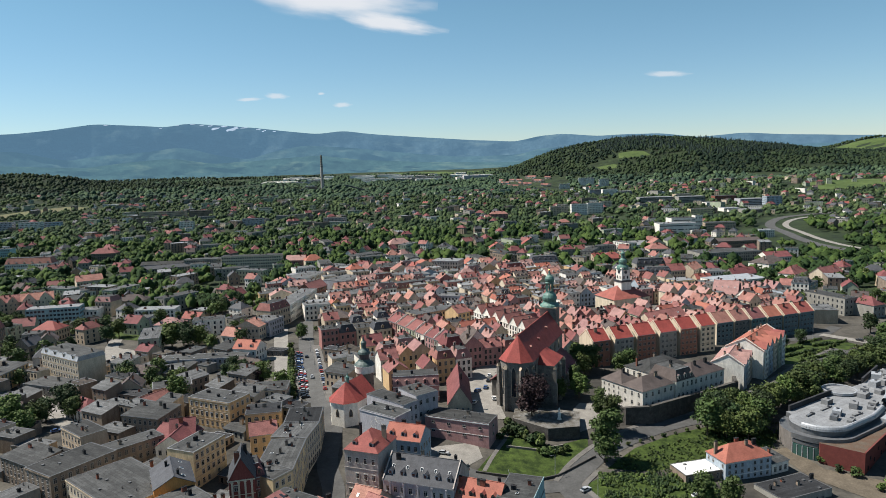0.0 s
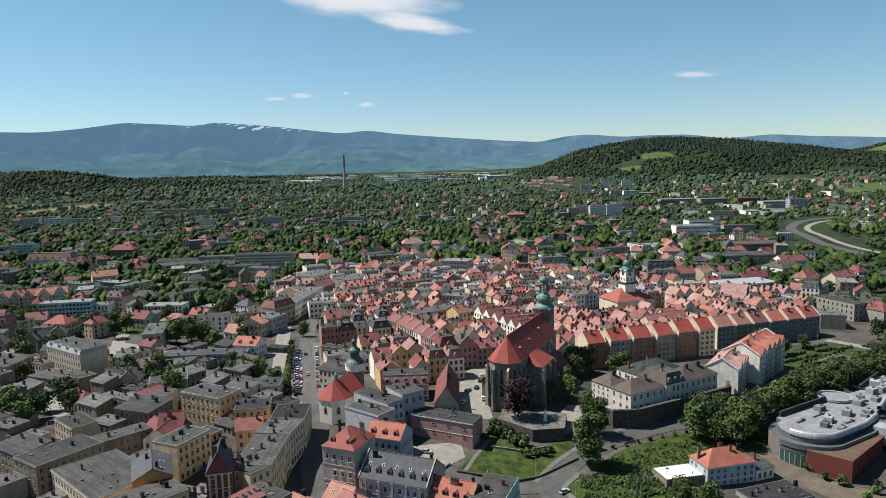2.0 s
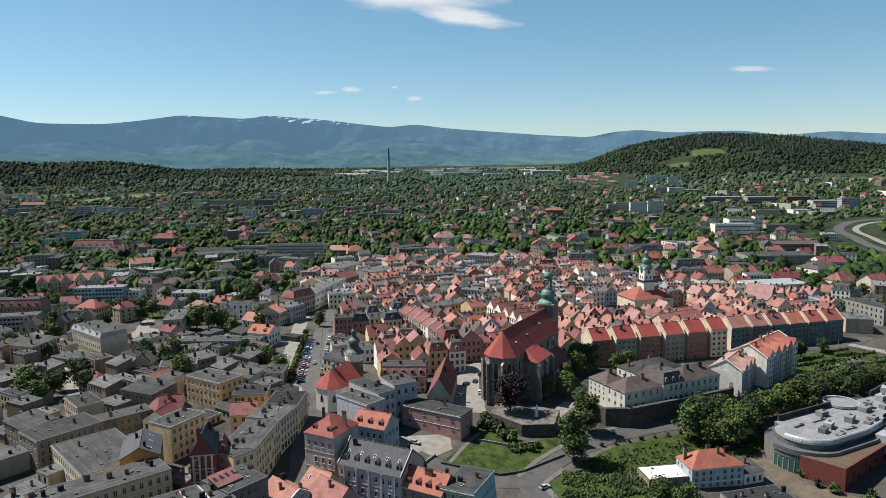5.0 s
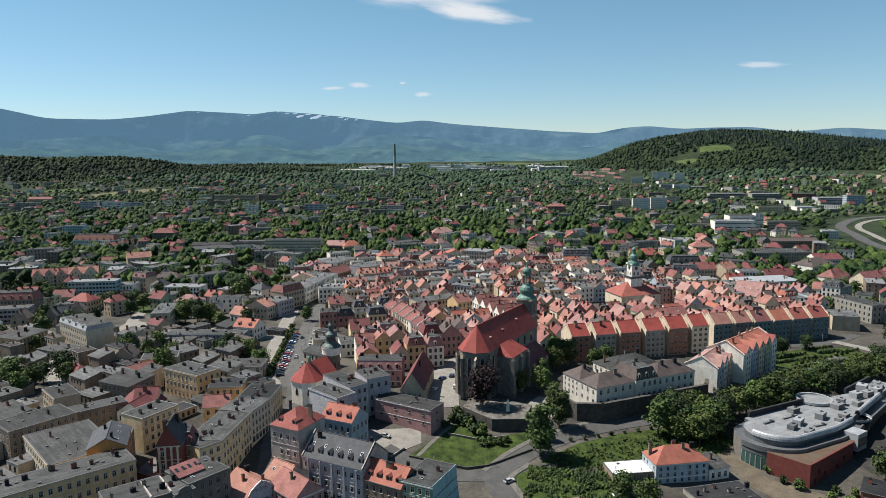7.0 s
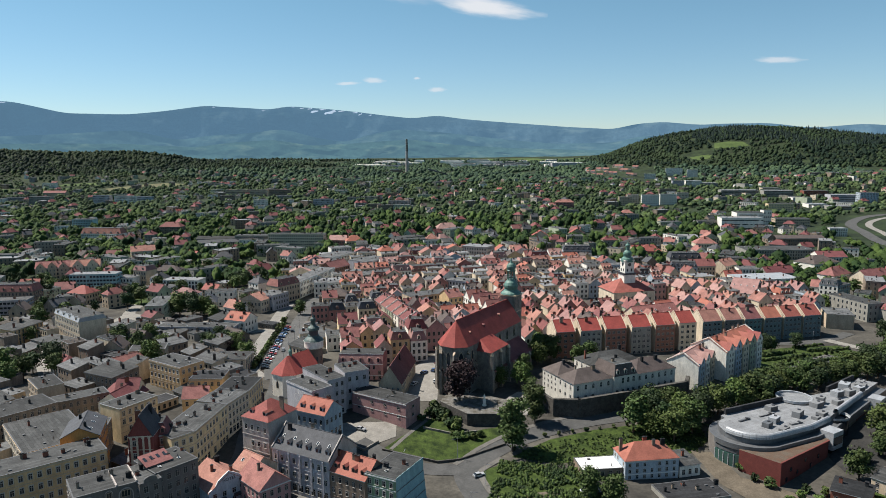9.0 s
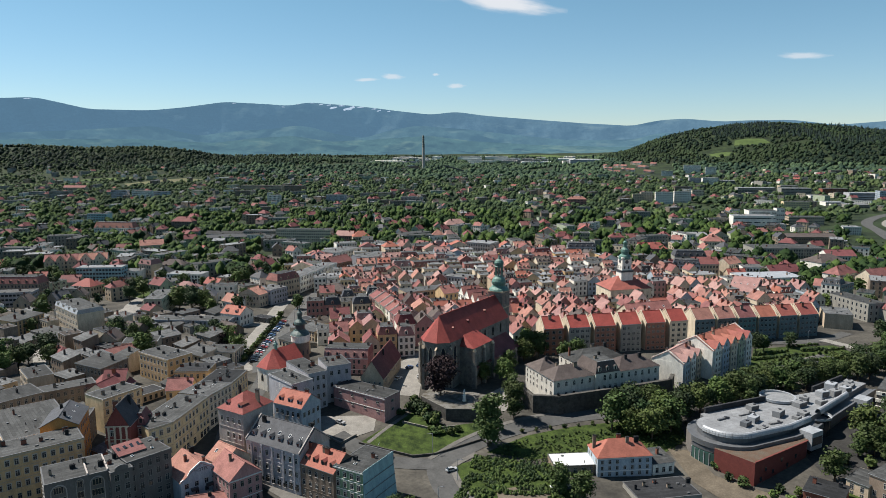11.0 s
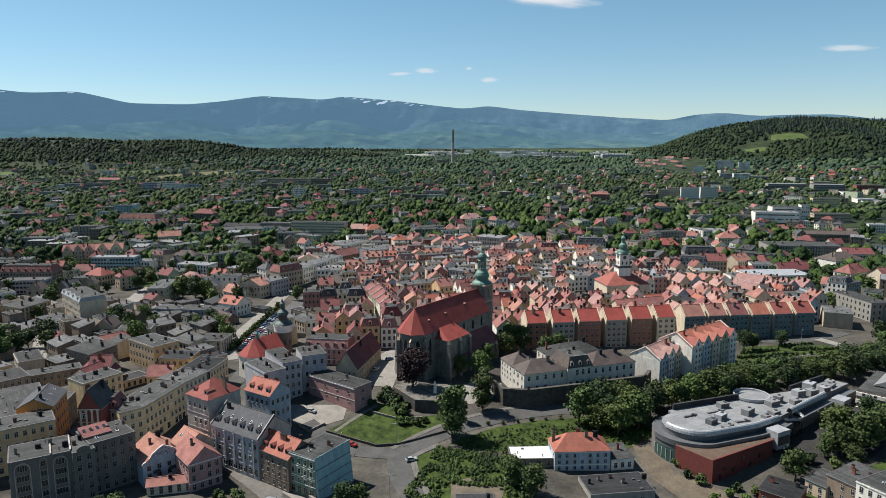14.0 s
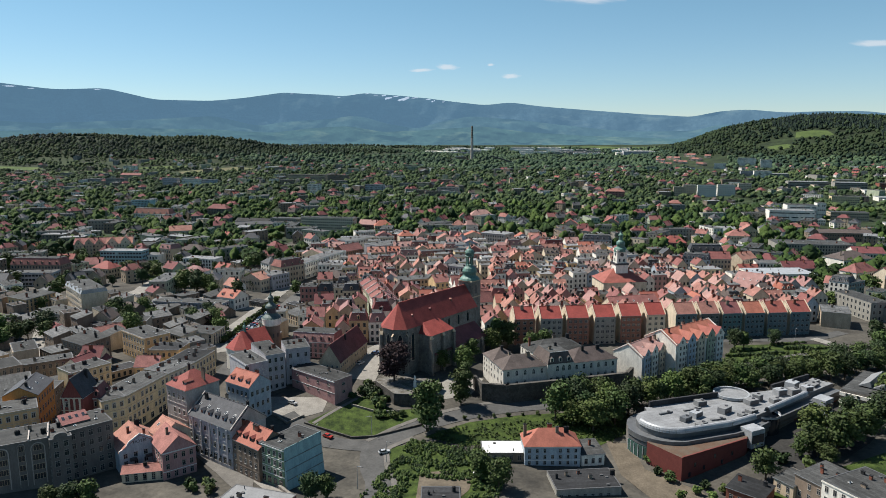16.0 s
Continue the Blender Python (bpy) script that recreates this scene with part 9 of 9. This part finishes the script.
# ---------- trees near the camera's side of the town ----------
tree(58, 250, "tall", 1.35)
tree(66, 273, "tall", 1.15)
tree(64, 286, "tall", .8)
tree(60, 262, "conifer", 1.1)
tree(34.3, 280.5, "red", 1.5, 9.6)
trees([(49, 303), (59, 306), (60, 322), (67, 350), (73, 346), (66, 338), (87, 340), (92, 344)], "round", 1.05)
trees([(105, 272), (111, 278), (117, 275), (125, 282), (114, 287), (121, 290), (108, 282), (135, 292), (128, 275), (120, 268), (112, 270), (133, 284)], "round", 1.25)
trees([(142, 293), (150, 300), (161, 309), (166, 317), (176, 324), (180, 319), (189, 331), (200, 341), (211, 348), (219, 352), (229, 363), (241, 372), (253, 385), (172, 315), (158, 304), (196, 334), (206, 338), (236, 360), (247, 366), (262, 378),
       (270, 390), (258, 402), (275, 402), (222, 345), (262, 360)], "round", 1.1)
trees([(146, 297), (156, 306), (154, 298), (163, 302), (168, 310), (171, 322), (183, 326), (185, 318), (193, 325), (194, 337), (203, 334), (214, 342), (216, 352), (226, 356), (229, 350), (242, 364), (250, 374), (256, 370), (208, 345)], "round", 1.0)
trees([(196, 268), (200, 279), (212, 276), (218, 282), (217, 298), (226, 292), (206, 270), (232, 300), (178, 246), (236, 318)], "round", 1.2)
for a, b, k in ((44, -30, 1.1), (52, -29, .9), (58, -31, 1.2), (66, -30, 1.0), (74, -26, 1.2), (82, -24, 1.0), (90, -20, 1.1), (48, -36, 1.2), (56, -38, 1.0)):
    q = AT_MALL @ Vector((a, b, 0))
    tree(q.x, q.y, "bush" if a < 50 else "round", k * 1.3 if a < 50 else k * .8)
trees([(150, 229), (155, 233), (160, 230), (164, 236), (158, 238), (170, 240), (147, 240), (143, 244), (140, 251)], "bush", 1.1)
# grass added here to darken ground that lies in shade
patch("grass", [(172, 238), (186, 244), (230, 280), (224, 262), (205, 240), (185, 232)], GRASS, "grass laid to darken the shaded ground behind the shopping centre", "grass", .15)
hedge = []
for a0, b0, a1, b1 in ((180, 365, 211, 384), (183, 374, 205, 390), (212, 392, 238, 403), (206, 398, 226, 409), (186, 357, 222, 380)):
    n = int(math.hypot(a1 - a0, b1 - b0) / .6)
    hedge += [(a0 + (a1 - a0) * i / n, b0 + (b1 - b0) * i / n) for i in range(n)]
woods("hedge", hedge, .22, 2, 5, 2, 10, [LEAF[2], LEAF[0]], "clipped hedges on the park lawn", 18, .1)
trees([(186, 383), (191, 386), (208, 399)], "round", .85)
trees([(85, 222), (92, 218)], "round", 1.05)
trees([(40, 197), (36, 194), (-34, 170), (-29, 172), (-39, 167)], "round", .85)
trees([(-160, 433), (-172, 439), (-165, 428), (-176, 430)], "round", 1.45)
trees([(-166, 345), (-142, 330), (-157, 362), (-110, 345), (-83, 330), (-183, 301), (-203, 309), (-176, 531), (-180, 573), (-205, 566), (-238, 591), (-206, 486), (-321, 495), (-244, 476), (-263, 370), (-171, 355), (-152, 343), (-139, 347), (-130, 318),
       (-96, 346), (-132, 452), (-172, 558), (-251, 466), (-226, 448), (-140, 522), (-180, 291), (-170, 300), (-182, 284), (-193, 292), (-176, 306)], "round", 1.15)
tree(-98, 342, "red", .75)
for i in range(30):
    t = i / 29
    tree(-75 - 24 * t + tree_rng.uniform(-.5, .5), 320 + 104 * t, "bush", tree_rng.uniform(.8, 1.5))
tree(-96.5, 446, "round", 1.0)
trees([(-100, 452), (-104, 470), (-92, 470)], "bush", 1.2)
trees([(-112, 366), (-116, 352), (-120, 374)], "round", 1.0)
scrub = []
while len(scrub) < 2900:
    a, b = tree_rng.uniform(49, 93), tree_rng.uniform(190, 243)
    if a > 52 + max(0, b - 222) * .1 - .1 * max(0, 222 - b) and not (63 < a < 84 and 200 < b < 218) and noise.noise(Vector((a * .2, b * .2, 0))) > -.25 and b < 242 - .1 * (a - 60):
        scrub.append((a, b))
woods("scrub", scrub, .145, 2, 5, 2, 12, LEAF, "dense green scrub beside the road", 15, .1)
bank = []
while len(bank) < 700:
    t = tree_rng.random()
    a, b = 60 + 72 * t + tree_rng.uniform(-3, 8), 247 + 34 * t + tree_rng.uniform(-14, 5)
    bank.append((a, b))
woods("scrub", bank, .12, 2, 5, 2, 10, LEAF, "weeds and scrub on the bank", 16, .1)
trees([(36, 256), (38, 257), (41, 258), (43, 256), (45, 259), (34, 258), (28, 276), (30, 274), (24, 275), (35, 269), (22, 272), (20, 268)], "bush", 1.0)
trees([(25, 272), (27, 270), (30, 268), (33, 265), (24, 276), (36, 263)], "bush", 1.6)
trees([(-4, 190), (0, 193), (2, 190), (-7, 192), (-2, 195)], "bush", 1.2)
trees([(190 + i * 4.2, 364 + i * 3.4) for i in range(10)], "bush", .7)
trees([(70 + i * 5.5, 262 + i * 2.5) for i in range(8)], "bush", .55)
made = 0
for i in range(1500):
    a, b = (tree_rng.uniform(-420, -95), tree_rng.uniform(330, 600)) if i % 3 else (tree_rng.uniform(230, 460), tree_rng.uniform(330, 620))
    if free(a, b, 2.0):
        tree(a, b, "yard", tree_rng.uniform(.7, 1.25))
        made += 1
        if made > 240:
            break


# ---------- small things ----------
def street_lamp(x, y, rot):
    """A lamp post: a tapered pole, a bent arm and a flat head."""
    ob = thing("street_lamp", x, y, rot, None, "grey steel street lamp standing beside the road", "street lamp", "street lamps")
    g = Geo()
    g.ring([(.16, -.5), (.11, .6), (.07, 8.0)], 8)
    part("pole", g, [METAL], ob)
    g = Geo()
    g.box(0, 1.6, -.04, .04, 7.85, 7.95, 0, bottom=True)
    part("arm", g, [METAL], ob)
    g = Geo()
    g.box(1.4, 2.2, -.14, .14, 7.8, 7.92, 0, bottom=True)
    part("lamp_head", g, [DARK_METAL], ob)
    return ob


for x, y, r in ((50, 226, 0), (38, 243, 200), (58, 263, 220), (88, 284, 40), (112, 294, 60), (133, 296, 60), (156, 313, 60), (20, 232, 90), (47, 206, 0), (-60, 322, 10), (-68, 350, 10), (-76, 380, 10), (-84, 410, 10), (190, 392, 60), (220, 408, 60), (8, 292, 0), (24, 318, 180)):
    street_lamp(x, y, r)

statue = thing("statue", 45.1, 276.1, 15, 10.0, "pale stone statue on a tall plinth", "statue")
g = Geo()
g.ring([(.9, -.2), (.9, .4), (.65, .5), (.6, 2.2), (.75, 2.3), (.75, 2.5), (.42, 2.6), (.38, 3.4), (.5, 4.0), (.34, 4.5), (.16, 4.7), (.2, 4.95), (.1, 5.15)], 12)
part("figure", g, [WALL["white"]], statue)


# a red-tiled lean-to with roof windows on the tall grey tenement
def roof_house(x, y, rot, z, w, d, rise):
    ob = thing("roof_house", x, y, rot, z, "red tiled lean-to with roof windows on a felt roof", "roof house")
    g = Geo()
    g.box(-w / 2, w / 2, 0, d, 0, .5, 0)
    g.poly([(-w / 2, d, .5), (-w / 2, 0, .5), (-w / 2, d, rise)], 0)
    g.poly([(w / 2, 0, .5), (w / 2, d, .5), (w / 2, d, rise)], 0)
    g.poly([(w / 2, d, .5), (-w / 2, d, .5), (-w / 2, d, rise), (w / 2, d, rise)], 0)
    part("wall", g, [WALL["slate"]], ob)
    g = Geo()
    q = [(-w / 2 - .2, -.25, .5), (w / 2 + .2, -.25, .5), (w / 2 + .2, d + .2, rise + .1), (-w / 2 - .2, d + .2, rise + .1)]
    up = [(a, b, c + .16) for a, b, c in q]
    g.poly(up, 0)
    for i in range(4):
        j = (i + 1) % 4
        g.poly([q[i], q[j], up[j], up[i]], 0)
    part("roof", g, [TILE_RED], ob)
    for i in range(4):
        g = Geo()
        k = (rise - .4) / (d + .45)
        cx, y0, y1 = -w / 2 + w * (i + .5) / 4, d * .4, d * .75
        z0, z1 = .66 + k * (y0 + .25) + .05, .66 + k * (y1 + .25) + .05
        g.poly([(cx - .45, y0, z0), (cx + .45, y0, z0), (cx + .45, y1, z1), (cx - .45, y1, z1)], 0)
        part("roof_window", g, [GLASS], ob)
    return ob


roof_house(-50.1, 192.0, 57.8, 18.1, 8.5, 5.5, 2.2)
